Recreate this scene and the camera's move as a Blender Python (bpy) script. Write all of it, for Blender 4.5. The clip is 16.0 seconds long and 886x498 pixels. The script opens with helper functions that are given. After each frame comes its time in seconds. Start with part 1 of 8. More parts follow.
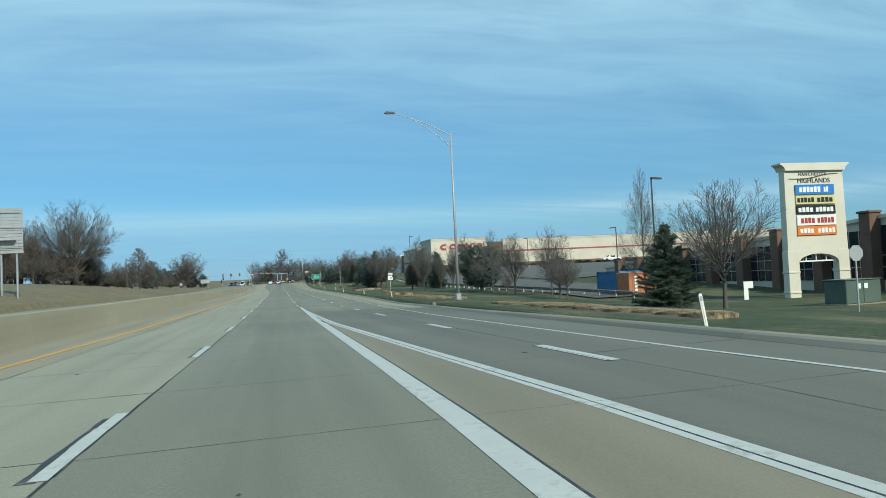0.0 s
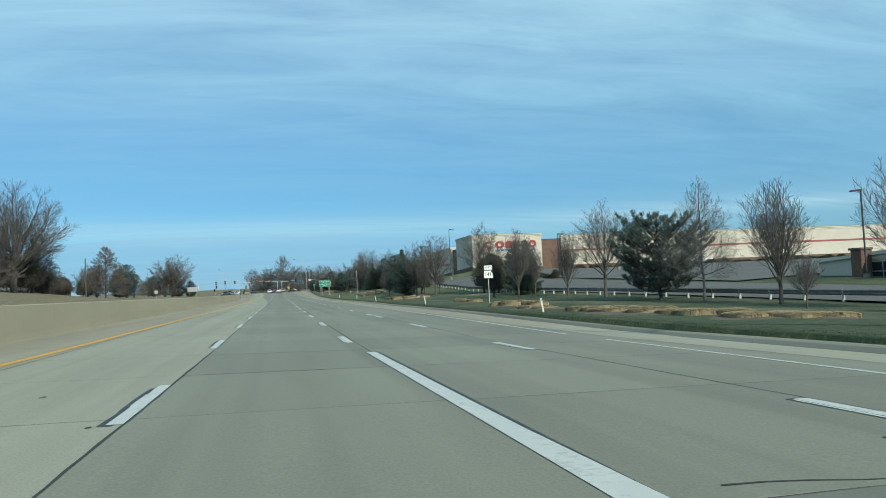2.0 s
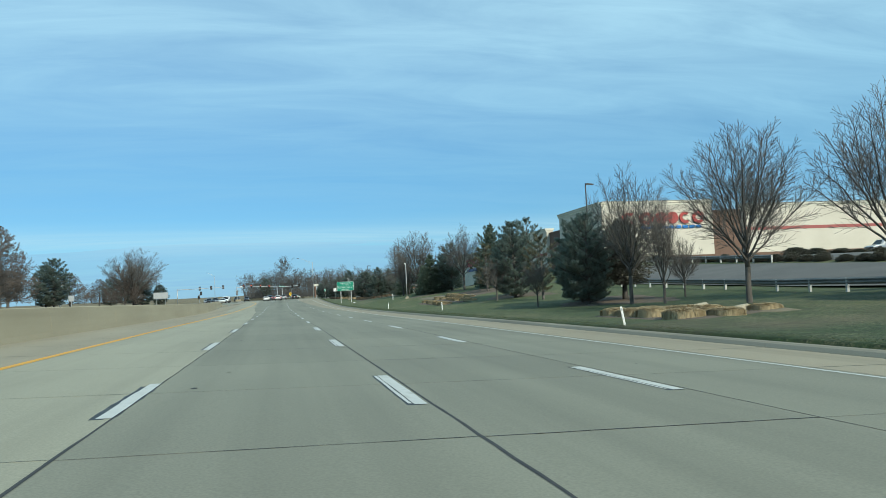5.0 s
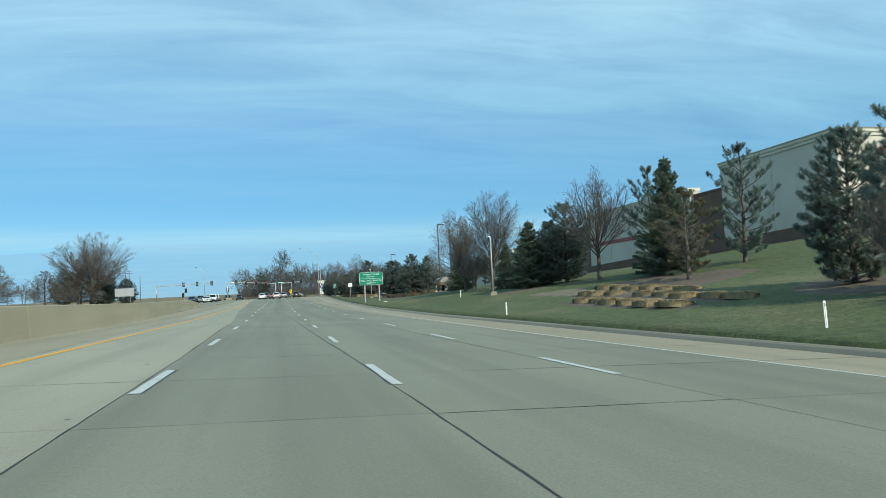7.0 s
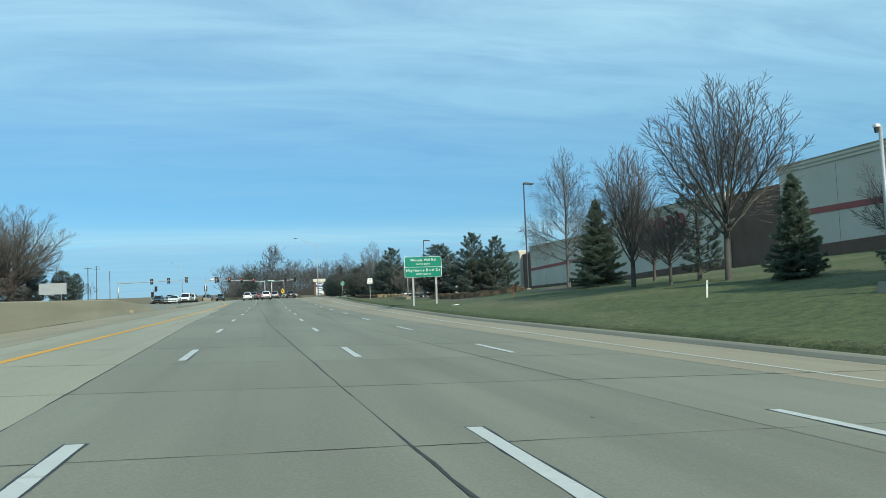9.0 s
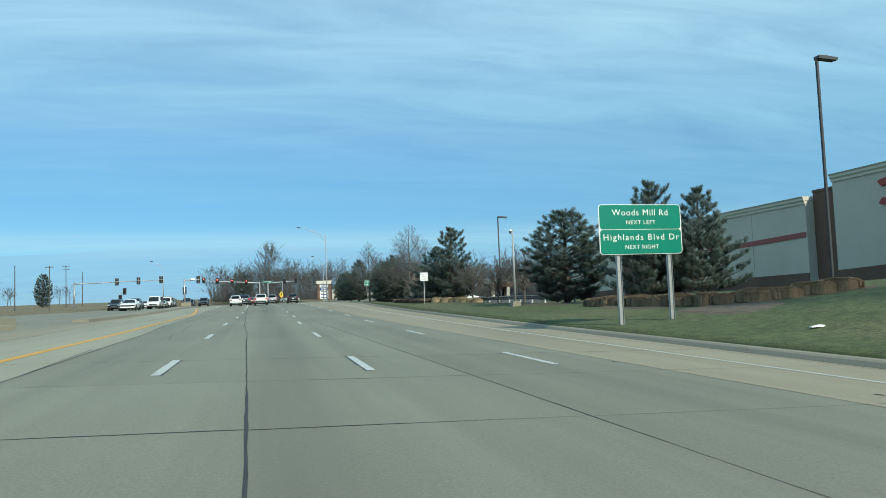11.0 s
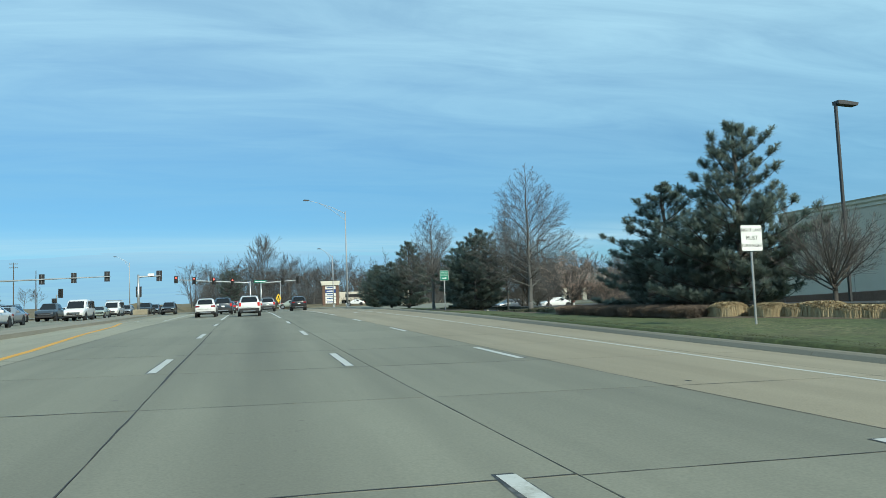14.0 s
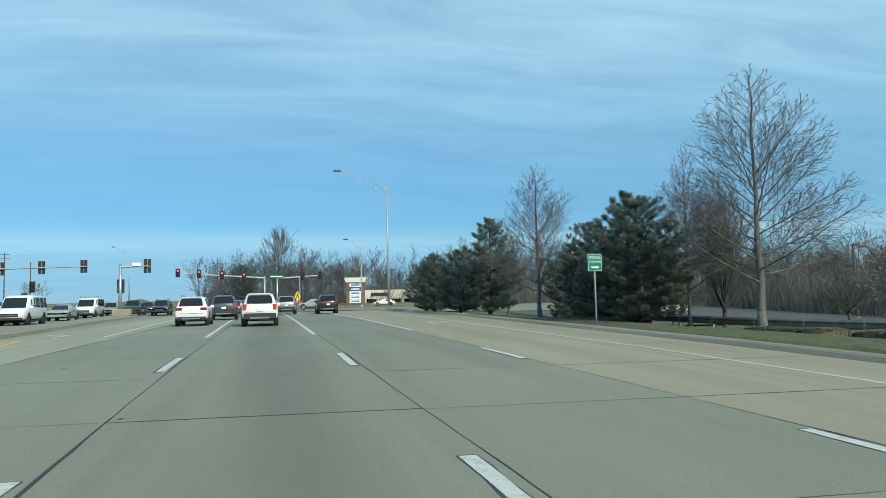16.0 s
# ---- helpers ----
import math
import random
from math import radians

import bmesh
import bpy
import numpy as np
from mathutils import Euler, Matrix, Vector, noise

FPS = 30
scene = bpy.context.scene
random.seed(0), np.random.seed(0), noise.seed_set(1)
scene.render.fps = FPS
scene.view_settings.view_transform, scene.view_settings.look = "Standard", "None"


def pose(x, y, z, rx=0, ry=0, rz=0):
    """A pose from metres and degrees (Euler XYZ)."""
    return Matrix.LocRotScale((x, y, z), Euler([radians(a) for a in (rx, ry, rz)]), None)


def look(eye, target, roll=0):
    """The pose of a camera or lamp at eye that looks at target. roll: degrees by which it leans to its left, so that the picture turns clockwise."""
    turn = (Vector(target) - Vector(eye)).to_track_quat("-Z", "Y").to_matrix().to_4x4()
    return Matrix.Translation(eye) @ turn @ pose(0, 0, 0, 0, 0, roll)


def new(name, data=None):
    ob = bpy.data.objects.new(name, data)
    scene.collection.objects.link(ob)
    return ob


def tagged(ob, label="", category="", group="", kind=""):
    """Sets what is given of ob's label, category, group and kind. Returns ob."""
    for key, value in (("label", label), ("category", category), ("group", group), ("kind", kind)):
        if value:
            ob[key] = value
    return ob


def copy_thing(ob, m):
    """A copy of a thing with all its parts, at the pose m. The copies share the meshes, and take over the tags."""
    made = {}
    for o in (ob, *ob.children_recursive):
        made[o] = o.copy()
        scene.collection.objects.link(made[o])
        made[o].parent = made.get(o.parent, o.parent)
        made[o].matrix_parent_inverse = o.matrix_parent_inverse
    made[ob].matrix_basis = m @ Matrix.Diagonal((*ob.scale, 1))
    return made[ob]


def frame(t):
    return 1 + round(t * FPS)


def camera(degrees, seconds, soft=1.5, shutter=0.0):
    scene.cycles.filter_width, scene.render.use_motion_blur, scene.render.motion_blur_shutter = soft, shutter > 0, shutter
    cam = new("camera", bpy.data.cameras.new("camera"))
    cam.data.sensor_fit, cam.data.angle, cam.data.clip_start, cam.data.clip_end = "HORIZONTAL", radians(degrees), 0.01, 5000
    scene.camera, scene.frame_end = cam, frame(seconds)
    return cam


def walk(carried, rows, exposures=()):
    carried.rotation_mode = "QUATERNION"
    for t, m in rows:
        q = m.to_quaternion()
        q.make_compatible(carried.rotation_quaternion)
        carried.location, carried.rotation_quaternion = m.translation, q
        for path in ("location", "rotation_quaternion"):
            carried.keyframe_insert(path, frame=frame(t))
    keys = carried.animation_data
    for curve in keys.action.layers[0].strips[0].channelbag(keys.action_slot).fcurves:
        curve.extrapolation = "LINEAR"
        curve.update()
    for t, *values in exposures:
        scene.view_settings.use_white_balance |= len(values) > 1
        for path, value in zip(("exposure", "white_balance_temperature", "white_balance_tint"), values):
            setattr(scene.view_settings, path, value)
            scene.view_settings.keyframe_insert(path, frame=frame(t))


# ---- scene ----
cam = camera(61.0, 16.0, soft=0.7)
# seconds, place, yaw, pitch, roll
ROWS = [
    (0.0, 0.24, -27.89, 1.41, -12.38, 2.14, -2.74),
    (0.5, 0.28, -16.26, 1.24, -12.27, 2.28, -2.82),
    (1.0, 0.14, -4.29, 1.12, -12.29, 2.44, -2.86),
    (1.5, 0.01, 7.86, 1.03, -12.40, 2.66, -2.76),
    (2.0, -0.11, 19.41, 0.85, -12.43, 2.93, -2.70),
    (2.5, -0.10, 31.38, 0.83, -12.49, 3.11, -2.86),
    (3.0, -0.06, 43.75, 0.81, -12.56, 3.29, -2.83),
    (3.5, -0.05, 56.57, 0.80, -12.63, 3.49, -2.69),
    (4.0, 0.03, 68.92, 0.83, -12.63, 3.53, -2.72),
    (4.5, 0.10, 80.67, 0.84, -12.57, 3.56, -2.78),
    (5.0, 0.13, 91.92, 0.83, -12.43, 3.54, -2.77),
    (7.5, 0.11, 148.26, 0.92, -12.59, 3.45, -2.71),
    (8.0, -0.03, 159.09, 0.93, -12.88, 3.51, -2.50),
    (10.5, -0.23, 211.36, 1.28, -13.62, 3.83, -2.33),
    (11.0, -0.10, 220.76, 1.36, -13.64, 3.97, -2.18),
    (11.5, -0.04, 229.30, 1.47, -13.64, 3.91, -2.20),
    (12.0, -0.06, 237.86, 1.56, -13.82, 3.97, -2.23),
    (12.5, -0.07, 246.14, 1.64, -14.03, 4.18, -2.08),
    (13.0, 0.00, 253.90, 1.77, -14.13, 4.21, -2.10),
    (13.5, 0.10, 261.37, 1.90, -14.23, 4.28, -2.16),
    (14.0, 0.15, 268.64, 2.04, -14.19, 4.27, -2.18),
    (14.5, 0.21, 274.82, 2.16, -13.94, 4.20, -2.17),
    (15.0, 0.29, 280.85, 2.25, -13.62, 4.22, -1.95),
    (15.5, 0.29, 286.86, 2.37, -13.27, 4.29, -1.70),
    (16.0, 0.24, 292.60, 2.56, -13.03, 4.28, -1.42),
]
walk(cam, [(t, pose(x, y, z, 90 + pitch, 0, yaw) @ pose(0, 0, 0, 0, 0, roll)) for t, x, y, z, yaw, pitch, roll in ROWS],
     ((0, 0.25, 6300, 0), (3, 0.30, 6300, 0), (6, 0.37, 6300, 0), (9, 0.37, 6300, 0), (12, 0.35, 6300, 0), (16, 0.33, 6300, 0)))

# ---- daylight: clear winter sky with thin cirrus, sun from the south-east ----
SUN_EL, SUN_AZ = radians(33), radians(160)          # azimuth clockwise from +y
world = bpy.data.worlds.new("sky")
scene.world = world
world.use_nodes = True
wn, wl = world.node_tree.nodes, world.node_tree.links
wn.clear()
w_out = wn.new("ShaderNodeOutputWorld")
w_bg = wn.new("ShaderNodeBackground")
w_sky = wn.new("ShaderNodeTexSky")
w_sky.sky_type, w_sky.sun_disc = "NISHITA", False
w_sky.sun_elevation, w_sky.sun_rotation = SUN_EL, SUN_AZ
w_sky.altitude, w_sky.air_density, w_sky.dust_density, w_sky.ozone_density = 150, 1.0, 0.15, 3.0
w_co = wn.new("ShaderNodeTexCoord")
w_sep = wn.new("ShaderNodeSeparateXYZ")
wl.new(w_co.outputs["Generated"], w_sep.inputs[0])


def wmath(op, a, b=None, clamp=False):
    n = wn.new("ShaderNodeMath")
    n.operation, n.use_clamp = op, clamp
    for i, v in enumerate((a, b)):
        if v is None:
            continue
        if isinstance(v, (int, float)):
            n.inputs[i].default_value = v
        else:
            wl.new(v, n.inputs[i])
    return n.outputs[0]


# clouds lie on a high flat layer, drawn out across the road's direction
up = wmath("MAXIMUM", w_sep.outputs[2], 0.02)
lay = wn.new("ShaderNodeCombineXYZ")
wl.new(wmath("DIVIDE", w_sep.outputs[0], wmath("ADD", up, 0.12)), lay.inputs[0])
wl.new(wmath("DIVIDE", w_sep.outputs[1], wmath("ADD", up, 0.12)), lay.inputs[1])
w_rot = wn.new("ShaderNodeMapping")
w_rot.inputs["Rotation"].default_value = (0, 0, radians(-5))
wl.new(lay.outputs[0], w_rot.inputs[0])
w_map = wn.new("ShaderNodeMapping")
w_map.inputs["Scale"].default_value = (0.34, 3.0, 1)
w_map.inputs["Location"].default_value = (3.1, 1.7, 0)
wl.new(w_rot.outputs[0], w_map.inputs[0])
streak = wn.new("ShaderNodeTexNoise")
streak.inputs["Scale"].default_value, streak.inputs["Detail"].default_value = 1.5, 9
streak.inputs["Roughness"].default_value, streak.inputs["Distortion"].default_value = 0.6, 0.35
wl.new(w_map.outputs[0], streak.inputs["Vector"])
broad = wn.new("ShaderNodeTexNoise")
broad.inputs["Scale"].default_value, broad.inputs["Detail"].default_value = 0.3, 2
wl.new(w_map.outputs[0], broad.inputs["Vector"])
w_r = wn.new("ShaderNodeValToRGB")
# the veil lies high and ends towards the horizon in a wavering edge
for pos, c in ((0.36, 1.0), (0.42, .74), (0.455, .80), (0.50, .36), (0.545, .12), (0.62, .02), (1.0, 0.0)):
    e = w_r.color_ramp.elements[0] if pos == 0.36 else w_r.color_ramp.elements[1] if pos == 1.0 else w_r.color_ramp.elements.new(pos)
    e.position, e.color = pos, (c, c, c, 1)
w_sep2 = wn.new("ShaderNodeSeparateXYZ")
wl.new(w_rot.outputs[0], w_sep2.inputs[0])
reach = wmath("MULTIPLY", w_sep2.outputs[1], 0.2)
reach = wmath("ADD", reach, wmath("MULTIPLY", wmath("SUBTRACT", streak.outputs[0], 0.5), 0.34))
reach = wmath("ADD", reach, wmath("MULTIPLY", wmath("SUBTRACT", broad.outputs[0], 0.5), 0.20))
wl.new(reach, w_r.inputs[0])
# a long thin bank of cloud low over the horizon
bank = wmath("SUBTRACT", 1.0, wmath("MULTIPLY", wmath("ABSOLUTE", wmath("SUBTRACT", w_sep.outputs[2], 0.083)), 32), True)
bank = wmath("MULTIPLY", wmath("MULTIPLY", bank, bank), wmath("SUBTRACT", wmath("MULTIPLY", streak.outputs[0], 1.3), 0.3, True))
w_map2 = wn.new("ShaderNodeMapping")
w_map2.inputs["Rotation"].default_value = (0, 0, radians(-14))
w_map2.inputs["Scale"].default_value = (0.75, 2.3, 1)
wl.new(lay.outputs[0], w_map2.inputs[0])
wisp = wn.new("ShaderNodeTexNoise")
wisp.inputs["Scale"].default_value, wisp.inputs["Detail"].default_value = 1.5, 7
wisp.inputs["Roughness"].default_value, wisp.inputs["Distortion"].default_value = 0.6, 0.9
wl.new(w_map2.outputs[0], wisp.inputs["Vector"])
grain = wmath("MULTIPLY", wmath("SUBTRACT", wisp.outputs[0], 0.5), 1.0)
thick = wmath("ADD", wmath("MULTIPLY", w_r.outputs[0], 0.9), 0.10)
cover = wmath("ADD", wmath("MULTIPLY", w_r.outputs[0], 0.68), wmath("MULTIPLY", grain, thick), True)
w_mix = wn.new("ShaderNodeMix")
w_mix.data_type = "RGBA"
wl.new(cover, w_mix.inputs["Factor"])
wl.new(w_sky.outputs[0], w_mix.inputs["A"])
w_mix.inputs["B"].default_value = (5.9, 7.1, 8.1, 1)
w_tint = wn.new("ShaderNodeMix")
w_tint.data_type, w_tint.blend_type = "RGBA", "MULTIPLY"
w_tint.inputs["Factor"].default_value = 1.0
wl.new(w_mix.outputs["Result"], w_tint.inputs["A"])
# a low horizon, less pale than a hazy one
w_hz = wn.new("ShaderNodeValToRGB")
w_hz.color_ramp.elements[0].position, w_hz.color_ramp.elements[0].color = 0.0, (0.40, 0.60, 0.82, 1)
w_hz_mid = w_hz.color_ramp.elements.new(0.16)
w_hz_mid.color = (0.465, 0.73, 0.90, 1)
w_hz.color_ramp.elements[2].position, w_hz.color_ramp.elements[2].color = 0.34, (0.73, 0.945, 1.04, 1)
wl.new(w_sep.outputs[2], w_hz.inputs[0])
wl.new(w_hz.outputs[0], w_tint.inputs["B"])
# the sky grows paler towards the sun's side
w_side = wn.new("ShaderNodeMix")
w_side.data_type, w_side.blend_type = "RGBA", "MULTIPLY"
w_side.inputs["Factor"].default_value = 1.0
w_sr = wn.new("ShaderNodeValToRGB")
w_sr.color_ramp.elements[0].position, w_sr.color_ramp.elements[0].color = 0.0, (1.04, 1.035, 1.03, 1)
w_sr.color_ramp.elements[1].position, w_sr.color_ramp.elements[1].color = 0.75, (1.08, 1.06, 1.04, 1)
wl.new(w_sep.outputs[0], w_sr.inputs[0])
wl.new(w_tint.outputs["Result"], w_side.inputs["A"])
wl.new(w_sr.outputs[0], w_side.inputs["B"])
w_low = wn.new("ShaderNodeMix")
w_low.data_type = "RGBA"
wl.new(wmath("MULTIPLY", bank, 1.5, True), w_low.inputs["Factor"])
wl.new(w_side.outputs["Result"], w_low.inputs["A"])
w_low.inputs["B"].default_value = (4.6, 6.6, 7.9, 1)
wl.new(w_low.outputs["Result"], w_bg.inputs["Color"])
w_bg.inputs["Strength"].default_value = 0.088
wl.new(w_bg.outputs[0], w_out.inputs[0])

sun_data = bpy.data.lights.new("sun", "SUN")
sun_data.energy, sun_data.angle, sun_data.color = 3.5, radians(1.6), (1.0, 0.91, 0.76)
sun = new("sun", sun_data)
sun_dir = Vector((math.sin(SUN_AZ) * math.cos(SUN_EL), math.cos(SUN_AZ) * math.cos(SUN_EL), math.sin(SUN_EL)))
sun.matrix_world = look(sun_dir * 200, (0, 0, 0))

# ---- materials ----


class Nodes:
    """Small helper round one material's node tree."""

    def __init__(self, name, rough=0.7, metal=0.0):
        self.m = bpy.data.materials.new(name)
        self.m.use_nodes = True
        self.n, self.l = self.m.node_tree.nodes, self.m.node_tree.links
        self.b = self.n["Principled BSDF"]
        self.b.inputs["Roughness"].default_value = rough
        self.b.inputs["Metallic"].default_value = metal
        self.pos = None

    def where(self, scale=(1, 1, 1), local=False):
        if local:
            src = self.n.new("ShaderNodeTexCoord").outputs["Object"]
        else:
            src = self.n.new("ShaderNodeNewGeometry").outputs["Position"]
        mp = self.n.new("ShaderNodeMapping")
        mp.inputs["Scale"].default_value = scale
        self.l.new(src, mp.inputs[0])
        return mp.outputs[0]

    def noise(self, scale, detail=4, rough=0.55, stretch=(1, 1, 1), local=False):
        t = self.n.new("ShaderNodeTexNoise")
        t.inputs["Scale"].default_value, t.inputs["Detail"].default_value = scale, detail
        t.inputs["Roughness"].default_value = rough
        self.l.new(self.where(stretch, local), t.inputs["Vector"])
        return t.outputs[0]

    def ramp(self, fac, stops):
        r = self.n.new("ShaderNodeValToRGB")
        while len(r.color_ramp.elements) < len(stops):
            r.color_ramp.elements.new(0.5)
        for e, (p, c) in zip(r.color_ramp.elements, stops):
            e.position = p
            e.color = (*c, 1) if len(c) == 3 else c
        self.l.new(fac, r.inputs[0])
        return r.outputs[0]

    def mix(self, fac, a, b, how="MIX"):
        x = self.n.new("ShaderNodeMix")
        x.data_type, x.blend_type = "RGBA", how
        for sock, v in (("Factor", fac), ("A", a), ("B", b)):
            if isinstance(v, (int, float)):
                x.inputs[sock].default_value = v
            elif isinstance(v, tuple):
                x.inputs[sock].default_value = (*v, 1)
            else:
                self.l.new(v, x.inputs[sock])
        return x.outputs["Result"]

    def math(self, op, a, b):
        x = self.n.new("ShaderNodeMath")
        x.operation = op
        for i, v in enumerate((a, b)):
            if isinstance(v, (int, float)):
                x.inputs[i].default_value = v
            else:
                self.l.new(v, x.inputs[i])
        return x.outputs[0]

    def random(self, island=False):
        if island:
            return self.n.new("ShaderNodeNewGeometry").outputs["Random Per Island"]
        return self.n.new("ShaderNodeObjectInfo").outputs["Random"]

    def bump(self, height, strength=0.3, dist=0.02):
        b = self.n.new("ShaderNodeBump")
        b.inputs["Strength"].default_value, b.inputs["Distance"].default_value = strength, dist
        self.l.new(height, b.inputs["Height"])
        self.l.new(b.outputs[0], self.b.inputs["Normal"])

    def colour(self, c):
        if isinstance(c, tuple):
            self.b.inputs["Base Color"].default_value = (*c, 1)
        else:
            self.l.new(c, self.b.inputs["Base Color"])
        return self.m


def grained(name, a, b, scale, rough=0.7, metal=0.0, bump=0.15, fine=None, local=False, stretch=(1, 1, 1), island=False, objvar=0.0, speck=0.35):
    """Two-tone surface with a broad and a fine noise."""
    k = Nodes(name, rough, metal)
    broad = k.noise(scale, 5, local=local, stretch=stretch)
    c = k.ramp(broad, [(0.3, a), (0.7, b)])
    f = k.noise(fine or scale * 14, 3, local=local, stretch=stretch)
    c = k.mix(speck, c, k.ramp(f, [(0.35, tuple(v * 0.75 for v in a)), (0.65, tuple(min(1, v * 1.2) for v in b))]))
    if island or objvar:
        r = k.random(island)
        c = k.mix(1.0, c, k.ramp(r, [(0, (1 - (objvar or 0.25),) * 3), (1, (1, 1, 1))]), "MULTIPLY")
    if bump:
        k.bump(f, bump, 0.01)
    return k.colour(c)


def concrete(name, a, b, objvar=0.12, oil=0.0):
    k = Nodes(name, 0.82)
    c = k.ramp(k.noise(0.35, 6, stretch=(1, 0.25, 1)), [(0.3, a), (0.7, b)])
    grain = k.noise(38, 3)
    c = k.mix(0.3, c, k.ramp(grain, [(0.3, tuple(v * 0.7 for v in a)), (0.7, tuple(v * 1.25 for v in b))]))
    spots = k.noise(2.2, 6, 0.7)
    c = k.mix(k.ramp(spots, [(0.70, (0, 0, 0)), (0.80, (0.3, 0.3, 0.3))]), c, tuple(v * 0.55 for v in a))
    tracks = k.noise(1.1, 3, stretch=(1, 0.02, 1))
    c = k.mix(k.ramp(tracks, [(0.45, (0, 0, 0)), (0.7, (0.35, 0.35, 0.35))]), c, tuple(v * 0.62 for v in a))
    if oil:
        # oil drips and rubber along the lane's middle, thicker where cars queue
        sep = k.n.new("ShaderNodeSeparateXYZ")
        k.l.new(k.where(), sep.inputs[0])
        off = k.math("ABSOLUTE", k.math("ADD", k.math("SUBTRACT", sep.outputs[0], OIL_X), k.math("MULTIPLY", k.math("SUBTRACT", k.noise(0.5, 4, stretch=(1, .15, 1)), .5), 1.0)), 0)
        amt = k.math("MULTIPLY", k.ramp(off, [(0.15, (1, 1, 1)), (1.0, (0, 0, 0))]), k.ramp(k.math("DIVIDE", k.math("SUBTRACT", sep.outputs[1], 180), 160), [(0.0, (0.25,) * 3), (1.0, (1, 1, 1))]))
        c = k.mix(k.math("MULTIPLY", amt, oil), c, tuple(v * 0.5 for v in a))
        drip = k.math("MULTIPLY", k.ramp(k.noise(9, 2), [(0.70, (0, 0, 0)), (0.75, (0.55,) * 3)]), amt)
        c = k.mix(drip, c, tuple(v * 0.35 for v in a))
    c = k.mix(1.0, c, k.ramp(k.random(), [(0, (1 - objvar,) * 3), (1, (1, 1, 1))]), "MULTIPLY")
    k.bump(grain, 0.18, 0.004)
    return k.colour(c)


def paint(name, c, wear, rough=0.6):
    k = Nodes(name, rough)
    n = k.noise(7, 6, 0.7)
    s = k.noise(1.3, 4)
    m = k.math("ADD", k.math("MULTIPLY", n, 0.6), k.math("MULTIPLY", s, 0.4))
    return k.colour(k.mix(k.ramp(m, [(0.52, (0, 0, 0)), (0.64, (0.85, 0.85, 0.85))]), k.ramp(s, [(0.3, tuple(v * 0.86 for v in c)), (0.7, c)]), wear))


def gloss(name, c, rough=0.25, metal=0.0, coat=0.0):
    k = Nodes(name, rough, metal)
    k.b.inputs["Coat Weight"].default_value = coat
    k.b.inputs["Coat Roughness"].default_value = 0.06
    n = k.noise(3.0, 4, local=True)
    return k.colour(k.ramp(n, [(0.3, tuple(v * 0.9 for v in c)), (0.7, c)]))


OIL_X = 0.38
SLAB = concrete("pavement_concrete", (0.176, 0.173, 0.133), (0.235, 0.231, 0.175), oil=0.5)
SLAB_PALE = concrete("shoulder_concrete", (0.245, 0.212, 0.148), (0.318, 0.280, 0.200), 0.06)
SLAB_MID = concrete("left_lane_concrete", (0.278, 0.267, 0.200), (0.360, 0.345, 0.258))
SLAB_OLD = concrete("old_ramp_concrete", (0.125, 0.121, 0.098), (0.172, 0.167, 0.134), 0.12)
SLAB_TAN = concrete("tan_stained_concrete", (0.212, 0.186, 0.132), (0.27, 0.238, 0.172), 0.05)
BARRIER = concrete("barrier_concrete", (0.31, 0.272, 0.186), (0.40, 0.355, 0.25), 0.05)
KERB = concrete("kerb_concrete", (0.215, 0.195, 0.148), (0.30, 0.275, 0.212), 0.12)
SEAL = grained("joint_sealant", (0.018, 0.018, 0.018), (0.045, 0.043, 0.04), 3, 0.75)
WHITE_LINE = paint("white_line_paint", (0.52, 0.525, 0.49), (0.29, 0.285, 0.24))
YELLOW_LINE = paint("yellow_line_paint", (0.66, 0.32, 0.008), (0.56, 0.31, 0.04))
BLACK_LINE = paint("contrast_black_paint", (0.03, 0.03, 0.03), (0.14, 0.135, 0.12))
SKID = grained("rubber_marks", (0.10, 0.098, 0.085), (0.17, 0.165, 0.14), 4, 0.85)
ASPHALT = grained("asphalt", (0.045, 0.045, 0.045), (0.085, 0.083, 0.08), 0.5, 0.9, fine=40)


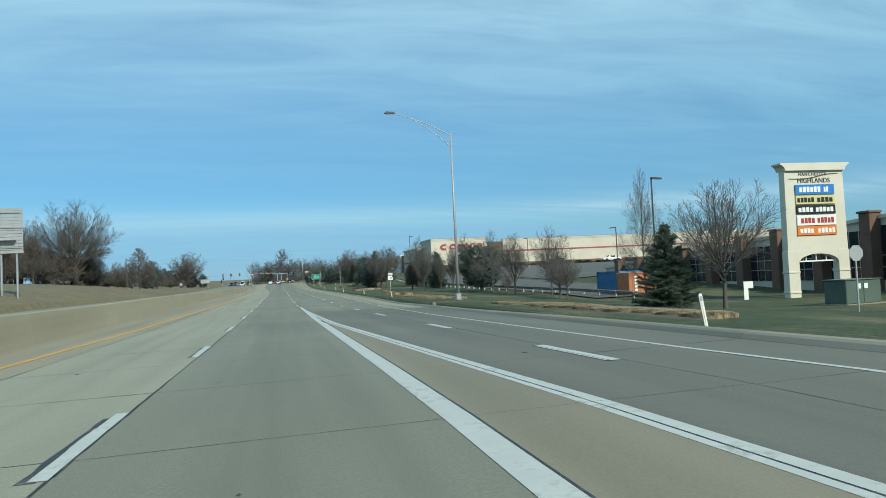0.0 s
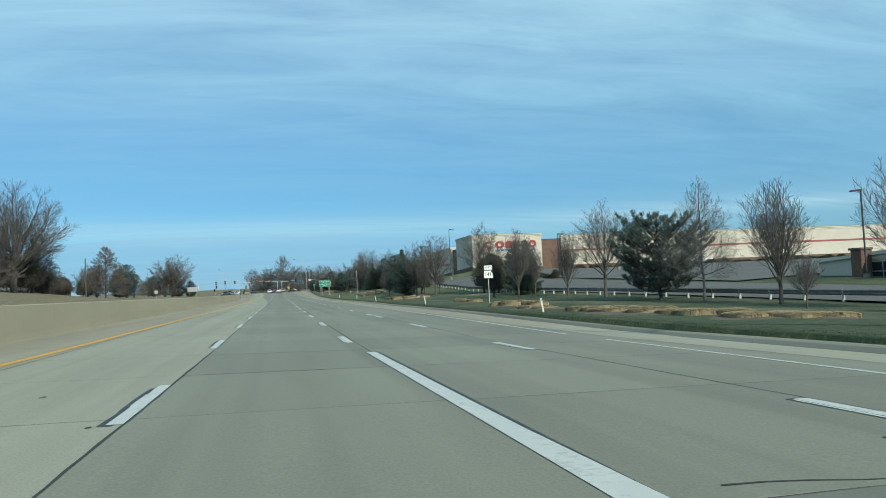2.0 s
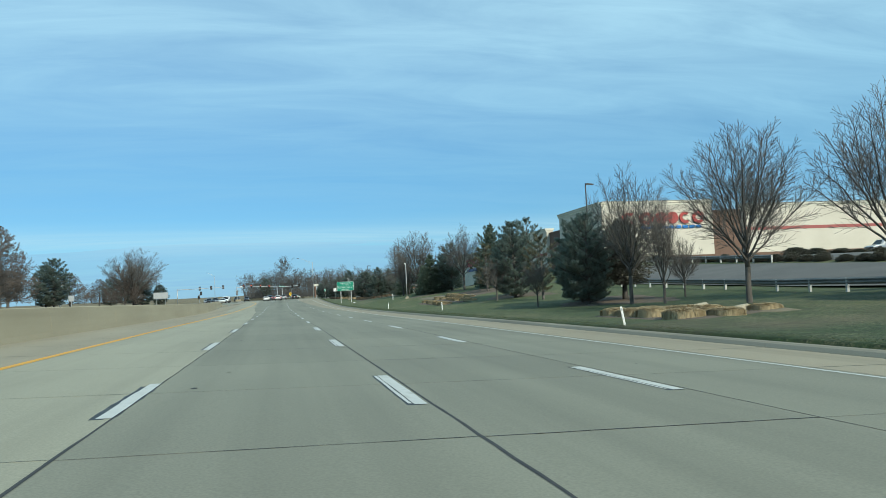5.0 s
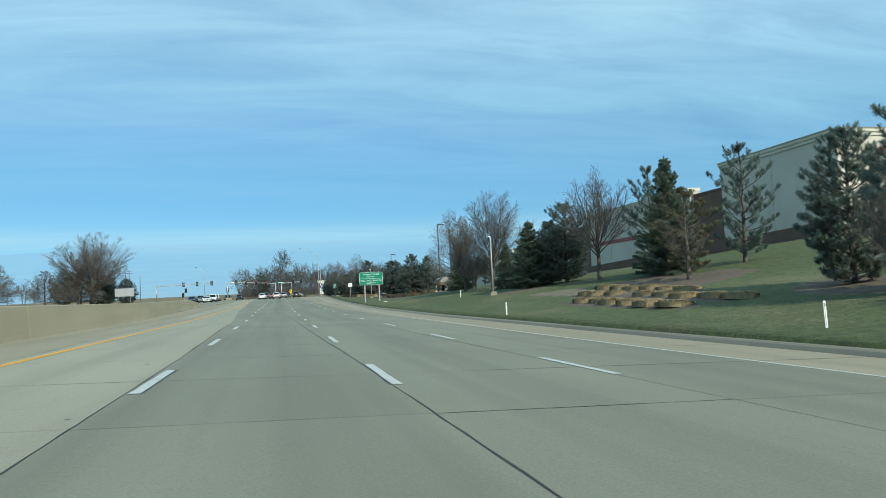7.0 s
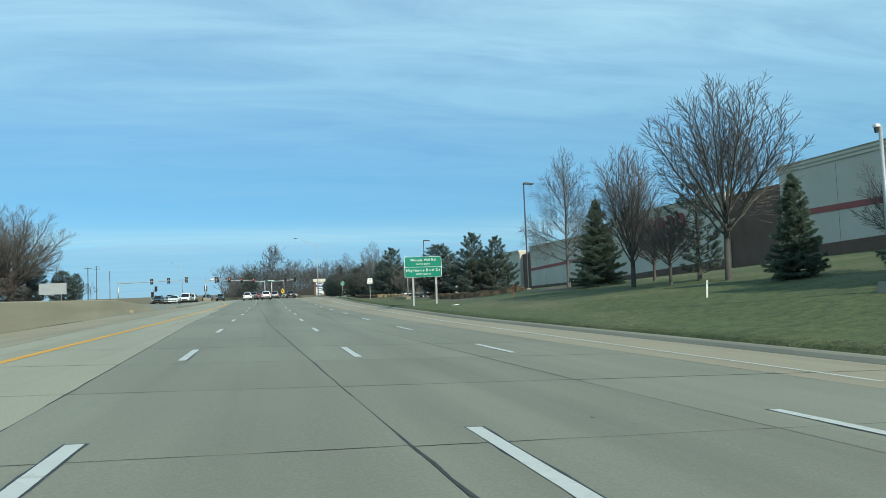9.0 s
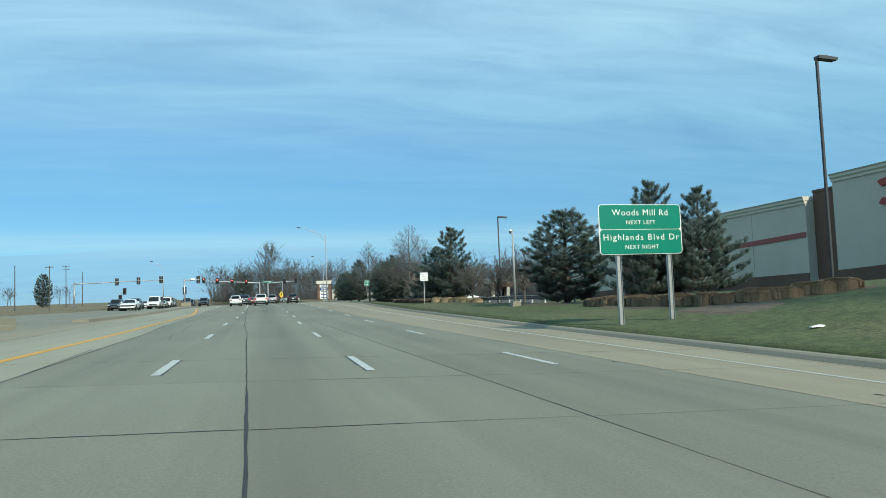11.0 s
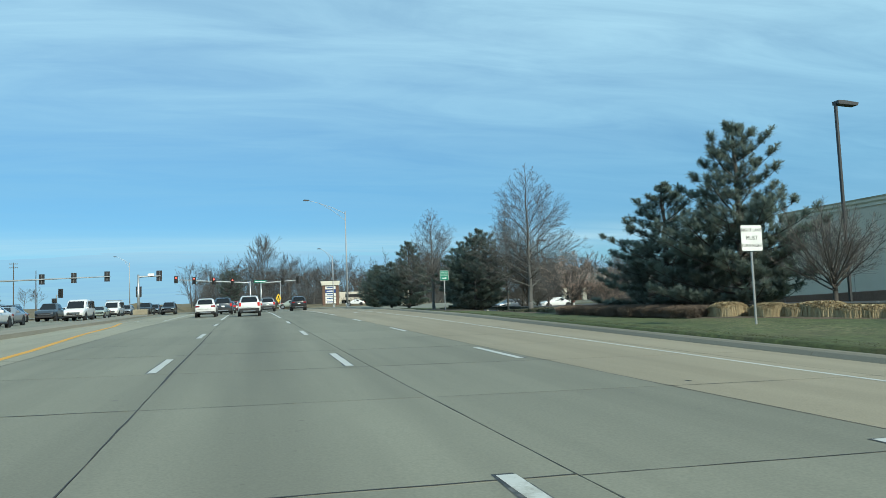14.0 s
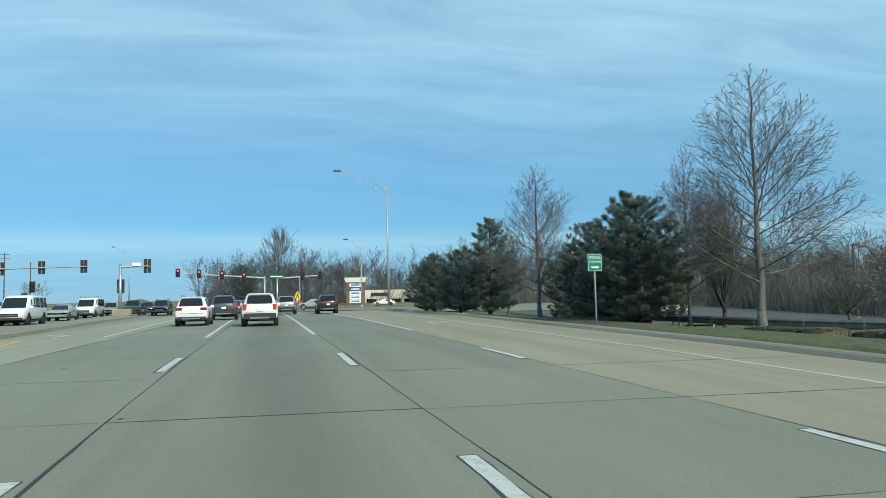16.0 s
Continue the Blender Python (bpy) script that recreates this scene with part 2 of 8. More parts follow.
def grass_ground():
    k = Nodes("lawn_and_dry_ground", 0.95)
    big = k.noise(0.05, 5)
    mid = k.noise(0.5, 6, 0.65)
    fine = k.noise(9, 4, 0.7)
    mow = k.noise(0.55, 3, stretch=(0.12, 1, 1))
    green = k.ramp(fine, [(0.3, (0.018, 0.035, 0.009)), (0.7, (0.044, 0.074, 0.020))])
    pale = k.ramp(fine, [(0.3, (0.034, 0.050, 0.016)), (0.7, (0.080, 0.094, 0.034))])
    g = k.mix(k.ramp(k.math("ADD", k.math("MULTIPLY", mid, 0.55), k.math("MULTIPLY", mow, 0.45)), [(0.40, (0, 0, 0)), (0.60, (1, 1, 1))]), green, pale)
    geo = k.n.new("ShaderNodeNewGeometry")
    sep = k.n.new("ShaderNodeSeparateXYZ")
    k.l.new(geo.outputs["Position"], sep.inputs[0])
    # lawn colour turns paler between y 110 and y 170
    north_pale = k.ramp(k.math("DIVIDE", k.math("SUBTRACT", sep.outputs[1], 110.0), 60.0), [(0.0, (0, 0, 0)), (1.0, (0.75, 0.75, 0.75))])
    g = k.mix(north_pale, g, k.ramp(fine, [(0.3, (0.062, 0.084, 0.026)), (0.7, (0.125, 0.150, 0.052))]))
    dry = k.ramp(fine, [(0.3, (0.15, 0.115, 0.060)), (0.7, (0.29, 0.23, 0.13))])
    dry = k.mix(k.ramp(mid, [(0.4, (0, 0, 0)), (0.7, (0.7, 0.7, 0.7))]), dry, (0.10, 0.09, 0.045))
    west = k.math("GREATER_THAN", -10.0, sep.outputs[0])
    far = k.math("GREATER_THAN", sep.outputs[1], 405.0)
    c = k.mix(k.math("MAXIMUM", west, far), g, dry)
    tuft = k.ramp(k.noise(2.2, 5, 0.75), [(0.38, (0.42, 0.42, 0.42)), (0.62, (1.08, 1.08, 1.08))])
    c = k.mix(0.8, c, tuft, "MULTIPLY")
    thatch = k.math("ADD", k.math("MULTIPLY", k.noise(0.16, 5, 0.6, stretch=(1, 0.4, 1)), 0.6), k.math("MULTIPLY", fine, 0.4))
    c = k.mix(k.ramp(thatch, [(0.52, (0, 0, 0)), (0.63, (0.65, 0.65, 0.65))]), c, k.ramp(fine, [(0.3, (0.12, 0.10, 0.05)), (0.7, (0.23, 0.20, 0.115))]))
    soil = k.ramp(k.noise(3, 4), [(0.3, (0.07, 0.05, 0.03)), (0.7, (0.14, 0.11, 0.07))])
    c = k.mix(k.ramp(big, [(0.60, (0, 0, 0)), (0.68, (0.6, 0.6, 0.6))]), c, soil)
    k.bump(fine, 0.6, 0.05)
    return k.colour(c)


def thin(mat, c, share=0.3):
    """Lets some light through: needles and dry blades."""
    n, l = mat.node_tree.nodes, mat.node_tree.links
    t = n.new("ShaderNodeBsdfTranslucent")
    t.inputs[0].default_value = (*c, 1)
    x = n.new("ShaderNodeMixShader")
    x.inputs[0].default_value = share
    l.new(n["Principled BSDF"].outputs[0], x.inputs[1])
    l.new(t.outputs[0], x.inputs[2])
    l.new(x.outputs[0], n["Material Output"].inputs[0])
    return mat


GROUND = grass_ground()
LOT = grained("worn_grey_asphalt", (0.074, 0.071, 0.066), (0.118, 0.113, 0.105), 0.3, 0.9, fine=30)
BLADE = grained("grass_blades", (0.04, 0.056, 0.016), (0.11, 0.118, 0.045), 0.6, 0.8, bump=0, island=True, objvar=0.4)
STRAW_BROWN = thin(grained("brown_ornamental_grass", (0.25, 0.18, 0.115), (0.42, 0.315, 0.21), 1.5, 0.9, bump=0, island=True, objvar=0.3), (0.3, 0.21, 0.12), 0.2)
STRAW_OLIVE = thin(grained("dull_green_ornamental_grass", (0.17, 0.17, 0.105), (0.30, 0.28, 0.18), 1.5, 0.9, bump=0, island=True, objvar=0.3), (0.2, 0.18, 0.1), 0.2)
STRAW = thin(grained("dry_ornamental_grass", (0.40, 0.31, 0.18), (0.60, 0.49, 0.31), 1.5, 0.9, bump=0, island=True, objvar=0.28), (0.4, 0.3, 0.16), 0.2)
SOIL = grained("thin_soil", (0.10, 0.085, 0.055), (0.20, 0.165, 0.11), 1.2, 0.95, bump=0.5)
MULCH = grained("bark_mulch", (0.06, 0.046, 0.034), (0.145, 0.11, 0.08), 3, 0.95, bump=0.6)
HEDGE_TWIG = grained("hedge_twigs", (0.115, 0.085, 0.064), (0.235, 0.175, 0.13), 1.5, 0.9, bump=0, island=True, objvar=0.25)
BARK = grained("grey_bark", (0.058, 0.052, 0.046), (0.118, 0.106, 0.094), 3, 0.9, bump=0.4, local=True, stretch=(1, 1, 0.2))
BARK_PALE = grained("pale_bark", (0.085, 0.084, 0.081), (0.165, 0.162, 0.155), 2, 0.9, bump=0.3, local=True, stretch=(1, 1, 0.3))
TWIG = grained("winter_twigs", (0.068, 0.064, 0.060), (0.132, 0.124, 0.116), 2, 0.9, bump=0, local=True)
NEEDLE = thin(grained("pine_needles", (0.13, 0.165, 0.15), (0.20, 0.24, 0.205), 0.9, 0.75, bump=0, local=True, island=True, objvar=0.4), (0.22, 0.28, 0.235), 0.55)
NEEDLE_BLUE = thin(grained("spruce_needles", (0.108, 0.146, 0.124), (0.178, 0.226, 0.172), 0.9, 0.6, bump=0, local=True, island=True, objvar=0.4), (0.16, 0.21, 0.13), 0.4)
NEEDLE_BROWN = thin(grained("browning_needles", (0.115, 0.115, 0.075), (0.21, 0.195, 0.12), 0.9, 0.8, bump=0, local=True, island=True, objvar=0.45), (0.2, 0.16, 0.08))
NEEDLE_DULL = thin(grained("dull_evergreen_leaves", (0.105, 0.105, 0.088), (0.18, 0.172, 0.14), 0.9, 0.7, bump=0, local=True, island=True, objvar=0.45), (0.12, 0.12, 0.07))
RUSSET_LEAF = grained("russet_leaves", (0.30, 0.20, 0.16), (0.58, 0.44, 0.37), 1, 0.8, bump=0, local=True, island=True, objvar=0.3)
DRY_LEAF = grained("dead_oak_leaves", (0.095, 0.072, 0.060), (0.185, 0.142, 0.118), 1, 0.85, bump=0, local=True, island=True, objvar=0.5)
STUCCO = grained("cream_stucco", (0.51, 0.465, 0.39), (0.59, 0.545, 0.465), 0.25, 0.9, fine=14, bump=0.05, speck=0.1)
STUCCO_PALE = grained("pale_cornice_stucco", (0.56, 0.53, 0.44), (0.64, 0.61, 0.52), 0.4, 0.85, fine=14, bump=0.05, speck=0.1)
BRICK_BROWN = grained("brown_split_block", (0.115, 0.070, 0.050), (0.175, 0.108, 0.080), 0.6, 0.9, fine=9, bump=0.4)
RED_BAND = grained("red_band_paint", (0.27, 0.075, 0.07), (0.34, 0.10, 0.09), 0.5, 0.7)
RED_SIGN = gloss("red_sign_plastic", (0.36, 0.045, 0.04), 0.5)
BLUE_SIGN = gloss("blue_sign_plastic", (0.03, 0.19, 0.52), 0.4)
NAVY_AND_SHADED_BLUE = gloss("navy_and_shaded_blue_plastic", (0.02, 0.06, 0.22), 0.4)
YELLOW_SIGN = gloss("yellow_sign_sheet", (0.80, 0.52, 0.03), 0.4)
BUFF_SIGN = gloss("buff_sign_plastic", (0.62, 0.55, 0.25), 0.45)
ORANGE_SIGN = gloss("orange_sign_plastic", (0.72, 0.20, 0.04), 0.4)
WHITE_SIGN = gloss("white_sign_sheet", (0.80, 0.81, 0.79), 0.4)
BLACK_SIGN = gloss("black_sign_plastic", (0.015, 0.015, 0.016), 0.4)
GREEN_SIGN = gloss("green_sign_sheet", (0.0, 0.20, 0.13), 0.38)
GREY_METAL = grained("galvanised_steel", (0.36, 0.37, 0.37), (0.50, 0.51, 0.51), 3, 0.45, 0.75, bump=0.05, local=True)
POLE_METAL = grained("weathered_aluminium", (0.29, 0.305, 0.315), (0.38, 0.395, 0.405), 2, 0.5, 0.15, bump=0.03, local=True)
RUST_RAIL = grained("weathered_rail_steel", (0.13, 0.13, 0.125), (0.23, 0.225, 0.215), 2, 0.6, 0.3, bump=0.1)
GALV_POST = grained("pale_galvanised_post", (0.38, 0.38, 0.36), (0.52, 0.52, 0.50), 3, 0.6, 0.1, bump=0.05)
DARK_METAL = grained("dark_bronze_paint", (0.024, 0.026, 0.029), (0.05, 0.052, 0.055), 2, 0.5, bump=0.05, local=True)
GREEN_BOX = grained("green_cabinet_paint", (0.065, 0.095, 0.08), (0.10, 0.14, 0.115), 1, 0.5, local=True)
ORANGE_STEEL = grained("orange_container_paint", (0.36, 0.135, 0.06), (0.46, 0.19, 0.085), 0.7, 0.6, local=True)
BLUE_STEEL = grained("blue_container_paint", (0.04, 0.14, 0.30), (0.07, 0.20, 0.38), 0.7, 0.6, local=True)
WHITE_PLASTIC = gloss("white_plastic", (0.78, 0.78, 0.75), 0.5)
SIGNAL_BLACK = gloss("signal_black", (0.02, 0.02, 0.022), 0.5)
CAR_WHITE = gloss("white_car_paint", (0.76, 0.76, 0.75), 0.3, coat=0.9)
CAR_BLACK = gloss("black_car_paint", (0.012, 0.013, 0.015), 0.28, coat=0.9)
CAR_SILVER = gloss("silver_car_paint", (0.34, 0.35, 0.36), 0.3, 0.5, coat=0.8)
CAR_BLUE = gloss("slate_blue_car_paint", (0.035, 0.05, 0.07), 0.3, coat=0.9)
CAR_GREEN = gloss("pale_green_car_paint", (0.32, 0.37, 0.32), 0.3, 0.2, coat=0.9)
CAR_MAROON = gloss("maroon_car_paint", (0.10, 0.015, 0.018), 0.3, coat=0.9)
CAR_GLASS = gloss("dark_car_glass", (0.012, 0.014, 0.016), 0.06)
RUBBER = gloss("tyre_rubber", (0.016, 0.016, 0.017), 0.85)
RIM = gloss("alloy_rim", (0.40, 0.41, 0.42), 0.3, 0.9)
TAIL_RED = gloss("tail_lamp_red", (0.22, 0.010, 0.010), 0.15, coat=0.8)
HEAD_LAMP = gloss("head_lamp_glass", (0.62, 0.64, 0.66), 0.08, coat=0.8)
TRIM_BLACK = gloss("black_plastic_trim", (0.022, 0.022, 0.024), 0.6)
WINDOW_DARK = gloss("dark_shop_glass", (0.02, 0.025, 0.03), 0.05)
ROOFING = grained("grey_roof", (0.20, 0.19, 0.18), (0.30, 0.29, 0.27), 0.5, 0.9)
STONE = grained("limestone", (0.30, 0.26, 0.19), (0.44, 0.39, 0.30), 1.0, 0.9, bump=0.4, objvar=0.2)


def glow(name, c, power):
    k = Nodes(name, 0.4)
    k.b.inputs["Emission Color"].default_value = (*c, 1)
    k.b.inputs["Emission Strength"].default_value = power
    return k.colour(c)


RED_LIT = glow("lit_red_signal_lens", (1.0, 0.10, 0.06), 2.6)
TAIL_LIT = glow("lit_brake_lamp", (0.42, 0.015, 0.012), .22)
LENS_DARK = gloss("unlit_signal_lens", (0.05, 0.045, 0.03), 0.2)

# ---- mesh tools ----


class Mesh:
    """Collects vertices and faces; made into an object by part() or thing()."""

    def __init__(self):
        self.v, self.f = [], []

    def add(self, vs, fs):
        o = len(self.v)
        self.v.extend([tuple(p) for p in vs])
        self.f.extend([tuple(i + o for i in f) for f in fs])
        return self

    def quad(self, a, b, c, d):
        return self.add([a, b, c, d], [(0, 1, 2, 3)])

    def box(self, x0, x1, y0, y1, z0, z1, b=0.0, m=None):
        """A box, with chamfered edges when b is given."""
        if b <= 0:
            vs = [(x, y, z) for z in (z0, z1) for y in (y0, y1) for x in (x0, x1)]
            fs = [(0, 2, 3, 1), (4, 5, 7, 6), (0, 1, 5, 4), (2, 6, 7, 3), (0, 4, 6, 2), (1, 3, 7, 5)]
        else:
            bm = bmesh.new()
            bmesh.ops.create_cube(bm, size=1.0)
            for v in bm.verts:
                v.co = Vector(((x0 + x1) / 2 + v.co.x * (x1 - x0), (y0 + y1) / 2 + v.co.y * (y1 - y0), (z0 + z1) / 2 + v.co.z * (z1 - z0)))
            bmesh.ops.bevel(bm, geom=bm.edges[:], offset=b, segments=1, affect="EDGES")
            vs = [v.co.copy() for v in bm.verts]
            bm.verts.index_update()
            fs = [tuple(v.index for v in f.verts) for f in bm.faces]
            bm.free()
        if m is not None:
            vs = [m @ Vector(p) for p in vs]
        return self.add(vs, fs)

    def tube(self, p, q, r0, r1, n=8, caps=True):
        p, q = Vector(p), Vector(q)
        d = (q - p)
        if d.length < 1e-6:
            return self
        d.normalize()
        a = d.orthogonal().normalized()
        b = d.cross(a)
        vs = []
        for c, r in ((p, r0), (q, r1)):
            for i in range(n):
                t = 2 * math.pi * i / n
                vs.append(c + (a * math.cos(t) + b * math.sin(t)) * r)
        fs = [(i, (i + 1) % n, n + (i + 1) % n, n + i) for i in range(n)]
        if caps:
            fs += [tuple(range(n - 1, -1, -1)), tuple(range(n, 2 * n))]
        return self.add(vs, fs)

    def path(self, pts, radii, n=6):
        for i in range(len(pts) - 1):
            self.tube(pts[i], pts[i + 1], radii[i], radii[i + 1], n, caps=(i in (0, len(pts) - 2)))
        return self

    def prism(self, outline, axis, a, b):
        """Extrude a closed outline of pairs along axis 'x', 'y' or 'z' from a to b."""
        def at(u, v, w):
            return {"x": (w, u, v), "y": (u, w, v), "z": (u, v, w)}[axis]
        n = len(outline)
        vs = [at(u, v, a) for u, v in outline] + [at(u, v, b) for u, v in outline]
        fs = [(i, (i + 1) % n, n + (i + 1) % n, n + i) for i in range(n)] + [tuple(range(n - 1, -1, -1)), tuple(range(n, 2 * n))]
        return self.add(vs, fs)

    def loft(self, rings, closed=True):
        n = len(rings[0])
        vs = [p for r in rings for p in r]
        fs = []
        for k in range(len(rings) - 1):
            for i in range(n if closed else n - 1):
                j = (i + 1) % n
                fs.append((k * n + i, k * n + j, (k + 1) * n + j, (k + 1) * n + i))
        if closed:
            fs += [tuple(range(n - 1, -1, -1)), tuple(range((len(rings) - 1) * n, len(rings) * n))]
        return self.add(vs, fs)

    def data(self, name, mat, smooth=False, fix=True):
        me = bpy.data.meshes.new(name)
        me.from_pydata(self.v, [], self.f)
        if fix:
            bm = bmesh.new()
            bm.from_mesh(me)
            bmesh.ops.recalc_face_normals(bm, faces=bm.faces[:])
            bm.to_mesh(me)
            bm.free()
        me.materials.append(mat)
        if smooth:
            me.shade_smooth()
        me.update()
        return me


def part(name, mesh, mat, parent, label="", smooth=False, fix=True):
    ob = new(name, mesh.data(name, mat, smooth, fix) if isinstance(mesh, Mesh) else mesh)
    ob.parent = parent
    if label:
        tagged(ob, label)
    return ob


def thing(name, label, category, group="", kind="", at=None):
    ob = new(name)
    ob.empty_display_size = 0.3
    if at is not None:
        ob.matrix_world = at
    return tagged(ob, label, category, group, kind)


def structure(name, mesh, mat, label, category, smooth=False, fix=True, kind="structure", parent=None):
    ob = new(name, mesh.data(name, mat, smooth, fix))
    return tagged(ob, label, category, "", kind)


def lettering(name, text, size, mat, parent, m, depth=0.004, label="", spacing=1.0):
    """Built-in font, centred, lying in the local xy plane of m."""
    cu = bpy.data.curves.new(name, "FONT")
    cu.body, cu.size, cu.extrude = text, size, depth
    cu.align_x, cu.align_y, cu.space_character, cu.resolution_u = "CENTER", "CENTER", spacing, 3
    tmp = bpy.data.objects.new(name, cu)
    me = bpy.data.meshes.new_from_object(tmp)
    bpy.data.objects.remove(tmp)
    me.transform(m)
    me.materials.append(mat)
    ob = new(name, me)
    ob.parent = parent
    if label:
        tagged(ob, label)
    return ob


FACE_SOUTH = Matrix.Rotation(radians(90), 4, "X")       # text that faces -y, x to the right

# ---- lie of the land ----
KY = [-20, 10, 40, 70, 100, 130, 160, 190, 220, 250, 280, 310, 340, 375, 420, 480, 600]
RZ = [-.13, -.39, -.52, -.47, -.44, -.34, -.31, -.21, .06, .42, .89, 1.47, 1.85, 2.15, 2.4, 2.6, 2.8]
KC = [-20, 40, 100, 160, 220, 280, 340, 400]
CF = [.0224, -.0304, -.0327, -.0361, -.037, -.0194, .005, 0]
KERB_LINE = [7.33, 8.53, 8.96, 8.99, 8.68, 8.83, 9.5, 9.6]
EDGE_Y = [-40, -15, 4, 28, 40, 78, 100, 165, 222, 265, 300, 340, 400]
EDGE = [7.5, 7.15, 7.42, 8.06, 8.58, 8.95, 9.0, 8.9, 8.97, 9.1, 9.25, 9.45, 9.6]      # right edge line
SHY = [-40, -18, 30, 70, 160, 232, 272, 305, 400]
SHW = [1.2, 1.2, 2.1, 2.7, 2.5, 2.0, 2.3, 2.4, 2.4]        # shoulder to the kerb


def ip(v, a, b):
    return float(np.interp(v, a, b))


def road_z(x, y):
    return ip(y, KY, RZ) + ip(y, KC, CF) * min(max(x, -14), 12)


def kerb_x(y):
    return ip(y, KC, KERB_LINE) + ip(y, SHY, SHW)


# right verge: heights at distances from the kerb
VX = [0, 3, 5, 7.3, 10, 15, 19, 33, 60, 140]
VY = [-60, 0, 35, 50, 65, 130, 188, 215, 245, 272, 285, 300, 320, 345, 420]
VZ = [[.2, .2, .1, 0, -.19, -.5, -.7, -.8, -.8, -.8],
      [-.05, -.1, -.28, -.47, -.67, -1.05, -1.25, -1.35, -1.2, -.6],
      [-.5, -.48, -.59, -.72, -.94, -1.35, -1.55, -1.7, -1.3, -.5],
      [-.55, -.52, -.61, -.71, -.85, -1.1, -1.05, -1.1, -.3, .2],
      [-.6, -.53, -.57, -.61, -.67, -.78, -.78, -.45, .6, 1.0],
      [-.55, -.45, -.38, -.29, -.17, .05, .3, 1.6, 2.6, 2.8],
      [-.4, -.1, .18, .49, .88, 1.6, 2.2, 4.4, 3.9, 3.6],
      [-.2, .05, .4, .78, 1.07, 1.6, 2.0, 3.5, 3.6, 3.6],
      [.2, .3, .55, .83, 1.1, 1.6, 1.7, 2.6, 3.0, 3.4],
      [.75, .8, .9, .95, .83, .9, 1.05, 1.5, 2.3, 3.4],
      [1.03, 1.08, 1.13, 1.1, .93, .9, .95, 1.35, 2.1, 3.2],
      [1.35, 1.37, 1.3, 1.2, .86, .85, .85, 1.2, 1.9, 3.0],
      [1.65, 1.62, 1.45, 1.2, .78, .78, .75, .6, .35, 1.6],
      [2.0, 1.9, 1.7, 1.4, .95, .8, .72, .55, .25, 1.6],
      [2.5, 2.5, 2.5, 2.5, 2.5, 2.5, 2.5, 2.6, 3.0, 4.0]]
# left side: heights beyond the opposing carriageway
LX = [-120, -55, -45, -34, -28, -25.5]
LY = [-60, 60, 180, 215, 300, 380, 440]
LZ = [[5, 4.5, 3.8, 2.2, 1.0, .6],
      [5, 4.5, 3.8, 2.2, .9, .4],
      [5, 4.3, 3.3, 1.9, .8, .4],
      [3, 2.6, 2.2, 1.5, .8, .5],
      [3, 2.6, 2.4, 2.0, 1.5, 1.2],
      [3, 2.6, 2.4, 2.3, 2.2, 2.2],
      [3, 2.8, 2.6, 2.5, 2.5, 2.5]]


def verge_z(x, y):
    d = x - kerb_x(y)
    return ip(y, VY, [ip(d, VX, r) for r in VZ])


def left_z(x, y):
    return ip(y, LY, [ip(x, LX, r) for r in LZ])


def ground_z(x, y):
    """Height of the finished surface anywhere."""
    if y > 400 and abs(x) < 400:
        far = 2.5 + 3.2 * math.exp(-((x + 18) / 16) ** 2 - ((y - 462) / 26) ** 2)
        far += ip(y, [440, 520, 700], [0, 2, 6])
        k = min(1, (y - 400) / 30)
    else:
        far, k = 2.5, 0
    if x > kerb_x(y):
        z = verge_z(x, y)
    elif x < -25.5:
        z = left_z(x, y)
    else:
        z = road_z(x, y)
    return z * (1 - k) + far * k


def uneven(x, y, a):
    return a * noise.noise((x * 0.13, y * 0.13, 3.1)) + 0.35 * a * noise.noise((x * 0.5, y * 0.5, 7.7))


left_cols = [-1600, -800, -400, -200, -120, -100, -85, -70, -62, -55, -50, -45, -41, -37, -34, -31, -29.5, -28, -26.6]
right_offs = [0.30, 0.6, 1.0, 1.6, 2.3, 3.2, 4.2, 5.5, 7, 8.5, 10, 12, 14, 16, 18, 20, 23, 26, 29.5, 33, 38, 44, 52, 60, 80, 110, 140, 250, 500, 900, 1600]
rows_y = [-900, -500, -300, -180, -120, -80] + [-60 + 3 * i for i in range(187)] + [510, 530, 560, 600, 660, 760, 950, 1300, 1900, 2600]
ground = Mesh()
width = len(left_cols) + 5 + len(right_offs)
for y in rows_y:
    k = kerb_x(y)
    for x in left_cols:
        ground.v.append((x, y, ground_z(x, y) + uneven(x, y, 0.12) - 0.02))
    fade = y > 505
    for x in (-25.7, -25.5, -8, k - 0.1, k + 0.05):
        ground.v.append((x, y, ground_z(x, y) + uneven(x, y, 0.1) if fade else road_z(x, y) - 0.5))
    for o in right_offs:
        a = min(1.0, o / 4) * 0.09
        ground.v.append((k + o, y, ground_z(k + o, y) + uneven(k + o, y, a) - (0.03 if o < 0.5 else 0)))
for j in range(len(rows_y) - 1):
    for i in range(width - 1):
        a = j * width + i
        ground.f.append((a, a + 1, a + width + 1, a + width))
structure("ground", ground, GROUND, "mown winter lawn and dry grass banks beside the highway", "ground", smooth=True, fix=False)

# ---- carriageway of concrete slabs ----
DY = [130, 155, 165, 185, 218, 231, 243, 250, 259, 265, 284, 294, 304, 330]
DX = [0, -.30, -.52, -.85, -2.05, -2.26, -2.5, -2.6, -2.92, -2.98, -3.3, -3.4, -3.55, -3.72]
JI = [-12, -7, 3, 13, 31, 44, 53, 54, 62, 92]
JY = [-44, -20.04, 28.31, 75.59, 159.3, 219.57, 259.83, 264.63, 301.86, 439.5]


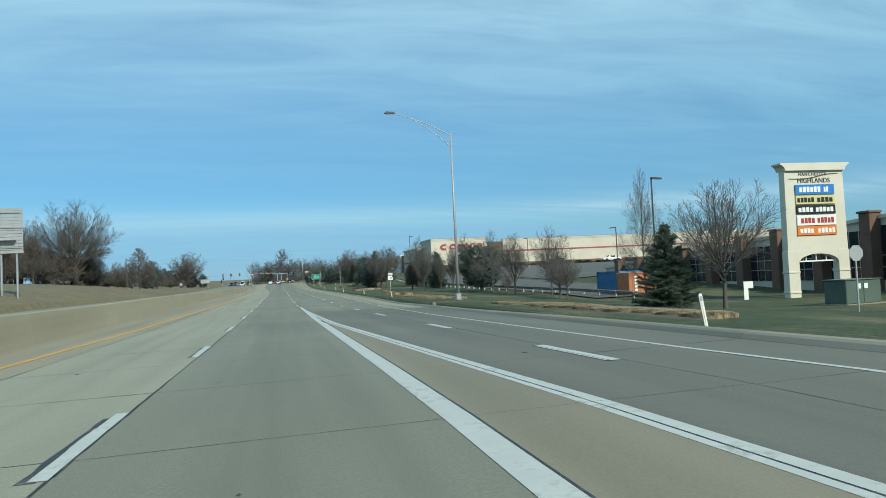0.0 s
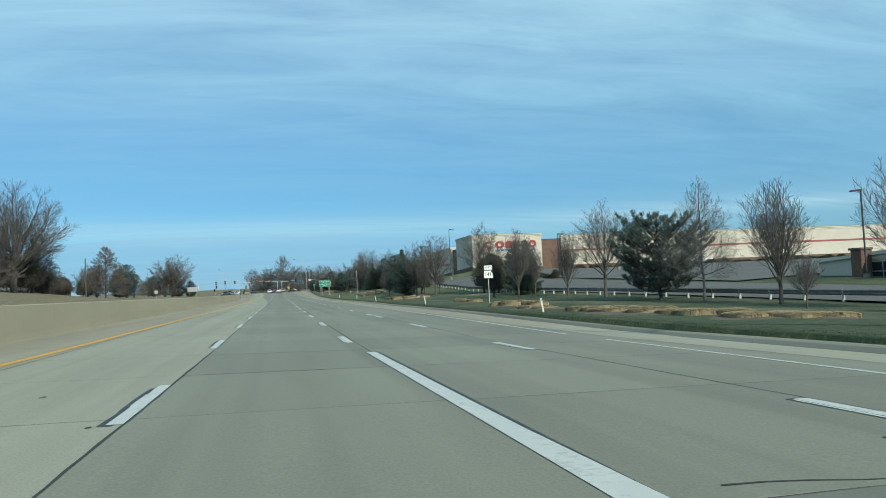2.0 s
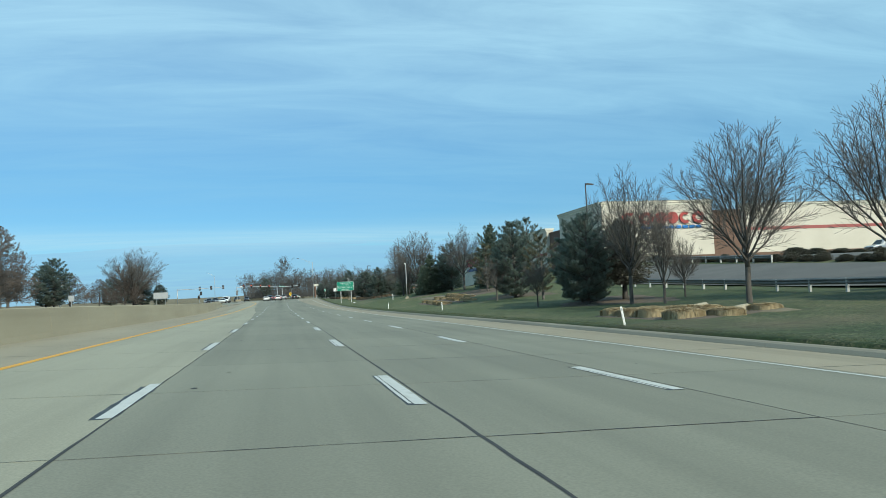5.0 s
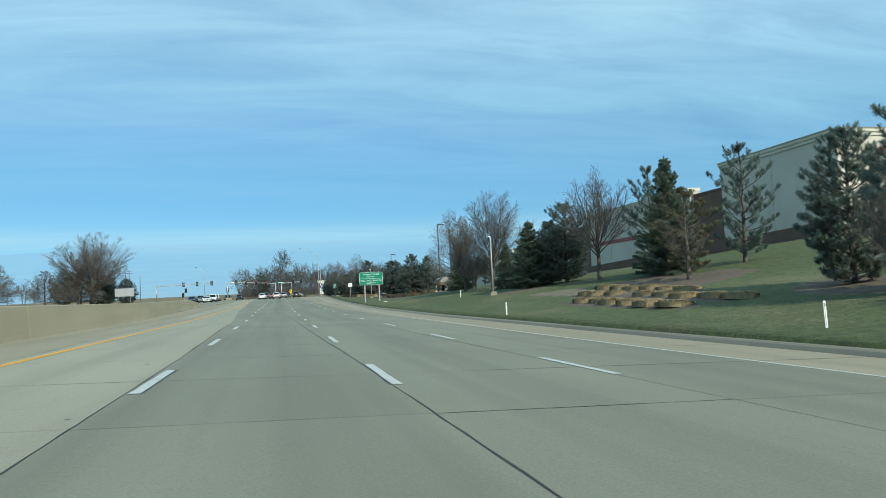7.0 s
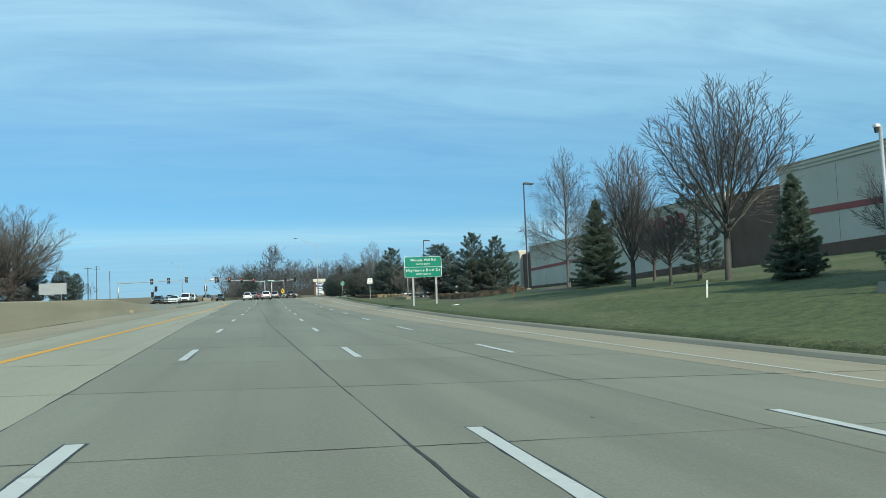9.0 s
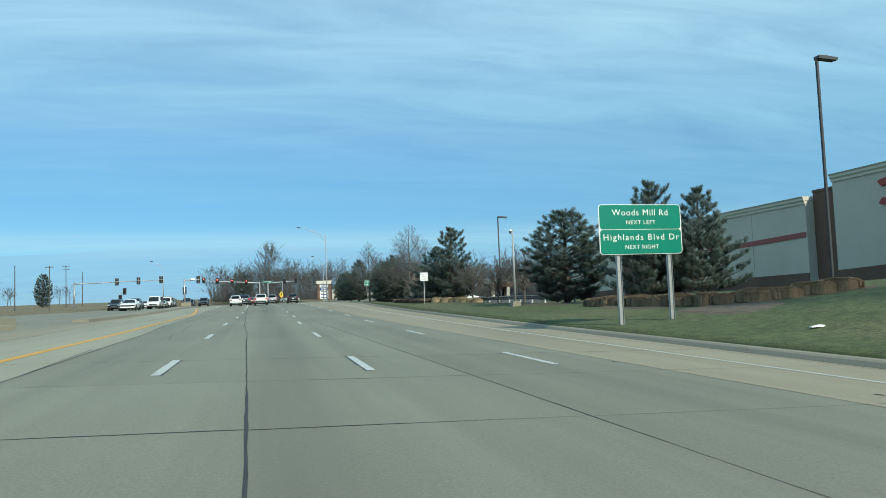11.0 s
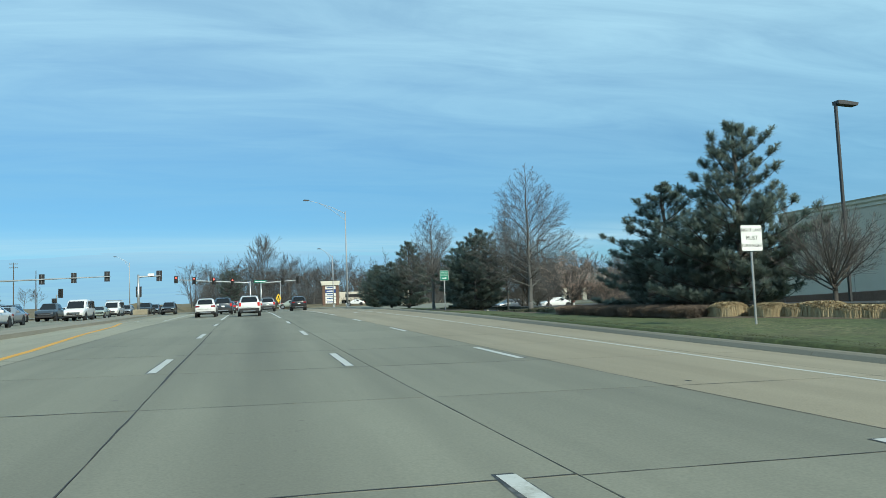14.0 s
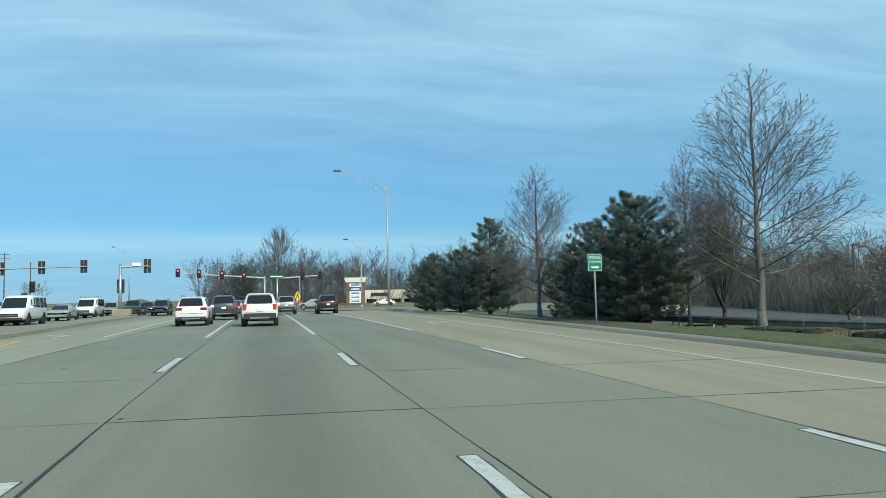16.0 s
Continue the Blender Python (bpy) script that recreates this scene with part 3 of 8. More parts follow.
def joint_y(i):
    return ip(i, JI, JY)


def left_edge(y):
    return ip(y, [190, 262, 300, 372], [-8.95, -11.0, -9.6, -12.2])


def seam_x(k, y):
    """Seam k of the slab columns; 0 is the left edge, 7 the kerb."""
    if k <= 0:
        return left_edge(y)
    lines = [None, -5.45, -1.76, 1.94, 5.6, 9.2, 12.85]
    hi = kerb_x(y) + 0.02
    if k >= 7:
        return hi
    return min(max(lines[k] + ip(y, DY, DX), left_edge(y)), hi)


def slab_mesh(xa, xb, y0, y1, gl=0.004, gt=0.003):
    """xa, xb: functions of y for the two long sides. A slab with a slightly rounded rim."""
    b = 0.003
    c = [(xa(y0) + gl, y0 + gt), (xb(y0) - gl, y0 + gt), (xb(y1) - gl, y1 - gt), (xa(y1) + gl, y1 - gt)]
    i = [(c[0][0] + b, c[0][1] + b), (c[1][0] - b, c[1][1] + b), (c[2][0] - b, c[2][1] - b), (c[3][0] + b, c[3][1] - b)]
    top = [(x, y, road_z(x, y)) for x, y in i]
    rim = [(x, y, road_z(x, y) - b) for x, y in c]
    low = [(x, y, road_z(x, y) - 0.08) for x, y in c]
    fs = [(0, 1, 2, 3)] + [(4 + k, 4 + (k + 1) % 4, (k + 1) % 4, k) for k in range(4)] + [(8 + k, 8 + (k + 1) % 4, 4 + (k + 1) % 4, 4 + k) for k in range(4)]
    return top + rim + low, fs


bed = Mesh()
ys = [-40 + 6 * i for i in range(89)]
for y0, y1 in zip(ys, ys[1:]):
    xs = [-25.5, -14, -5, 0, 5, 9]
    for i in range(6):
        a0 = xs[i]
        b0 = xs[i + 1] if i < 5 else None
        p = [(a0, y0), (b0 if b0 is not None else kerb_x(y0), y0), (b0 if b0 is not None else kerb_x(y1), y1), (a0, y1)]
        bed.quad(*[(x, y, road_z(x, y) - 0.012) for x, y in p])
road = structure("road", bed, SEAL, "grey-beige jointed concrete highway with dark sealed seams", "road", fix=False)

# ---- the concrete barrier, median and opposing carriageway ----
opp = Mesh()
for y0, y1 in zip(ys, ys[1:]):
    xs = [-25.5, -21.5, -17.8, -14.1, -10.0]
    for i in range(4):
        opp.quad(*[(x, y, road_z(x, y) + 0.004) for x, y in ((xs[i] + .02, y0 + .015), (xs[i + 1] - .02, y0 + .015), (xs[i + 1] - .02, y1 - .015), (xs[i] + .02, y1 - .015))])
structure("road_opposing", opp, SLAB, "pale concrete carriageway for oncoming traffic", "road", fix=False)


def barrier_x(y):
    return ip(y, [190, 262], [-8.96, -12.1])


PROFILE = [(-.24, 0), (-.21, .2), (-.12, 1.17), (-.09, 1.2), (.09, 1.2), (.12, 1.17), (.21, .2), (.24, 0)]
barrier = thing("median_barrier", "long beige concrete safety barrier with sloping foot", "barrier", kind="structure")
y = -40.0
while y < 259:
    y1 = min(y + 6.1, 262)
    seg = Mesh()
    tall = [1.0 if v < 240 else ip(v, [240, 262], [1, .45]) for v in (y + .01, y1 - .01)]
    rings = [[(barrier_x(v) + px, v, road_z(-9.2, v) - 0.03 + pz * h) for px, pz in PROFILE] for v, h in zip((y + .01, y1 - .01), tall)]
    seg.loft(rings)
    part("barrier_segment", seg, BARRIER, barrier)
    y = y1
kerb_nose = Mesh()
kerb_nose.loft([[(x + dx, v, road_z(x, v) + dz) for dx, dz in ((-.25, -.05), (-.22, .24), (.22, .24), (.28, -.05))] for x, v in ((-11.2, 247.4), (-11.1, 250), (-10.8, 257))])
structure("barrier_end_block", kerb_nose, SLAB_PALE, "low pale concrete end block beside the barrier", "barrier")

isl = Mesh()
pts = [(268, -10.3, .5), (285, -10.0, .9), (305, -10.0, 1.0), (325, -10.9, 1.1), (350, -13.0, 1.4), (372, -14.4, 2.0), (377, -14.7, 1.6)]
isl.loft([[(x - w, y, road_z(x, y) - .1), (x - w + .06, y, road_z(x, y) + .16), (x + w - .06, y, road_z(x, y) + .16), (x + w, y, road_z(x, y) - .1)] for y, x, w in pts])
structure("median_island", isl, KERB, "narrow raised concrete median island with worn kerb", "kerb")

# ---- kerb along the verge ----
kerb = thing("kerb", "rolled concrete kerb, soiled, with grass creeping over", "kerb", kind="structure")
y = -38.0
while y < 374:
    y1 = y + 4.57
    m = Mesh()
    rings = []
    for v in (y + .006, (y + y1) / 2, y1 - .006):
        k = kerb_x(v)
        z = road_z(k, v)
        rings.append([(k + dx, v, z + dz) for dx, dz in ((-.02, -.06), (0, .008), (.08, .095), (.15, .13), (.33, .14), (.36, .11), (.36, -.1))])
    m.loft(rings)
    part("kerb_stone", m, KERB, kerb)
    y = y1

# ---- cross street and lots ----
cross = Mesh()
for i in range(46):
    for j in range(5):
        x0, x1, y0, y1 = -140 + 5 * i, -135 + 5 * i, 382 + 6 * j, 388 + 6 * j
        cross.quad(*[(x, y, max(ground_z(x, y), road_z(x, y) if x < kerb_x(y) else -9) + .05) for x, y in ((x0, y0), (x1, y0), (x1, y1), (x0, y1))])
structure("cross_street", cross, SLAB, "worn concrete cross street at the signals", "road", fix=False)


def sheet(name, x0, x1, y0, y1, lift, mat, label, category, step=3.0):
    m = Mesh()
    nx, ny = max(1, round((x1 - x0) / step)), max(1, round((y1 - y0) / step))
    for i in range(nx):
        for j in range(ny):
            a, b = x0 + (x1 - x0) * i / nx, x0 + (x1 - x0) * (i + 1) / nx
            c, d = y0 + (y1 - y0) * j / ny, y0 + (y1 - y0) * (j + 1) / ny
            m.quad(*[(x, y, ground_z(x, y) + lift) for x, y in ((a, c), (b, c), (b, d), (a, d))])
    return structure(name, m, mat, label, category, fix=False)


sheet("driveway", 30.0, 41.2, 40, 172, 0.1, LOT, "dark asphalt service drive behind the guardrail", "road")
sheet("parking_lot", 43.0, 186, 84, 186, 0.1, LOT, "asphalt parking lot in front of the store", "pavement")
sheet("rear_lot", 26, 70, 338, 376, 0.08, ASPHALT, "asphalt parking lot behind the trees", "pavement")

# ---- painted lines ----
DI = [0, 1, 3, 4, 7, 10, 11, 15, 16, 17, 21, 23, 24, 25, 26, 27]
DE = [-17.15, -4.93, 19.54, 31.62, 68.25, 104.8, 117.0, 163.6, 175.7, 187.9, 237.6, 261.9, 274.1, 286.8, 299.1, 311.0]
lines = thing("lane_markings", "worn white and yellow painted lane lines on concrete", "road marking", kind="structure")


def stripe(x0, y0, x1, y1, w, lift=0.005, w2=None, step=1.0):
    """A painted band from (x0, y0) to (x1, y1) that follows the road."""
    m = Mesh()
    n = max(1, int(abs(y1 - y0) / step))
    w2 = w if w2 is None else w2
    rows = []
    for i in range(n + 1):
        t = i / n
        x, y, h = x0 + (x1 - x0) * t, y0 + (y1 - y0) * t, (w + (w2 - w) * t) / 2
        rows.append([(x - h, y, road_z(x - h, y) + lift), (x + h, y, road_z(x + h, y) + lift)])
    for a, b in zip(rows, rows[1:]):
        m.quad(a[0], a[1], b[1], b[0])
    return m


def ragged(x, y0, y1, w, lift, rough=.018):
    """A band with a worn, uneven outline."""
    m = Mesh()
    n = 8
    rows = []
    for i in range(n + 1):
        y = y0 + (y1 - y0) * i / n
        a, b = x - w / 2 + random.uniform(-rough, rough), x + w / 2 + random.uniform(-rough, rough)
        rows.append([(a, y + random.uniform(-rough, rough), road_z(a, y) + lift), (b, y + random.uniform(-rough, rough), road_z(b, y) + lift)])
    for p, q in zip(rows, rows[1:]):
        m.quad(p[0], p[1], q[1], q[0])
    return m


def dash(x, far, long=3.65):
    """White dash over remains of an older one with black borders."""
    if far < 130:
        if x < 0:
            part("dash_shadow", ragged(x - .075, far - long - .06, far - .35, .17, 0.004), BLACK_LINE, lines, fix=False)
            part("dash_shadow", ragged(x + .09, far - long + .1, far - .1, .05, 0.004), BLACK_LINE, lines, fix=False)
            part("old_dash", ragged(x - .085, far - long * .62, far - long * .3, .035, 0.005, .008), WHITE_LINE, lines, fix=False)
        else:
            part("dash_shadow", ragged(x - .05, far - long - .03, far + .03, .25, 0.004, .008), BLACK_LINE, lines, fix=False)
            part("old_dash", ragged(x - .125, far - long + .1, far - .05, .05, 0.005, .006), WHITE_LINE, lines, fix=False)
    else:
        part("dash_shadow", ragged(x + random.uniform(-.02, .02), far - long - .04, far + .03, .20, 0.004), BLACK_LINE, lines, fix=False)
    return part("dash", ragged(x, far - long, far, .17 if far < 130 else .16, 0.006, .006), WHITE_LINE, lines, fix=False)


for i in range(-1, 28):
    far = ip(i, DI, DE) if i >= 0 else -29.4
    long = 3.65 if far < 180 else 3.3
    sway = ip(far, [185, 222, 236, 262, 272, 300, 312], [0, -.17, -.02, -.05, .15, .12, .06])
    dash(-1.85 + sway, far, long)
    if far > 40:
        dash(1.80 + sway, far, long)
        if far > 67:
            dash(5.45 + sway, far + 0.3, 3.2 if far < 70 else long)
for far in (-25.9, -12.93, -0.9, 14.2, 26.8, 39.4, 52.1, 64.9):
    dash(5.49, far)

for y0, y1 in [(-38 + 11 * i, -38 + 11 * (i + 1)) for i in range(36)]:
    part("edge_line", stripe(ip(y0, EDGE_Y, EDGE), y0, ip(y1, EDGE_Y, EDGE), y1, 0.11), WHITE_LINE, lines, "thin white edge line")
yy = [(-38, -7.1), (-20, -6.76), (10, -6.2), (40, -5.8), (70, -5.6), (100, -5.46), (160, -5.44), (220, -5.44), (282, -5.4), (292, -5.9), (302, -6.7), (312, -7.2), (322, -8.4)]
for a, b in zip(yy, yy[1:]):
    part("yellow_line", stripe(a[1], a[0], b[1], b[0], 0.21), YELLOW_LINE, lines, "solid yellow line")
# gore at the merge: tan infill, a broad line on each side, a thin one along the ramp
fill = Mesh()
gy = [(-38, 2.2, 4.6), (-22.5, 2.2, 3.75), (-14.5, 2.2, 3.3), (4.5, 2.15, 2.5), (11, 2.1, 2.25)]
GA, GB = [g[0] for g in gy], [g[2] for g in gy]
for i in range(49):
    ya, yb = -38 + i, -37 + i
    fill.quad(*[(x, y, road_z(x, y) + .003) for x, y in ((2.15, ya), (ip(ya, GA, GB), ya), (ip(yb, GA, GB), yb), (2.15, yb))])
part("gore_infill", fill, SLAB_TAN, lines, "tan stained concrete infill", fix=False)
for a in ((1.95, -38, 2.06, -15, .31, .31), (2.06, -15, 2.0, 14, .31, .30), (2.0, 14, 1.92, 36.8, .30, .22)):
    part("gore_edge", stripe(a[0] + .025, a[1], a[2] + .025, a[3], a[4] + .02, .004), BLACK_LINE, lines)
    part("gore_line", stripe(a[0], a[1], a[2], a[3], a[4], .006, a[5]), WHITE_LINE, lines, "broad white gore line")
for a, b in zip(((-38, 4.6), (-22.5, 3.80), (-14.5, 3.42), (4.5, 2.52)), ((-22.5, 3.80), (-14.5, 3.42), (4.5, 2.52), (15, 2.26))):
    part("gore_edge", stripe(a[1] - .105, a[0], b[1] - .105, b[0], .05, .004), BLACK_LINE, lines)
    part("gore_line", stripe(a[1], a[0], b[1], b[0], .17, .006), WHITE_LINE, lines)
    part("thin_line", stripe(a[1] - .17, a[0], b[1] - .17, b[0], .11, .006), WHITE_LINE, lines)
part("gore_line", stripe(2.26, 15, 2.05, 27, .19, .0065, .03), WHITE_LINE, lines)
# solid lines and arrows before the signals
for a in ((-2.0, 321, -2.6, 372), (1.84, 321, 1.6, 372), (5.75, 322, 5.6, 372), (-6.0, 324, -7.6, 372)):
    part("solid_line", stripe(*a, 0.16), WHITE_LINE, lines, "solid white lane line at the signals")
for x, y0, s in ((8.0, 329, 1), (-8.0, 326, -1)):
    arrow = Mesh()
    for pts in (((x - .08, y0 - 1.2), (x + .08, y0 - 1.2), (x + .08, y0 + 1.2), (x - .08, y0 + 1.2)), ((x, y0 + 1.05), (x, y0 + 1.2), (x + s * .7, y0 + 1.2), (x + s * .7, y0 + 1.05)), ((x + s * .7, y0 + .7), (x + s * .7, y0 + 1.55), (x + s * 1.2, y0 + 1.14), (x + s * 1.2, y0 + 1.1))):
        arrow.quad(*[(px, py, road_z(px, py) + .006) for px, py in pts])
    part("turn_arrow", arrow, WHITE_LINE, lines, "white painted turn arrow", fix=False)
part("stop_line", stripe(2.0, 375, 2.0, 375.6, 15.5, step=.6), WHITE_LINE, lines)

# ---- dark seam sealant, tar patches, skid marks ----
rng = random.Random(15)


def ribbon(m, pts, wa, wb, lift=.004):
    """An uneven dark band along pts, its width wandering between wa and wb."""
    rows = []
    w = (wa + wb) / 2
    for i, (x, y) in enumerate(pts):
        q = pts[min(i + 1, len(pts) - 1)]
        p = pts[max(i - 1, 0)]
        d = Vector((q[0] - p[0], q[1] - p[1], 0)).normalized()
        w = min(wb, max(wa, w + rng.uniform(-.4, .4) * (wb - wa)))
        j = rng.uniform(-.008, .008)
        nx, ny = -d.y, d.x
        rows.append([(x + nx * (j + s * w / 2), y + ny * (j + s * w / 2)) for s in (-1, 1)])
    for a, b in zip(rows, rows[1:]):
        m.quad(*[(x, y, road_z(x, y) + lift) for x, y in (a[0], a[1], b[1], b[0])])


seams, joints = Mesh(), Mesh()
for k in range(1, 7):
    pts = []
    y = -38.0
    while y < 372:
        if left_edge(y) + .2 < seam_x(k, y) < kerb_x(y) - .1:
            pts.append((seam_x(k, y), y))
        y += .55
    if len(pts) > 2:
        ribbon(seams, pts, *((.012, .042) if k in (2, 3) else (.006, .02)))
for i in range(-11, 78):
    y = joint_y(i)
    for k in range(7):
        a, b = seam_x(k, y), seam_x(k + 1, y)
        if b - a > .5:
            n = max(3, int((b - a) / .35))
            o = rng.uniform(-.02, .02)
            wide = .030 if rng.random() < .7 else .012
            ribbon(joints, [(a + (b - a) * t / n, y + o + (t / n - .5) * .03) for t in range(n + 1)], .007, wide)
for m, name in ((seams, "seam_sealant"), (joints, "joint_sealant")):
    o = part(name, m, SEAL, road, "dark uneven sealant", fix=False)
    o["kind"] = "stuff"
tar = Mesh()
ribbon(tar, [(2.3 + .22 * i, 15.6 - .03 * i + .05 * math.sin(i * .8) + .03 * math.sin(i * 2.3)) for i in range(36)], .03, .24, .0045)
ribbon(tar, [(2.6 + .3 * i, 23.8 - .05 * i + .04 * math.sin(i * 1.3)) for i in range(21)], .015, .05, .0045)
ribbon(tar, [(2.13 + .012 * math.sin(i * 1.7), 5.5 + .25 * i) for i in range(30)], .01, .09, .0075)
part("tar_patch", tar, SEAL, road, "black tar crack repair", fix=False)
skid = Mesh()
for x in (.62, .78):
    ribbon(skid, [(x + .01 * i, 167.8 + .6 * i) for i in range(11)], .015, .04, .0045)
for x0, y0, x1, y1 in ((-3.2, 252, -3.6, 262), (-3.0, 246, -3.3, 250), (-3.9, 230, -4.4, 242)):
    ribbon(skid, [(x0 + (x1 - x0) * i / 12, y0 + (y1 - y0) * i / 12) for i in range(13)], .015, .05, .0045)
part("skid_mark", skid, SKID, road, "faint dark skid marks", fix=False)
for i in range(120):
    x, y, r = rng.uniform(-5, 8.5), rng.uniform(-26, 310), rng.uniform(.015, .06)
    sp = Mesh()
    ring = [(x + r * math.cos(a) * rng.uniform(.6, 1.2), y + r * 1.6 * math.sin(a) * rng.uniform(.6, 1.2)) for a in [math.pi * 2 * j / 9 for j in range(9)]]
    sp.add([(px, py, road_z(px, py) + .0045) for px, py in ring], [tuple(range(9))])
    part("road_spot", sp, SEAL if rng.random() < .5 else SKID, road, fix=False)

# ---- the store beside the highway ----
store = thing("warehouse_store", "cream stucco warehouse store with brown bays and red band", "building")
WX = 44.2
# y0, y1, roof, set back, colour
WEST = [(189, 204.8, 12.75, 0, 0), (204.8, 210.8, 10.6, .5, 1), (210.8, 238, 11.2, 0, 0), (238, 246.4, 10.0, .5, 1), (246.4, 271.2, 10.25, 0, 0),
        (271.2, 274.4, 9.6, .8, 1), (274.4, 303, 8.95, 0, 0), (303, 308.6, 8.1, .6, 1), (308.6, 324, 8.75, 0, 0)]
for y0, y1, top, back, brown in WEST:
    low = min(ground_z(WX, y0), ground_z(WX, y1)) - 1.0
    w = part("wall", Mesh().box(WX + back, WX + 1.2, y0 + .003, y1 - .003, low, top - .35), BRICK_BROWN if brown else STUCCO, store, "brown block bay" if brown else "")
    if not brown:
        cz = Mesh().prism([(WX - .10, top - .62), (WX - .10, top - .42), (WX - .22, top - .30), (WX - .22, top - .12), (WX - .34, top), (WX + 1.3, top), (WX + 1.3, top - .34), (WX - .003, top - .34), (WX - .003, top - .62)], "y", y0 - .05, y1 + .05)
        part("cornice", cz, STUCCO_PALE, store, "stepped pale cornice")
        zb = [ground_z(WX, v) for v in (y0, y1)]
        pl = Mesh().loft([[(WX - .06, v, z - 1), (WX - .06, v, z + 1.05), (WX + .0, v, z + 1.1), (WX + .0, v, z - 1)] for v, z in zip((y0 + .01, y1 - .01), zb)])
        part("plinth", pl, BRICK_BROWN, store, "brown block plinth")
        n = int((y1 - y0) / 6)
        for i in range(1, n):
            v = y0 + (y1 - y0) * i / n
            part("panel_joint", Mesh().box(WX - .006, WX + .01, v - .012, v + .012, low + 1, top - .64), SEAL, store)
    else:
        part("cap", Mesh().box(WX + back - .08, WX + 1.3, y0 + .01, y1 - .01, top - .345, top - .15), BRICK_BROWN, store)
part("red_band", Mesh().loft([[(WX - .05, v, z), (WX - .05, v, z + .45), (WX + .02, v, z + .45), (WX + .02, v, z)] for v, z in ((274.5, 5.55), (302.9, 4.75))]), RED_BAND, store, "painted red band")
part("red_band", Mesh().box(WX - .05, WX + .02, 211, 237.8, 6.6, 7.1), RED_BAND, store)
# front to the south
SY = 188.6
FRONT = [(44.2, 61.2, 12.75, 0, 0), (61.2, 66.2, 11.4, .6, 1), (66.2, 188, 12.1, 0, 0)]
for x0, x1, top, back, brown in FRONT:
    part("wall", Mesh().box(x0 + .003, x1 - .003, SY + back, SY + 1.2, 1.5, top - .35), BRICK_BROWN if brown else STUCCO, store)
    if not brown:
        part("cornice", Mesh().prism([(SY - .1, top - .62), (SY - .1, top - .42), (SY - .22, top - .3), (SY - .22, top - .12), (SY - .34, top), (SY + 1.3, top), (SY + 1.3, top - .34), (SY - .003, top - .34), (SY - .003, top - .62)], "x", x0 - .05, x1 + .05), STUCCO_PALE, store)
    if x0 < 50:
        continue
    part("red_band" if not brown else "cap", Mesh().box(x0 + .02, x1 - .02, SY + back - .05, SY + back + .05, 8.15 if not brown else top - .345, 8.6 if not brown else top - .1), RED_BAND if not brown else BRICK_BROWN, store)
part("plinth", Mesh().box(44.2, 188, SY - .06, SY, 2, 4.9), BRICK_BROWN, store)
part("roof", Mesh().box(45.4, 188, 189.8, 324, 8.0, 8.35), ROOFING, store)
part("wall", Mesh().box(45.4, 188, 322.8, 324, 0, 8.0), STUCCO, store)
part("wall", Mesh().box(186.8, 188, 189.8, 322.8, 0, 11.6), STUCCO, store)


def round_sign(axis, u, w, z0, z1, hollow):
    """A plain rounded sign shape, a disc or a ring, standing off the wall."""
    cu, cz, ru, rz = u + w / 2, (z0 + z1) / 2, w / 2, (z1 - z0) / 2
    n = 20
    gap = 3 if hollow == 2 else 0
    a, b = (SY - .28, SY - .1) if axis == "y" else (WX - .3, WX - .08)
    rings = []
    for i in range(gap, n - gap + 1):
        t = 6.283 * i / n
        q = [(cu + ru * k * math.cos(t), cz + rz * k * math.sin(t)) for k in (1, .5 if hollow else .02)]
        rings.append([(p[0], d, p[1]) if axis == "y" else (d, p[0], p[1]) for p, d in ((q[0], a), (q[0], b), (q[1], b), (q[1], a))])
    return Mesh().loft(rings)


for x, w, hol in ((46.9, 2.5, 2), (49.7, 2.2, 1), (52.1, 1.9, 0), (54.0, 1.7, 0), (55.9, 1.8, 2), (57.9, 1.9, 1)):
    part("sign_shape", round_sign("y", x, w, 9.4, 11.1, hol), RED_SIGN, store, "plain rounded red sign shape")
for i in range(9):
    part("sign_bar", Mesh().box(50.0 + i * 1.05, 50.85 + i * 1.05, SY - .22, SY - .1, 8.75, 9.15, .05), BLUE_SIGN, store, "plain blue sign bar")
for y, w, hol in ((253.4, 2.0, 1), (255.6, 1.9, 2), (257.7, 1.8, 0), (259.7, 2.0, 0), (261.9, 2.3, 1), (264.4, 2.6, 2)):
    part("sign_shape", round_sign("x", y, w, 7.1, 9.1, hol), RED_SIGN, store, "plain rounded red sign shape")
# blue bars coloured navy: the west wall's shade is put into the colour
for i in range(9):
    part("sign_bar", Mesh().box(WX - .22, WX - .08, 254.2 + i * 1.3, 255.25 + i * 1.3, 6.05, 6.7, .05), NAVY_AND_SHADED_BLUE, store, "plain blue sign bar, coloured darker for the wall's shade")
for x, y in ((70, 215), (88, 240), (62, 255)):
    part("roof_unit", Mesh().box(x, x + 4, y, y + 3, 8.35, 10.2, .1), GREY_METAL, store)

# glazed shopping-centre flank along the lot, with stone piers, in shade
mall = thing("mall_building", "dark glazed shopping centre flank with brown stone piers", "building")
MX = 50.4


def mall_top(y):
    return 2.2 + (70 - y) * .056


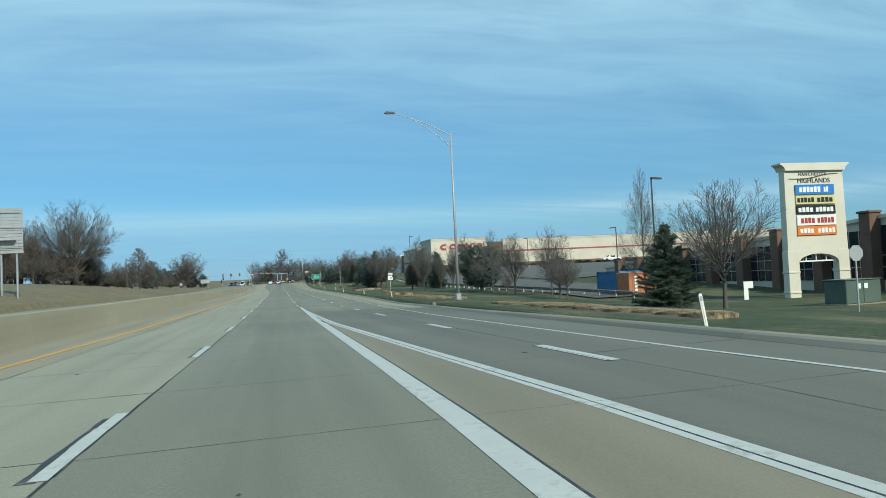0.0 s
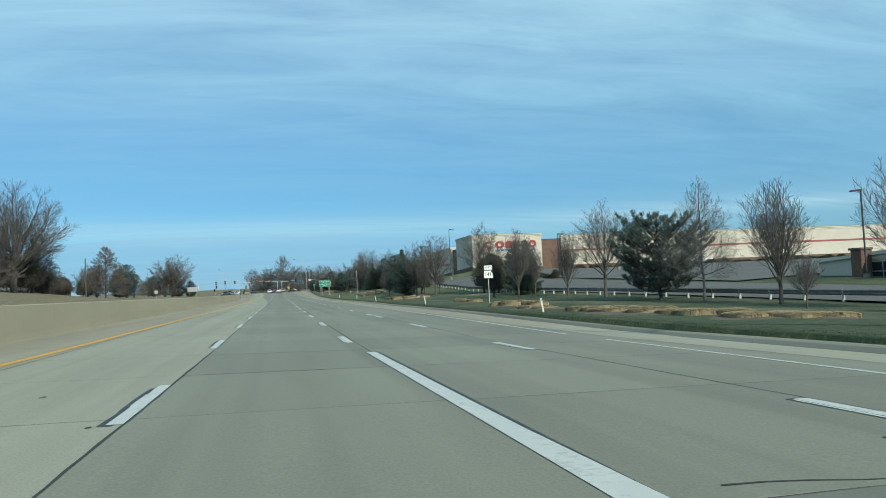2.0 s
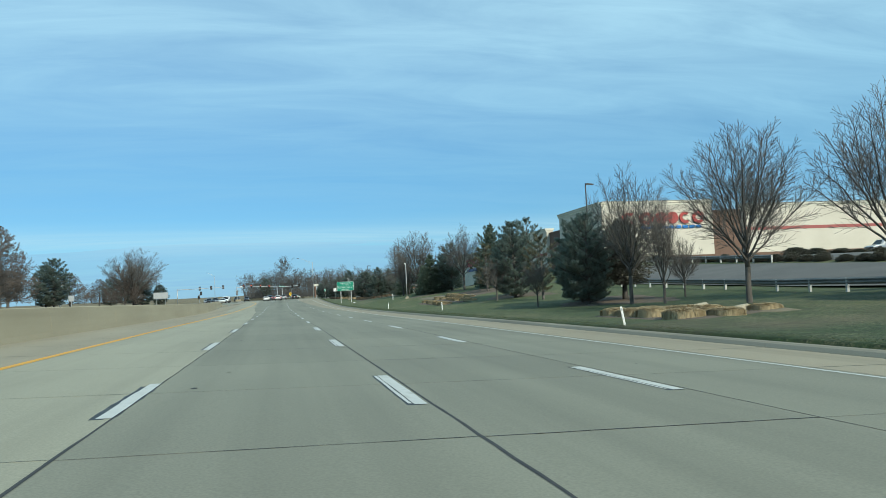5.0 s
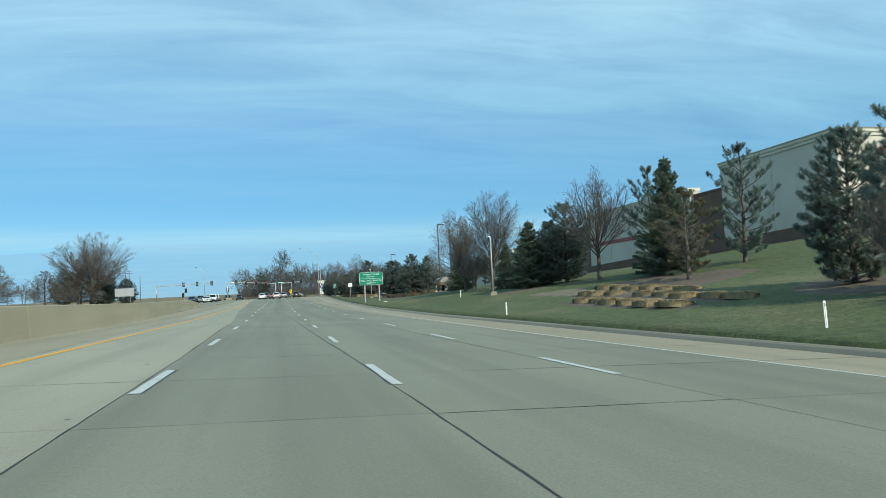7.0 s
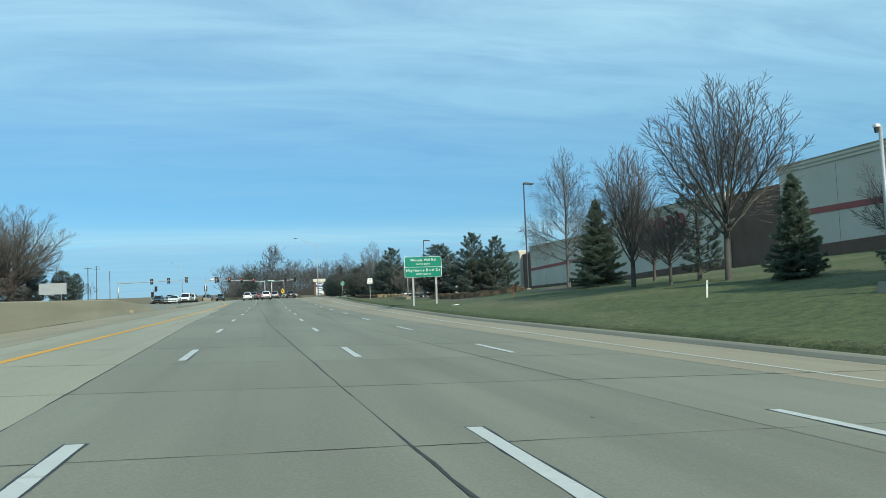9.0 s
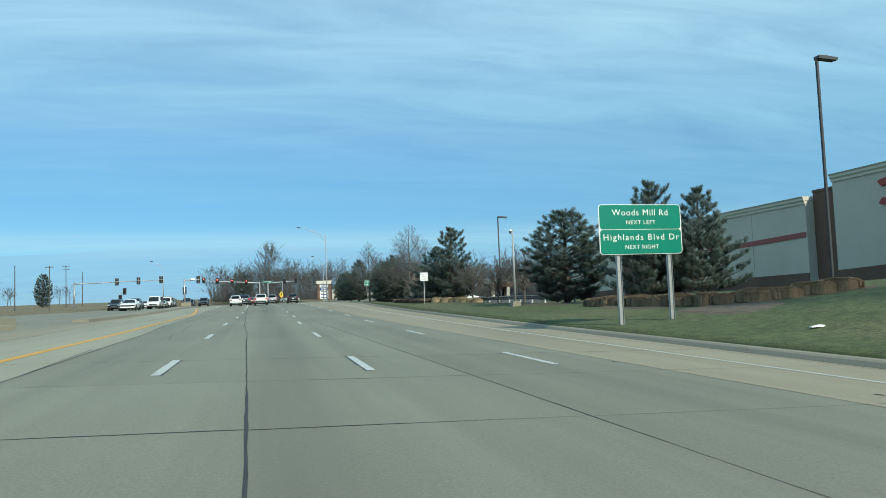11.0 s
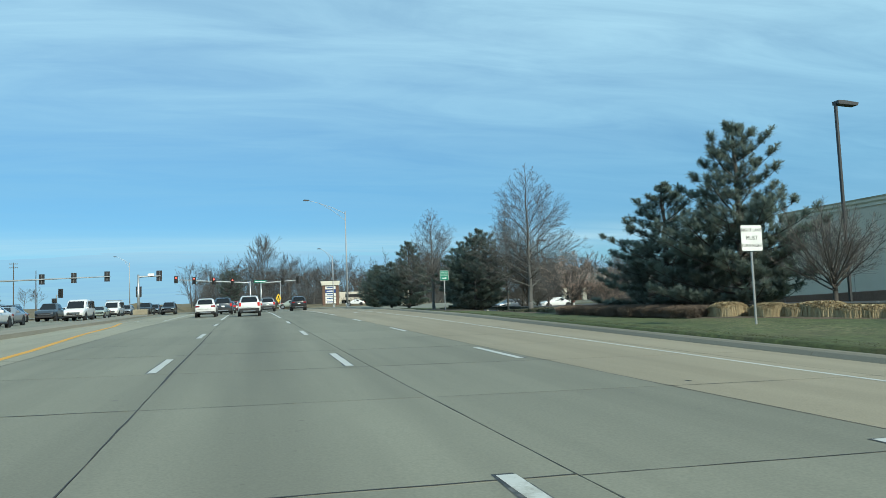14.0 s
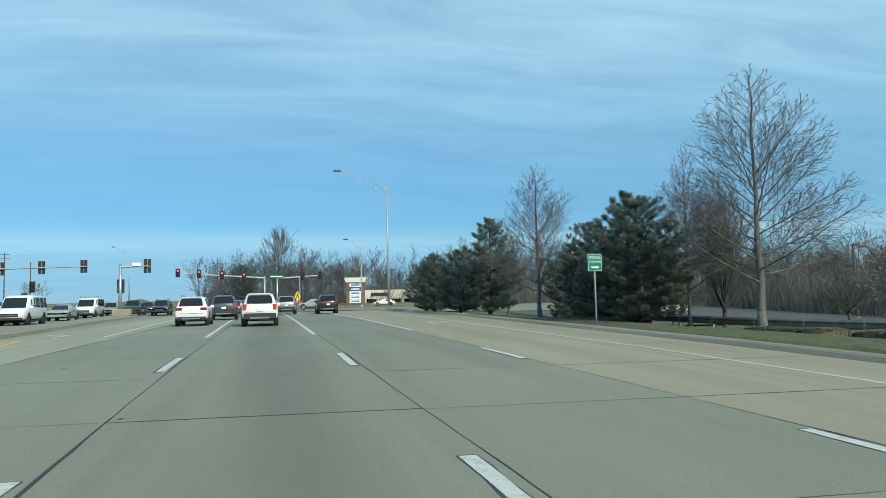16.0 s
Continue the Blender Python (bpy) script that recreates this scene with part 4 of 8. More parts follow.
part("wall", Mesh().loft([[(MX, v, -2), (MX, v, mall_top(v)), (MX + 40, v, mall_top(v)), (MX + 40, v, -2)] for v in (-2, 82)]), STUCCO, mall, "shaded rendered wall")
part("roof_edge", Mesh().loft([[(MX - .25, v, mall_top(v)), (MX - .25, v, mall_top(v) + .3), (MX + 40, v, mall_top(v) + .3), (MX + 40, v, mall_top(v))] for v in (-2.2, 82.2)]), STUCCO_PALE, mall)
for i in range(13):
    y = 76.0 - 6.1 * i
    t = mall_top(y) + .55
    q = part("pier", Mesh().box(MX - 1.1, MX + .1, y - .62, y + .62, -2, t, .04), BRICK_BROWN, mall, "brown stone pier")
    part("pier_cap", Mesh().box(MX - 1.22, MX + .12, y - .74, y + .74, t, t + .2, .03), BRICK_BROWN, q)
    w0, w1, wt = y - 5.45, y - .65, mall_top(y) - .55
    win = part("window", Mesh().box(MX - .05, MX + .0, w0, w1, -.6, wt), WINDOW_DARK, mall, "dark glazed bay")
    for k in range(1, 4):
        part("mullion", Mesh().box(MX - .1, MX - .05, w0 + (w1 - w0) * k / 4 - .04, w0 + (w1 - w0) * k / 4 + .04, -.6, wt), GREY_METAL, win)
    for zz in (.5, 1.5):
        part("transom", Mesh().box(MX - .095, MX - .055, w0, w1, zz - .04, zz + .04), GREY_METAL, win)

# ---- pylon sign of the shopping centre ----
PX, PY, PZ = 42.33, 24.65, -1.2
pylon = thing("pylon_sign", "tall cream pylon sign with arched base and tenant panels", "sign", at=pose(PX, PY, PZ) @ Matrix.Diagonal((.93, .93, .93, 1)))
W2, DP = 3.02, .36
part("shaft", Mesh().prism([(-W2 + .06, 3.6), (W2 - .06, 3.6), (W2 - .14, 10.55), (-W2 + .14, 10.55)], "y", -DP, DP), STUCCO_PALE, pylon)
for x0, x1 in ((-W2, -1.95), (1.95, W2)):
    part("leg", Mesh().box(x0, x1, -DP - .03, DP + .03, -.6, 3.6, .02), STUCCO_PALE, pylon)
    for z0 in (0, 1.72):
        part("leg_band", Mesh().box(x0 - .05, x1 + .03, -DP - .09, DP + .09, z0, z0 + .15, .02), STUCCO_PALE, pylon)
arch = Mesh()
ring = [(-1.955 * math.cos(a), 2.55 + .75 * math.sin(a)) for a in [math.pi * i / 14 for i in range(15)]]
for a, b in zip(ring, ring[1:]):
    arch.prism([(a[0], a[1]), (b[0], b[1]), (b[0], 3.6), (a[0], 3.6)], "y", -DP - .02, DP + .02)
part("arch", arch, STUCCO_PALE, pylon)
part("cap", Mesh().prism([(-2.92, 10.45), (-2.98, 10.6), (-3.02, 10.72), (-3.2, 10.9), (-3.36, 10.95), (-3.38, 11.1), (3.38, 11.1), (3.36, 10.95), (3.2, 10.9), (3.02, 10.72), (2.98, 10.6), (2.92, 10.45)], "y", -.62, .62), STUCCO_PALE, pylon, "flared pale cap")
part("crossbar", Mesh().box(-1.95, 1.95, -.06, .06, 2.62, 2.74), WHITE_SIGN, pylon)
for i in range(3):
    part("crossbar", Mesh().box(-1.0 + i - .03, -1.0 + i + .03, -.05, .05, 2.74, 3.3), WHITE_SIGN, pylon)
F0 = -DP - .02
swash = Mesh().loft([[(-2.5 + 4.9 * i / 14 + u, F0 - .03 + v, 9.72 + .40 * i / 14 + .10 * math.sin(i / 14 * 6.28 + 2.6) + w * (.012 + .03 * math.sin(math.pi * i / 14)))
                      for u, v, w in ((0, -.015, -1), (0, .02, -1), (0, .02, 1), (0, -.015, 1))] for i in range(15)])
part("swash", swash, DARK_METAL, pylon)
lettering("lettering", "MANCHESTER", .36, DARK_METAL, pylon, pose(-.15, F0, 10.13) @ FACE_SOUTH, .02, spacing=1.3)
lettering("lettering", "HIGHLANDS", .58, DARK_METAL, pylon, pose(-.05, F0, 9.58) @ FACE_SOUTH, .02)
for z0, z1, mat, bars, barmat in ((8.38, 9.24, BLUE_SIGN, ((-1.6, .55), (.8, 1.3)), WHITE_SIGN), (7.54, 8.3, BUFF_SIGN, ((-1.85, -.15), (.1, 1.7)), BLACK_SIGN), (6.7, 7.46, BLACK_SIGN, ((-1.8, -.3), (-.1, 1.7)), WHITE_SIGN), (5.72, 6.6, WHITE_SIGN, ((-1.6, -.2), (.0, 1.7)), RED_SIGN), (4.88, 5.66, ORANGE_SIGN, ((-1.75, -.35), (0, 1.75)), WHITE_SIGN)):
    q = part("tenant_panel", Mesh().box(-1.97, 1.87, F0 - .1, F0, z0, z1, .02), mat, pylon, "coloured tenant panel")
    h = (z1 - z0) * .27
    for a, b in bars:
        # letter-like dabs, no words
        n = max(2, round((b - a) / .36))
        for i in range(n):
            u = a + (b - a) * i / n
            part("name_bar", Mesh().box(u, u + (b - a) / n * .78, F0 - .125, F0 - .095, (z0 + z1) / 2 - h, (z0 + z1) / 2 + h * (1 if i % 3 else .8), .008), barmat, q)

box = thing("utility_cabinet", "dark green steel utility cabinet on a concrete pad", "cabinet", at=pose(32.3, 9.8, ground_z(32.3, 9.8) - .05, 0, 0, 8))
part("body", Mesh().box(0, 2.75, 0, 1.6, .12, 1.5, .04), GREEN_BOX, box)
part("pad", Mesh().box(-.15, 3.2, -.2, 1.8, -.05, .12, .02), KERB, box)
part("lid", Mesh().box(-.05, 2.8, -.06, 1.66, 1.5, 1.56, .02), GREEN_BOX, box)
for x in (.85, 1.4):
    part("notice", Mesh().box(x, x + .28, -.016, -.001, 1.0, 1.3), WHITE_SIGN, box)
part("door_seam", Mesh().box(1.34, 1.36, -.012, -.001, .2, 1.45), SIGNAL_BLACK, box)
stop = thing("stop_sign", "octagonal stop sign seen from the bare metal back", "sign", at=pose(49.5, 31, -1.2))
part("post", Mesh().tube((0, 0, 0), (0, 0, 3.4), .04, .04, 8), GREY_METAL, stop)
part("plate", Mesh().prism([(.72 * math.cos(math.pi / 8 + i * math.pi / 4), 3.0 + .72 * math.sin(math.pi / 8 + i * math.pi / 4)) for i in range(8)], "y", -.06, -.04), GREY_METAL, stop)
bol = thing("bollard", "yellow steel bollard beside the cabinet", "bollard", at=pose(35.6, 10.2, ground_z(35.6, 10.2) - .05))
part("tube", Mesh().tube((0, 0, 0), (0, 0, 1.1), .09, .09, 12), YELLOW_SIGN, bol)
flag = thing("site_notice", "blank white notice board on a stake", "sign", at=pose(36.7, 25.6, ground_z(36.7, 25.6) - .05))
part("board", Mesh().box(-.4, .0, -.03, .03, 0, 1.5, .01), WHITE_SIGN, flag)
part("arm", Mesh().box(0, .45, -.03, .03, .95, 1.5, .01), WHITE_SIGN, flag)


def container(x, y, turn, mat, label, long=6.06):
    c = thing("shipping_container", label, "container", "shipping containers", at=pose(x, y, ground_z(x, y) - .25, 0, 0, turn))
    for s in (-1.2, 1.2):
        side = Mesh()
        n = int(long / .28)
        for i in range(n):
            a = -long / 2 + .1 + (long - .2) * i / n
            d = (long - .2) / n
            o = .036 if s > 0 else -.036
            prof = [(a, s), (a + d * .3, s), (a + d * .45, s - o), (a + d * .85, s - o), (a + d, s)]
            for p, q in zip(prof, prof[1:]):
                side.quad((p[0], p[1], .15), (q[0], q[1], .15), (q[0], q[1], 2.5), (p[0], p[1], 2.5))
        part("corrugated_side", side, mat, c, fix=False)
    for e in (-long / 2, long / 2):
        part("end_wall", Mesh().box(e - .03, e + .03, -1.2, 1.2, .1, 2.5), mat, c)
        for s in (-1.2, 1.2):
            part("corner_post", Mesh().box(e - .08, e + .08, s - .06, s + .06, 0, 2.59, .01), mat, c)
    for z in (.08, 2.52):
        for s in (-1.2, 1.2):
            part("rail", Mesh().box(-long / 2, long / 2, s - .05, s + .05, z - .07, z + .07), mat, c)
    part("roof", Mesh().box(-long / 2, long / 2, -1.18, 1.18, 2.5, 2.56), mat, c)
    part("door_rod", Mesh().tube((-long / 2 - .05, -.4, .2), (-long / 2 - .05, -.4, 2.4), .02, .02, 6), GREY_METAL, c)
    for i in range(6 if turn < 45 else 0):
        part("name_bar", Mesh().box(-long / 2 + .55, -long / 2 + .85, -1.26, -1.245, .42 + i * .32, .64 + i * .32), WHITE_SIGN, c, "plain white lettering bar")
    return c


container(37.1, 42.4, 2, ORANGE_STEEL, "rust-orange corrugated shipping container on the lot")
container(36.0, 47.4, 88, BLUE_STEEL, "blue corrugated shipping container on the lot")


# octagonal sign at the lot's exit, seen from behind
stop = thing("octagonal_sign", "octagonal sign on a post showing its bare metal back", "sign", at=pose(27.85, 3.76, -1.3))
part("post", Mesh().box(-.035, .035, .02, .08, 0, 3.3), GREY_METAL, stop)
part("plate", Mesh().prism([(.41 * math.cos(i * math.pi / 4 + .393), 2.92 + .41 * math.sin(i * math.pi / 4 + .393)) for i in range(8)], "y", -.012, .006), POLE_METAL, stop, "grey back of an octagonal plate")


# ---- lamp posts and poles ----
def highway_lamp(x, y, height, arm, label):
    g = ground_z(x, y)
    o = thing("street_lamp", label, "street lamp", "highway lamps", at=pose(x, y, g - .1))
    part("base", Mesh().prism([(.34 * math.cos(i * math.pi / 4 + .39), .34 * math.sin(i * math.pi / 4 + .39)) for i in range(8)], "z", -.2, .14), KERB, o, "concrete footing")
    part("base_box", Mesh().box(-.2, .2, -.2, .2, .14, .62, .03), POLE_METAL, o, "square aluminium base")
    part("pole", Mesh().tube((0, 0, .3), (0, 0, height + .25), .125, .065, 14), POLE_METAL, o, smooth=True)
    up = [(0, 0, height - .1), (-arm * .35, 0, height + .75), (-arm * .75, 0, height + 1.4), (-arm, 0, height + 1.7)]
    part("upper_arm", Mesh().path(up, [.035, .032, .028, .025], 8), POLE_METAL, o)
    part("lower_arm", Mesh().path([(0, 0, height - 1.0), (-arm * .35, 0, height + .35), (-arm * .7, 0, height + 1.3)], [.03, .027, .024], 8), POLE_METAL, o)
    for k in (.2, .42):
        part("tie", Mesh().tube((-arm * k, 0, height - .1 + k * 1.9), (-arm * k, 0, height - .85 + k * 3.0), .015, .015, 5), POLE_METAL, o)
    part("lamp_head", Mesh().prism([(-arm - .75, height + 1.74), (-arm - .6, height + 1.86), (-arm + .05, height + 1.82), (-arm + .1, height + 1.68), (-arm - .6, height + 1.66)], "y", -.12, .12), DARK_METAL, o)
    return o


highway_lamp(14.25, 31.0, 13.5, 4.6, "tall grey highway lamp with long truss arm over the lanes")
highway_lamp(12.45, 371.3, 13.1, 4.9, "tall grey highway lamp beside the junction")
highway_lamp(16.2, 427, 10.6, 2.4, "smaller grey street lamp beyond the junction")
highway_lamp(-30, 470, 10.6, 3.0, "grey street lamp beyond the opposing lanes")


def lot_lamp(x, y, height, side=1, base=None, head=1.0, group="parking lot lamps"):
    g = ground_z(x, y) if base is None else base
    o = thing("parking_lamp", "slim dark square pole lamp with flat head", "street lamp", group, at=pose(x, y, g - .1))
    part("base", Mesh().tube((0, 0, 0), (0, 0, .25 if y > 200 else .7), .28, .26, 14), KERB, o, "concrete pedestal")
    part("pole", Mesh().box(-.055, .055, -.055, .055, .2, height, .01), DARK_METAL, o)
    part("lamp_head", Mesh().prism([(0, height - .05), (side * .95 * head, height - .1 * head), (side * head, height + .02), (side * .3 * head, height + .1 * head), (0, height + .1 * head)], "y", -.18 * head, .18 * head), DARK_METAL, o)
    return o


for a in ((24.2, 248.8, 10.3, 1), (23.7, 294.4, 9.0, 1), (48.7, 74.2, 7.8, -1, -.25), (47.3, 142, 7.0, 1), (57.4, 140, 7.2, -1), (35.1, 172.6, 10.6, 1), (30, 345, 8.0, 1), (48.9, 347.3, 6.4, 1, None, .9)):
    lot_lamp(*a)


o = lot_lamp(33.1, 33.6, 11.1, 1, -1.65)
part("bumper_drum", Mesh().tube((0, 0, .0), (0, 0, .85), .46, .44, 16), YELLOW_SIGN, o, "yellow concrete drum")
part("notice_disc", Mesh().tube((.1, -.12, 2.9), (.1, -.16, 2.9), .36, .36, 16), YELLOW_SIGN, o, "round yellow notice")
part("notice_mark", Mesh().box(-.05, .25, -.18, -.162, 2.8, 3.0), BLACK_SIGN, o)


def camera_post(x, y, h, label):
    o = thing("traffic_camera_post", label, "pole", at=pose(x, y, ground_z(x, y) - .1))
    part("base", Mesh().prism([(-.34, 0), (.34, 0), (.22, .45), (-.22, .45)], "y", -.3, .3), KERB, o, "concrete footing")
    part("pole", Mesh().path([(0, 0, .4), (0, 0, h)], [.075, .055], 12), POLE_METAL, o, smooth=True)
    part("camera_box", Mesh().box(-.22, -.04, -.08, .08, h - .06, h + .05, .02), WHITE_PLASTIC, o)
    part("dome", Mesh().tube((-.15, 0, h - .22), (-.15, 0, h - .06), .05, .07, 10), DARK_METAL, o)
    return o


camera_post(18.2, 199.6, 5.2, "grey pole on a concrete footing on the lawn")
camera_post(16.0, 267.6, 5.1, "grey camera pole on a concrete footing")


# ---- road signs ----
gx, gy = 13.32, 245.6
gz = ground_z(gx, gy)
guide = thing("guide_sign", "large green guide sign with white lettering on two posts", "sign", at=pose(gx, gy, gz - .1, 0, 0, 3) @ Matrix.Diagonal((.935, .885, .885, 1)))
for x in (-1.0, 1.24):
    post = part("post", Mesh().box(x - .09, x + .09, -.012, .012, 0, 3.3).box(x - .09, x - .08, -.07, .07, 0, 3.3).box(x + .08, x + .09, -.07, .07, 0, 3.3), GREY_METAL, guide, "grey steel post")
zb, zt = (4.6 - gz + .1) / .885 - 2.05, (4.6 - gz + .1) / .885


def round_rect(w, h, r, cx, cz, n=5):
    pts = []
    for sx, sz, a0 in ((1, 1, 0), (-1, 1, 90), (-1, -1, 180), (1, -1, 270)):
        for i in range(n + 1):
            a = radians(a0 + 90 * i / n)
            pts.append((cx + sx * (w / 2 - r) + r * math.cos(a), cz + sz * (h / 2 - r) + r * math.sin(a)))
    return pts


cz = (zb + zt) / 2
part("border", Mesh().prism(round_rect(3.62, 2.05, .16, 0, cz), "y", -.10, -.08), WHITE_SIGN, guide)
for z, h in ((cz + .507, .985), (cz - .507, .985)):
    part("panel", Mesh().prism(round_rect(3.54, h + .0, .12, 0, z), "y", -.115, -.099), GREEN_SIGN, guide)
part("back_rail", Mesh().box(-1.7, 1.7, -.08, -.02, zb + .3, zb + .36).box(-1.7, 1.7, -.08, -.02, zt - .36, zt - .3), GREY_METAL, guide)
for text, size, z, gap in (("Woods Mill Rd", .36, cz + .68, 1.12), ("NEXT LEFT", .235, cz + .28, 1.16), ("Highlands Blvd Dr", .36, cz - .33, 1.24), ("NEXT RIGHT", .235, cz - .73, 1.12)):
    lettering("lettering", text, size, WHITE_SIGN, guide, pose(0, -.117, z) @ FACE_SOUTH, .002, spacing=gap)

route = thing("route_marker", "white route marker with north plate on a steel post", "sign", at=pose(14.8, 72.2, ground_z(14.8, 72.2) - .48, 0, 0, 4))
part("post", Mesh().box(-.03, .03, -.02, .02, 0, 3.3, .004), GREY_METAL, route)
p = part("north_plate", Mesh().prism(round_rect(.61, .3, .04, 0, 3.15), "y", -.045, -.03), WHITE_SIGN, route)
lettering("lettering", "NORTH", .2, BLACK_SIGN, p, pose(0, -.047, 3.15) @ FACE_SOUTH, .002)
p = part("shield_ground", Mesh().prism(round_rect(.76, .62, .04, 0, 2.66), "y", -.045, -.03), BLACK_SIGN, route)
part("shield", Mesh().prism([(-.33, 2.39), (-.33, 2.93), (.2, 2.93), (.22, 2.85), (.32, 2.7), (.33, 2.55), (.36, 2.39)], "y", -.05, -.044), WHITE_SIGN, p)
lettering("lettering", "141", .36, BLACK_SIGN, p, pose(-.02, -.052, 2.66) @ FACE_SOUTH, .002)

lane = thing("lane_sign", "white turning-lane sign with black lettering on a post", "sign", at=pose(14.25, 287.7, ground_z(14.25, 287.7) - .1, 0, 0, 5))
part("post", Mesh().box(-.03, .03, -.02, .02, 0, 2.95, .004), GREY_METAL, lane)
p = part("plate_edge", Mesh().prism(round_rect(.78, .78, .06, 0, 2.62), "y", -.045, -.03), BLACK_SIGN, lane)
part("plate", Mesh().prism(round_rect(.75, .75, .05, 0, 2.62), "y", -.05, -.044), WHITE_SIGN, p)
for text, z, s in (("RIGHT LANE", 2.85, .13), ("MUST", 2.62, .17), ("TURN RIGHT", 2.40, .13)):
    lettering("lettering", text, s, BLACK_SIGN, p, pose(0, -.052, z) @ FACE_SOUTH, .002)

pol = thing("police_sign", "small green police station sign on a post", "sign", at=pose(13.75, 322.4, ground_z(13.75, 322.4) - .1, 0, 0, 5))
part("post", Mesh().box(-.03, .03, -.02, .02, 0, 3.0, .004), GREY_METAL, pol)
p = part("plate_edge", Mesh().prism(round_rect(.66, .72, .05, 0, 2.66), "y", -.045, -.03), WHITE_SIGN, pol)
part("plate", Mesh().prism(round_rect(.63, .69, .05, 0, 2.66), "y", -.05, -.044), GREEN_SIGN, p)
lettering("lettering", "POLICE", .16, WHITE_SIGN, p, pose(0, -.052, 2.87) @ FACE_SOUTH, .002)
lettering("lettering", "STATION", .14, WHITE_SIGN, p, pose(0, -.052, 2.68) @ FACE_SOUTH, .002)
part("arrow", Mesh().prism([(-.18, 2.43), (.08, 2.43), (.08, 2.38), (.2, 2.46), (.08, 2.54), (.08, 2.49), (-.18, 2.49)], "y", -.053, -.05), WHITE_SIGN, p)

warn = thing("warning_sign", "yellow diamond warning sign on a pole", "sign", at=pose(5.3, 425, 2.4))
part("post", Mesh().tube((0, 0, 0), (0, 0, 5.9), .09, .07, 10), GREY_METAL, warn)
part("plate", Mesh().prism([(-.95, 2.3), (-.4, 1.35), (.15, 2.3), (-.4, 3.25)], "y", -.14, -.11), YELLOW_SIGN, warn)
part("symbol", Mesh().prism([(-.65, 2.0), (-.5, 2.0), (-.4, 2.5), (-.3, 2.0), (-.15, 2.0), (-.32, 2.85), (-.48, 2.85)], "y", -.15, -.14), BLACK_SIGN, warn)

# delineator posts along the kerb
delin = thing("delineator_post", "slim white plastic delineator post in the grass", "post", "delineator posts", at=pose(9.75, -12.3, ground_z(9.75, -12.3) - .05, 0, -9, 0) @ Matrix.Diagonal((.8, .8, .66, 1)))
part("stake", Mesh().prism([(-.05, 0), (.05, 0), (.055, 1.18), (.035, 1.25), (-.035, 1.25), (-.055, 1.18)], "y", -.012, .012), WHITE_PLASTIC, delin)
part("reflector", Mesh().box(-.04, .04, -.018, -.012, 1.0, 1.16, .003), GREY_METAL, delin)
part("fold", Mesh().box(-.012, .012, -.03, -.012, 0, 1.0), WHITE_PLASTIC, delin)
for x, y, lean in ((12.2, 53.6, -8), (12.75, 86.2, -4), (12.2, 117, -9), (13.4, 153.5, -2), (12.12, 176.2, 0), (17.4, 208.2, 3)):
    copy_thing(delin, pose(x, y, ground_z(x, y) - .05, 0, lean, random.uniform(-8, 8)) @ Matrix.Diagonal((.9, .9, .88, 1)))


# ---- guardrails ----
def guardrail(pts, label, every=2.6):
    o = thing("guardrail", label, "guardrail")
    prof = [(0, 0), (.03, .04), (.08, .08), (.08, .12), (.03, .16), (.03, .2), (.08, .24), (.08, .28), (.03, .32), (0, .35)]
    for a, b in zip(pts, pts[1:]):
        d = Vector((b[0] - a[0], b[1] - a[1], 0))
        nrm = Vector((-d.y, d.x, 0)).normalized()
        n = max(1, int(d.length / every))
        rings = []
        for i in range(n + 1):
            x, y = a[0] + d.x * i / n, a[1] + d.y * i / n
            z = ground_z(x, y)
            rings.append([(x + nrm.x * u, y + nrm.y * u, z + .36 + w) for u, w in prof])
            if i == 0 and a is not pts[0]:
                continue
            part("rail_post", Mesh().box(x - .07, x + .07, y - .05, y + .05, z - .3, z + .68), GALV_POST, o)
        part("rail", Mesh().loft(rings, closed=False), RUST_RAIL, o, fix=False)
    return o


guardrail([(33.0, 38), (30.0, 55), (28.6, 75), (28.0, 100), (28.0, 130), (29.2, 160)], "weathered steel guardrail beside the service drive")
guardrail([(42.3, 150), (42.6, 166), (43.2, 184)], "steel guardrail along the upper drive")
guardrail([(21.6, 268), (21.4, 282), (21.1, 296), (20.7, 306), (20.3, 324), (20.0, 338)], "weathered steel guardrail behind the lawn")
guardrail([(-27.0, -20), (-27.0, 8)], "steel guardrail at the far side of the oncoming lanes")
mark = thing("end_marker", "yellow guardrail end marker", "sign", at=pose(-27.0, 22, ground_z(-27, 22) - .05))
part("plate", Mesh().box(-.25, .25, -.02, .02, .35, .9, .01), YELLOW_SIGN, mark)
part("stake", Mesh().box(-.03, .03, .02, .06, 0, .9), GREY_METAL, mark)

# ---- signals at the junction ----


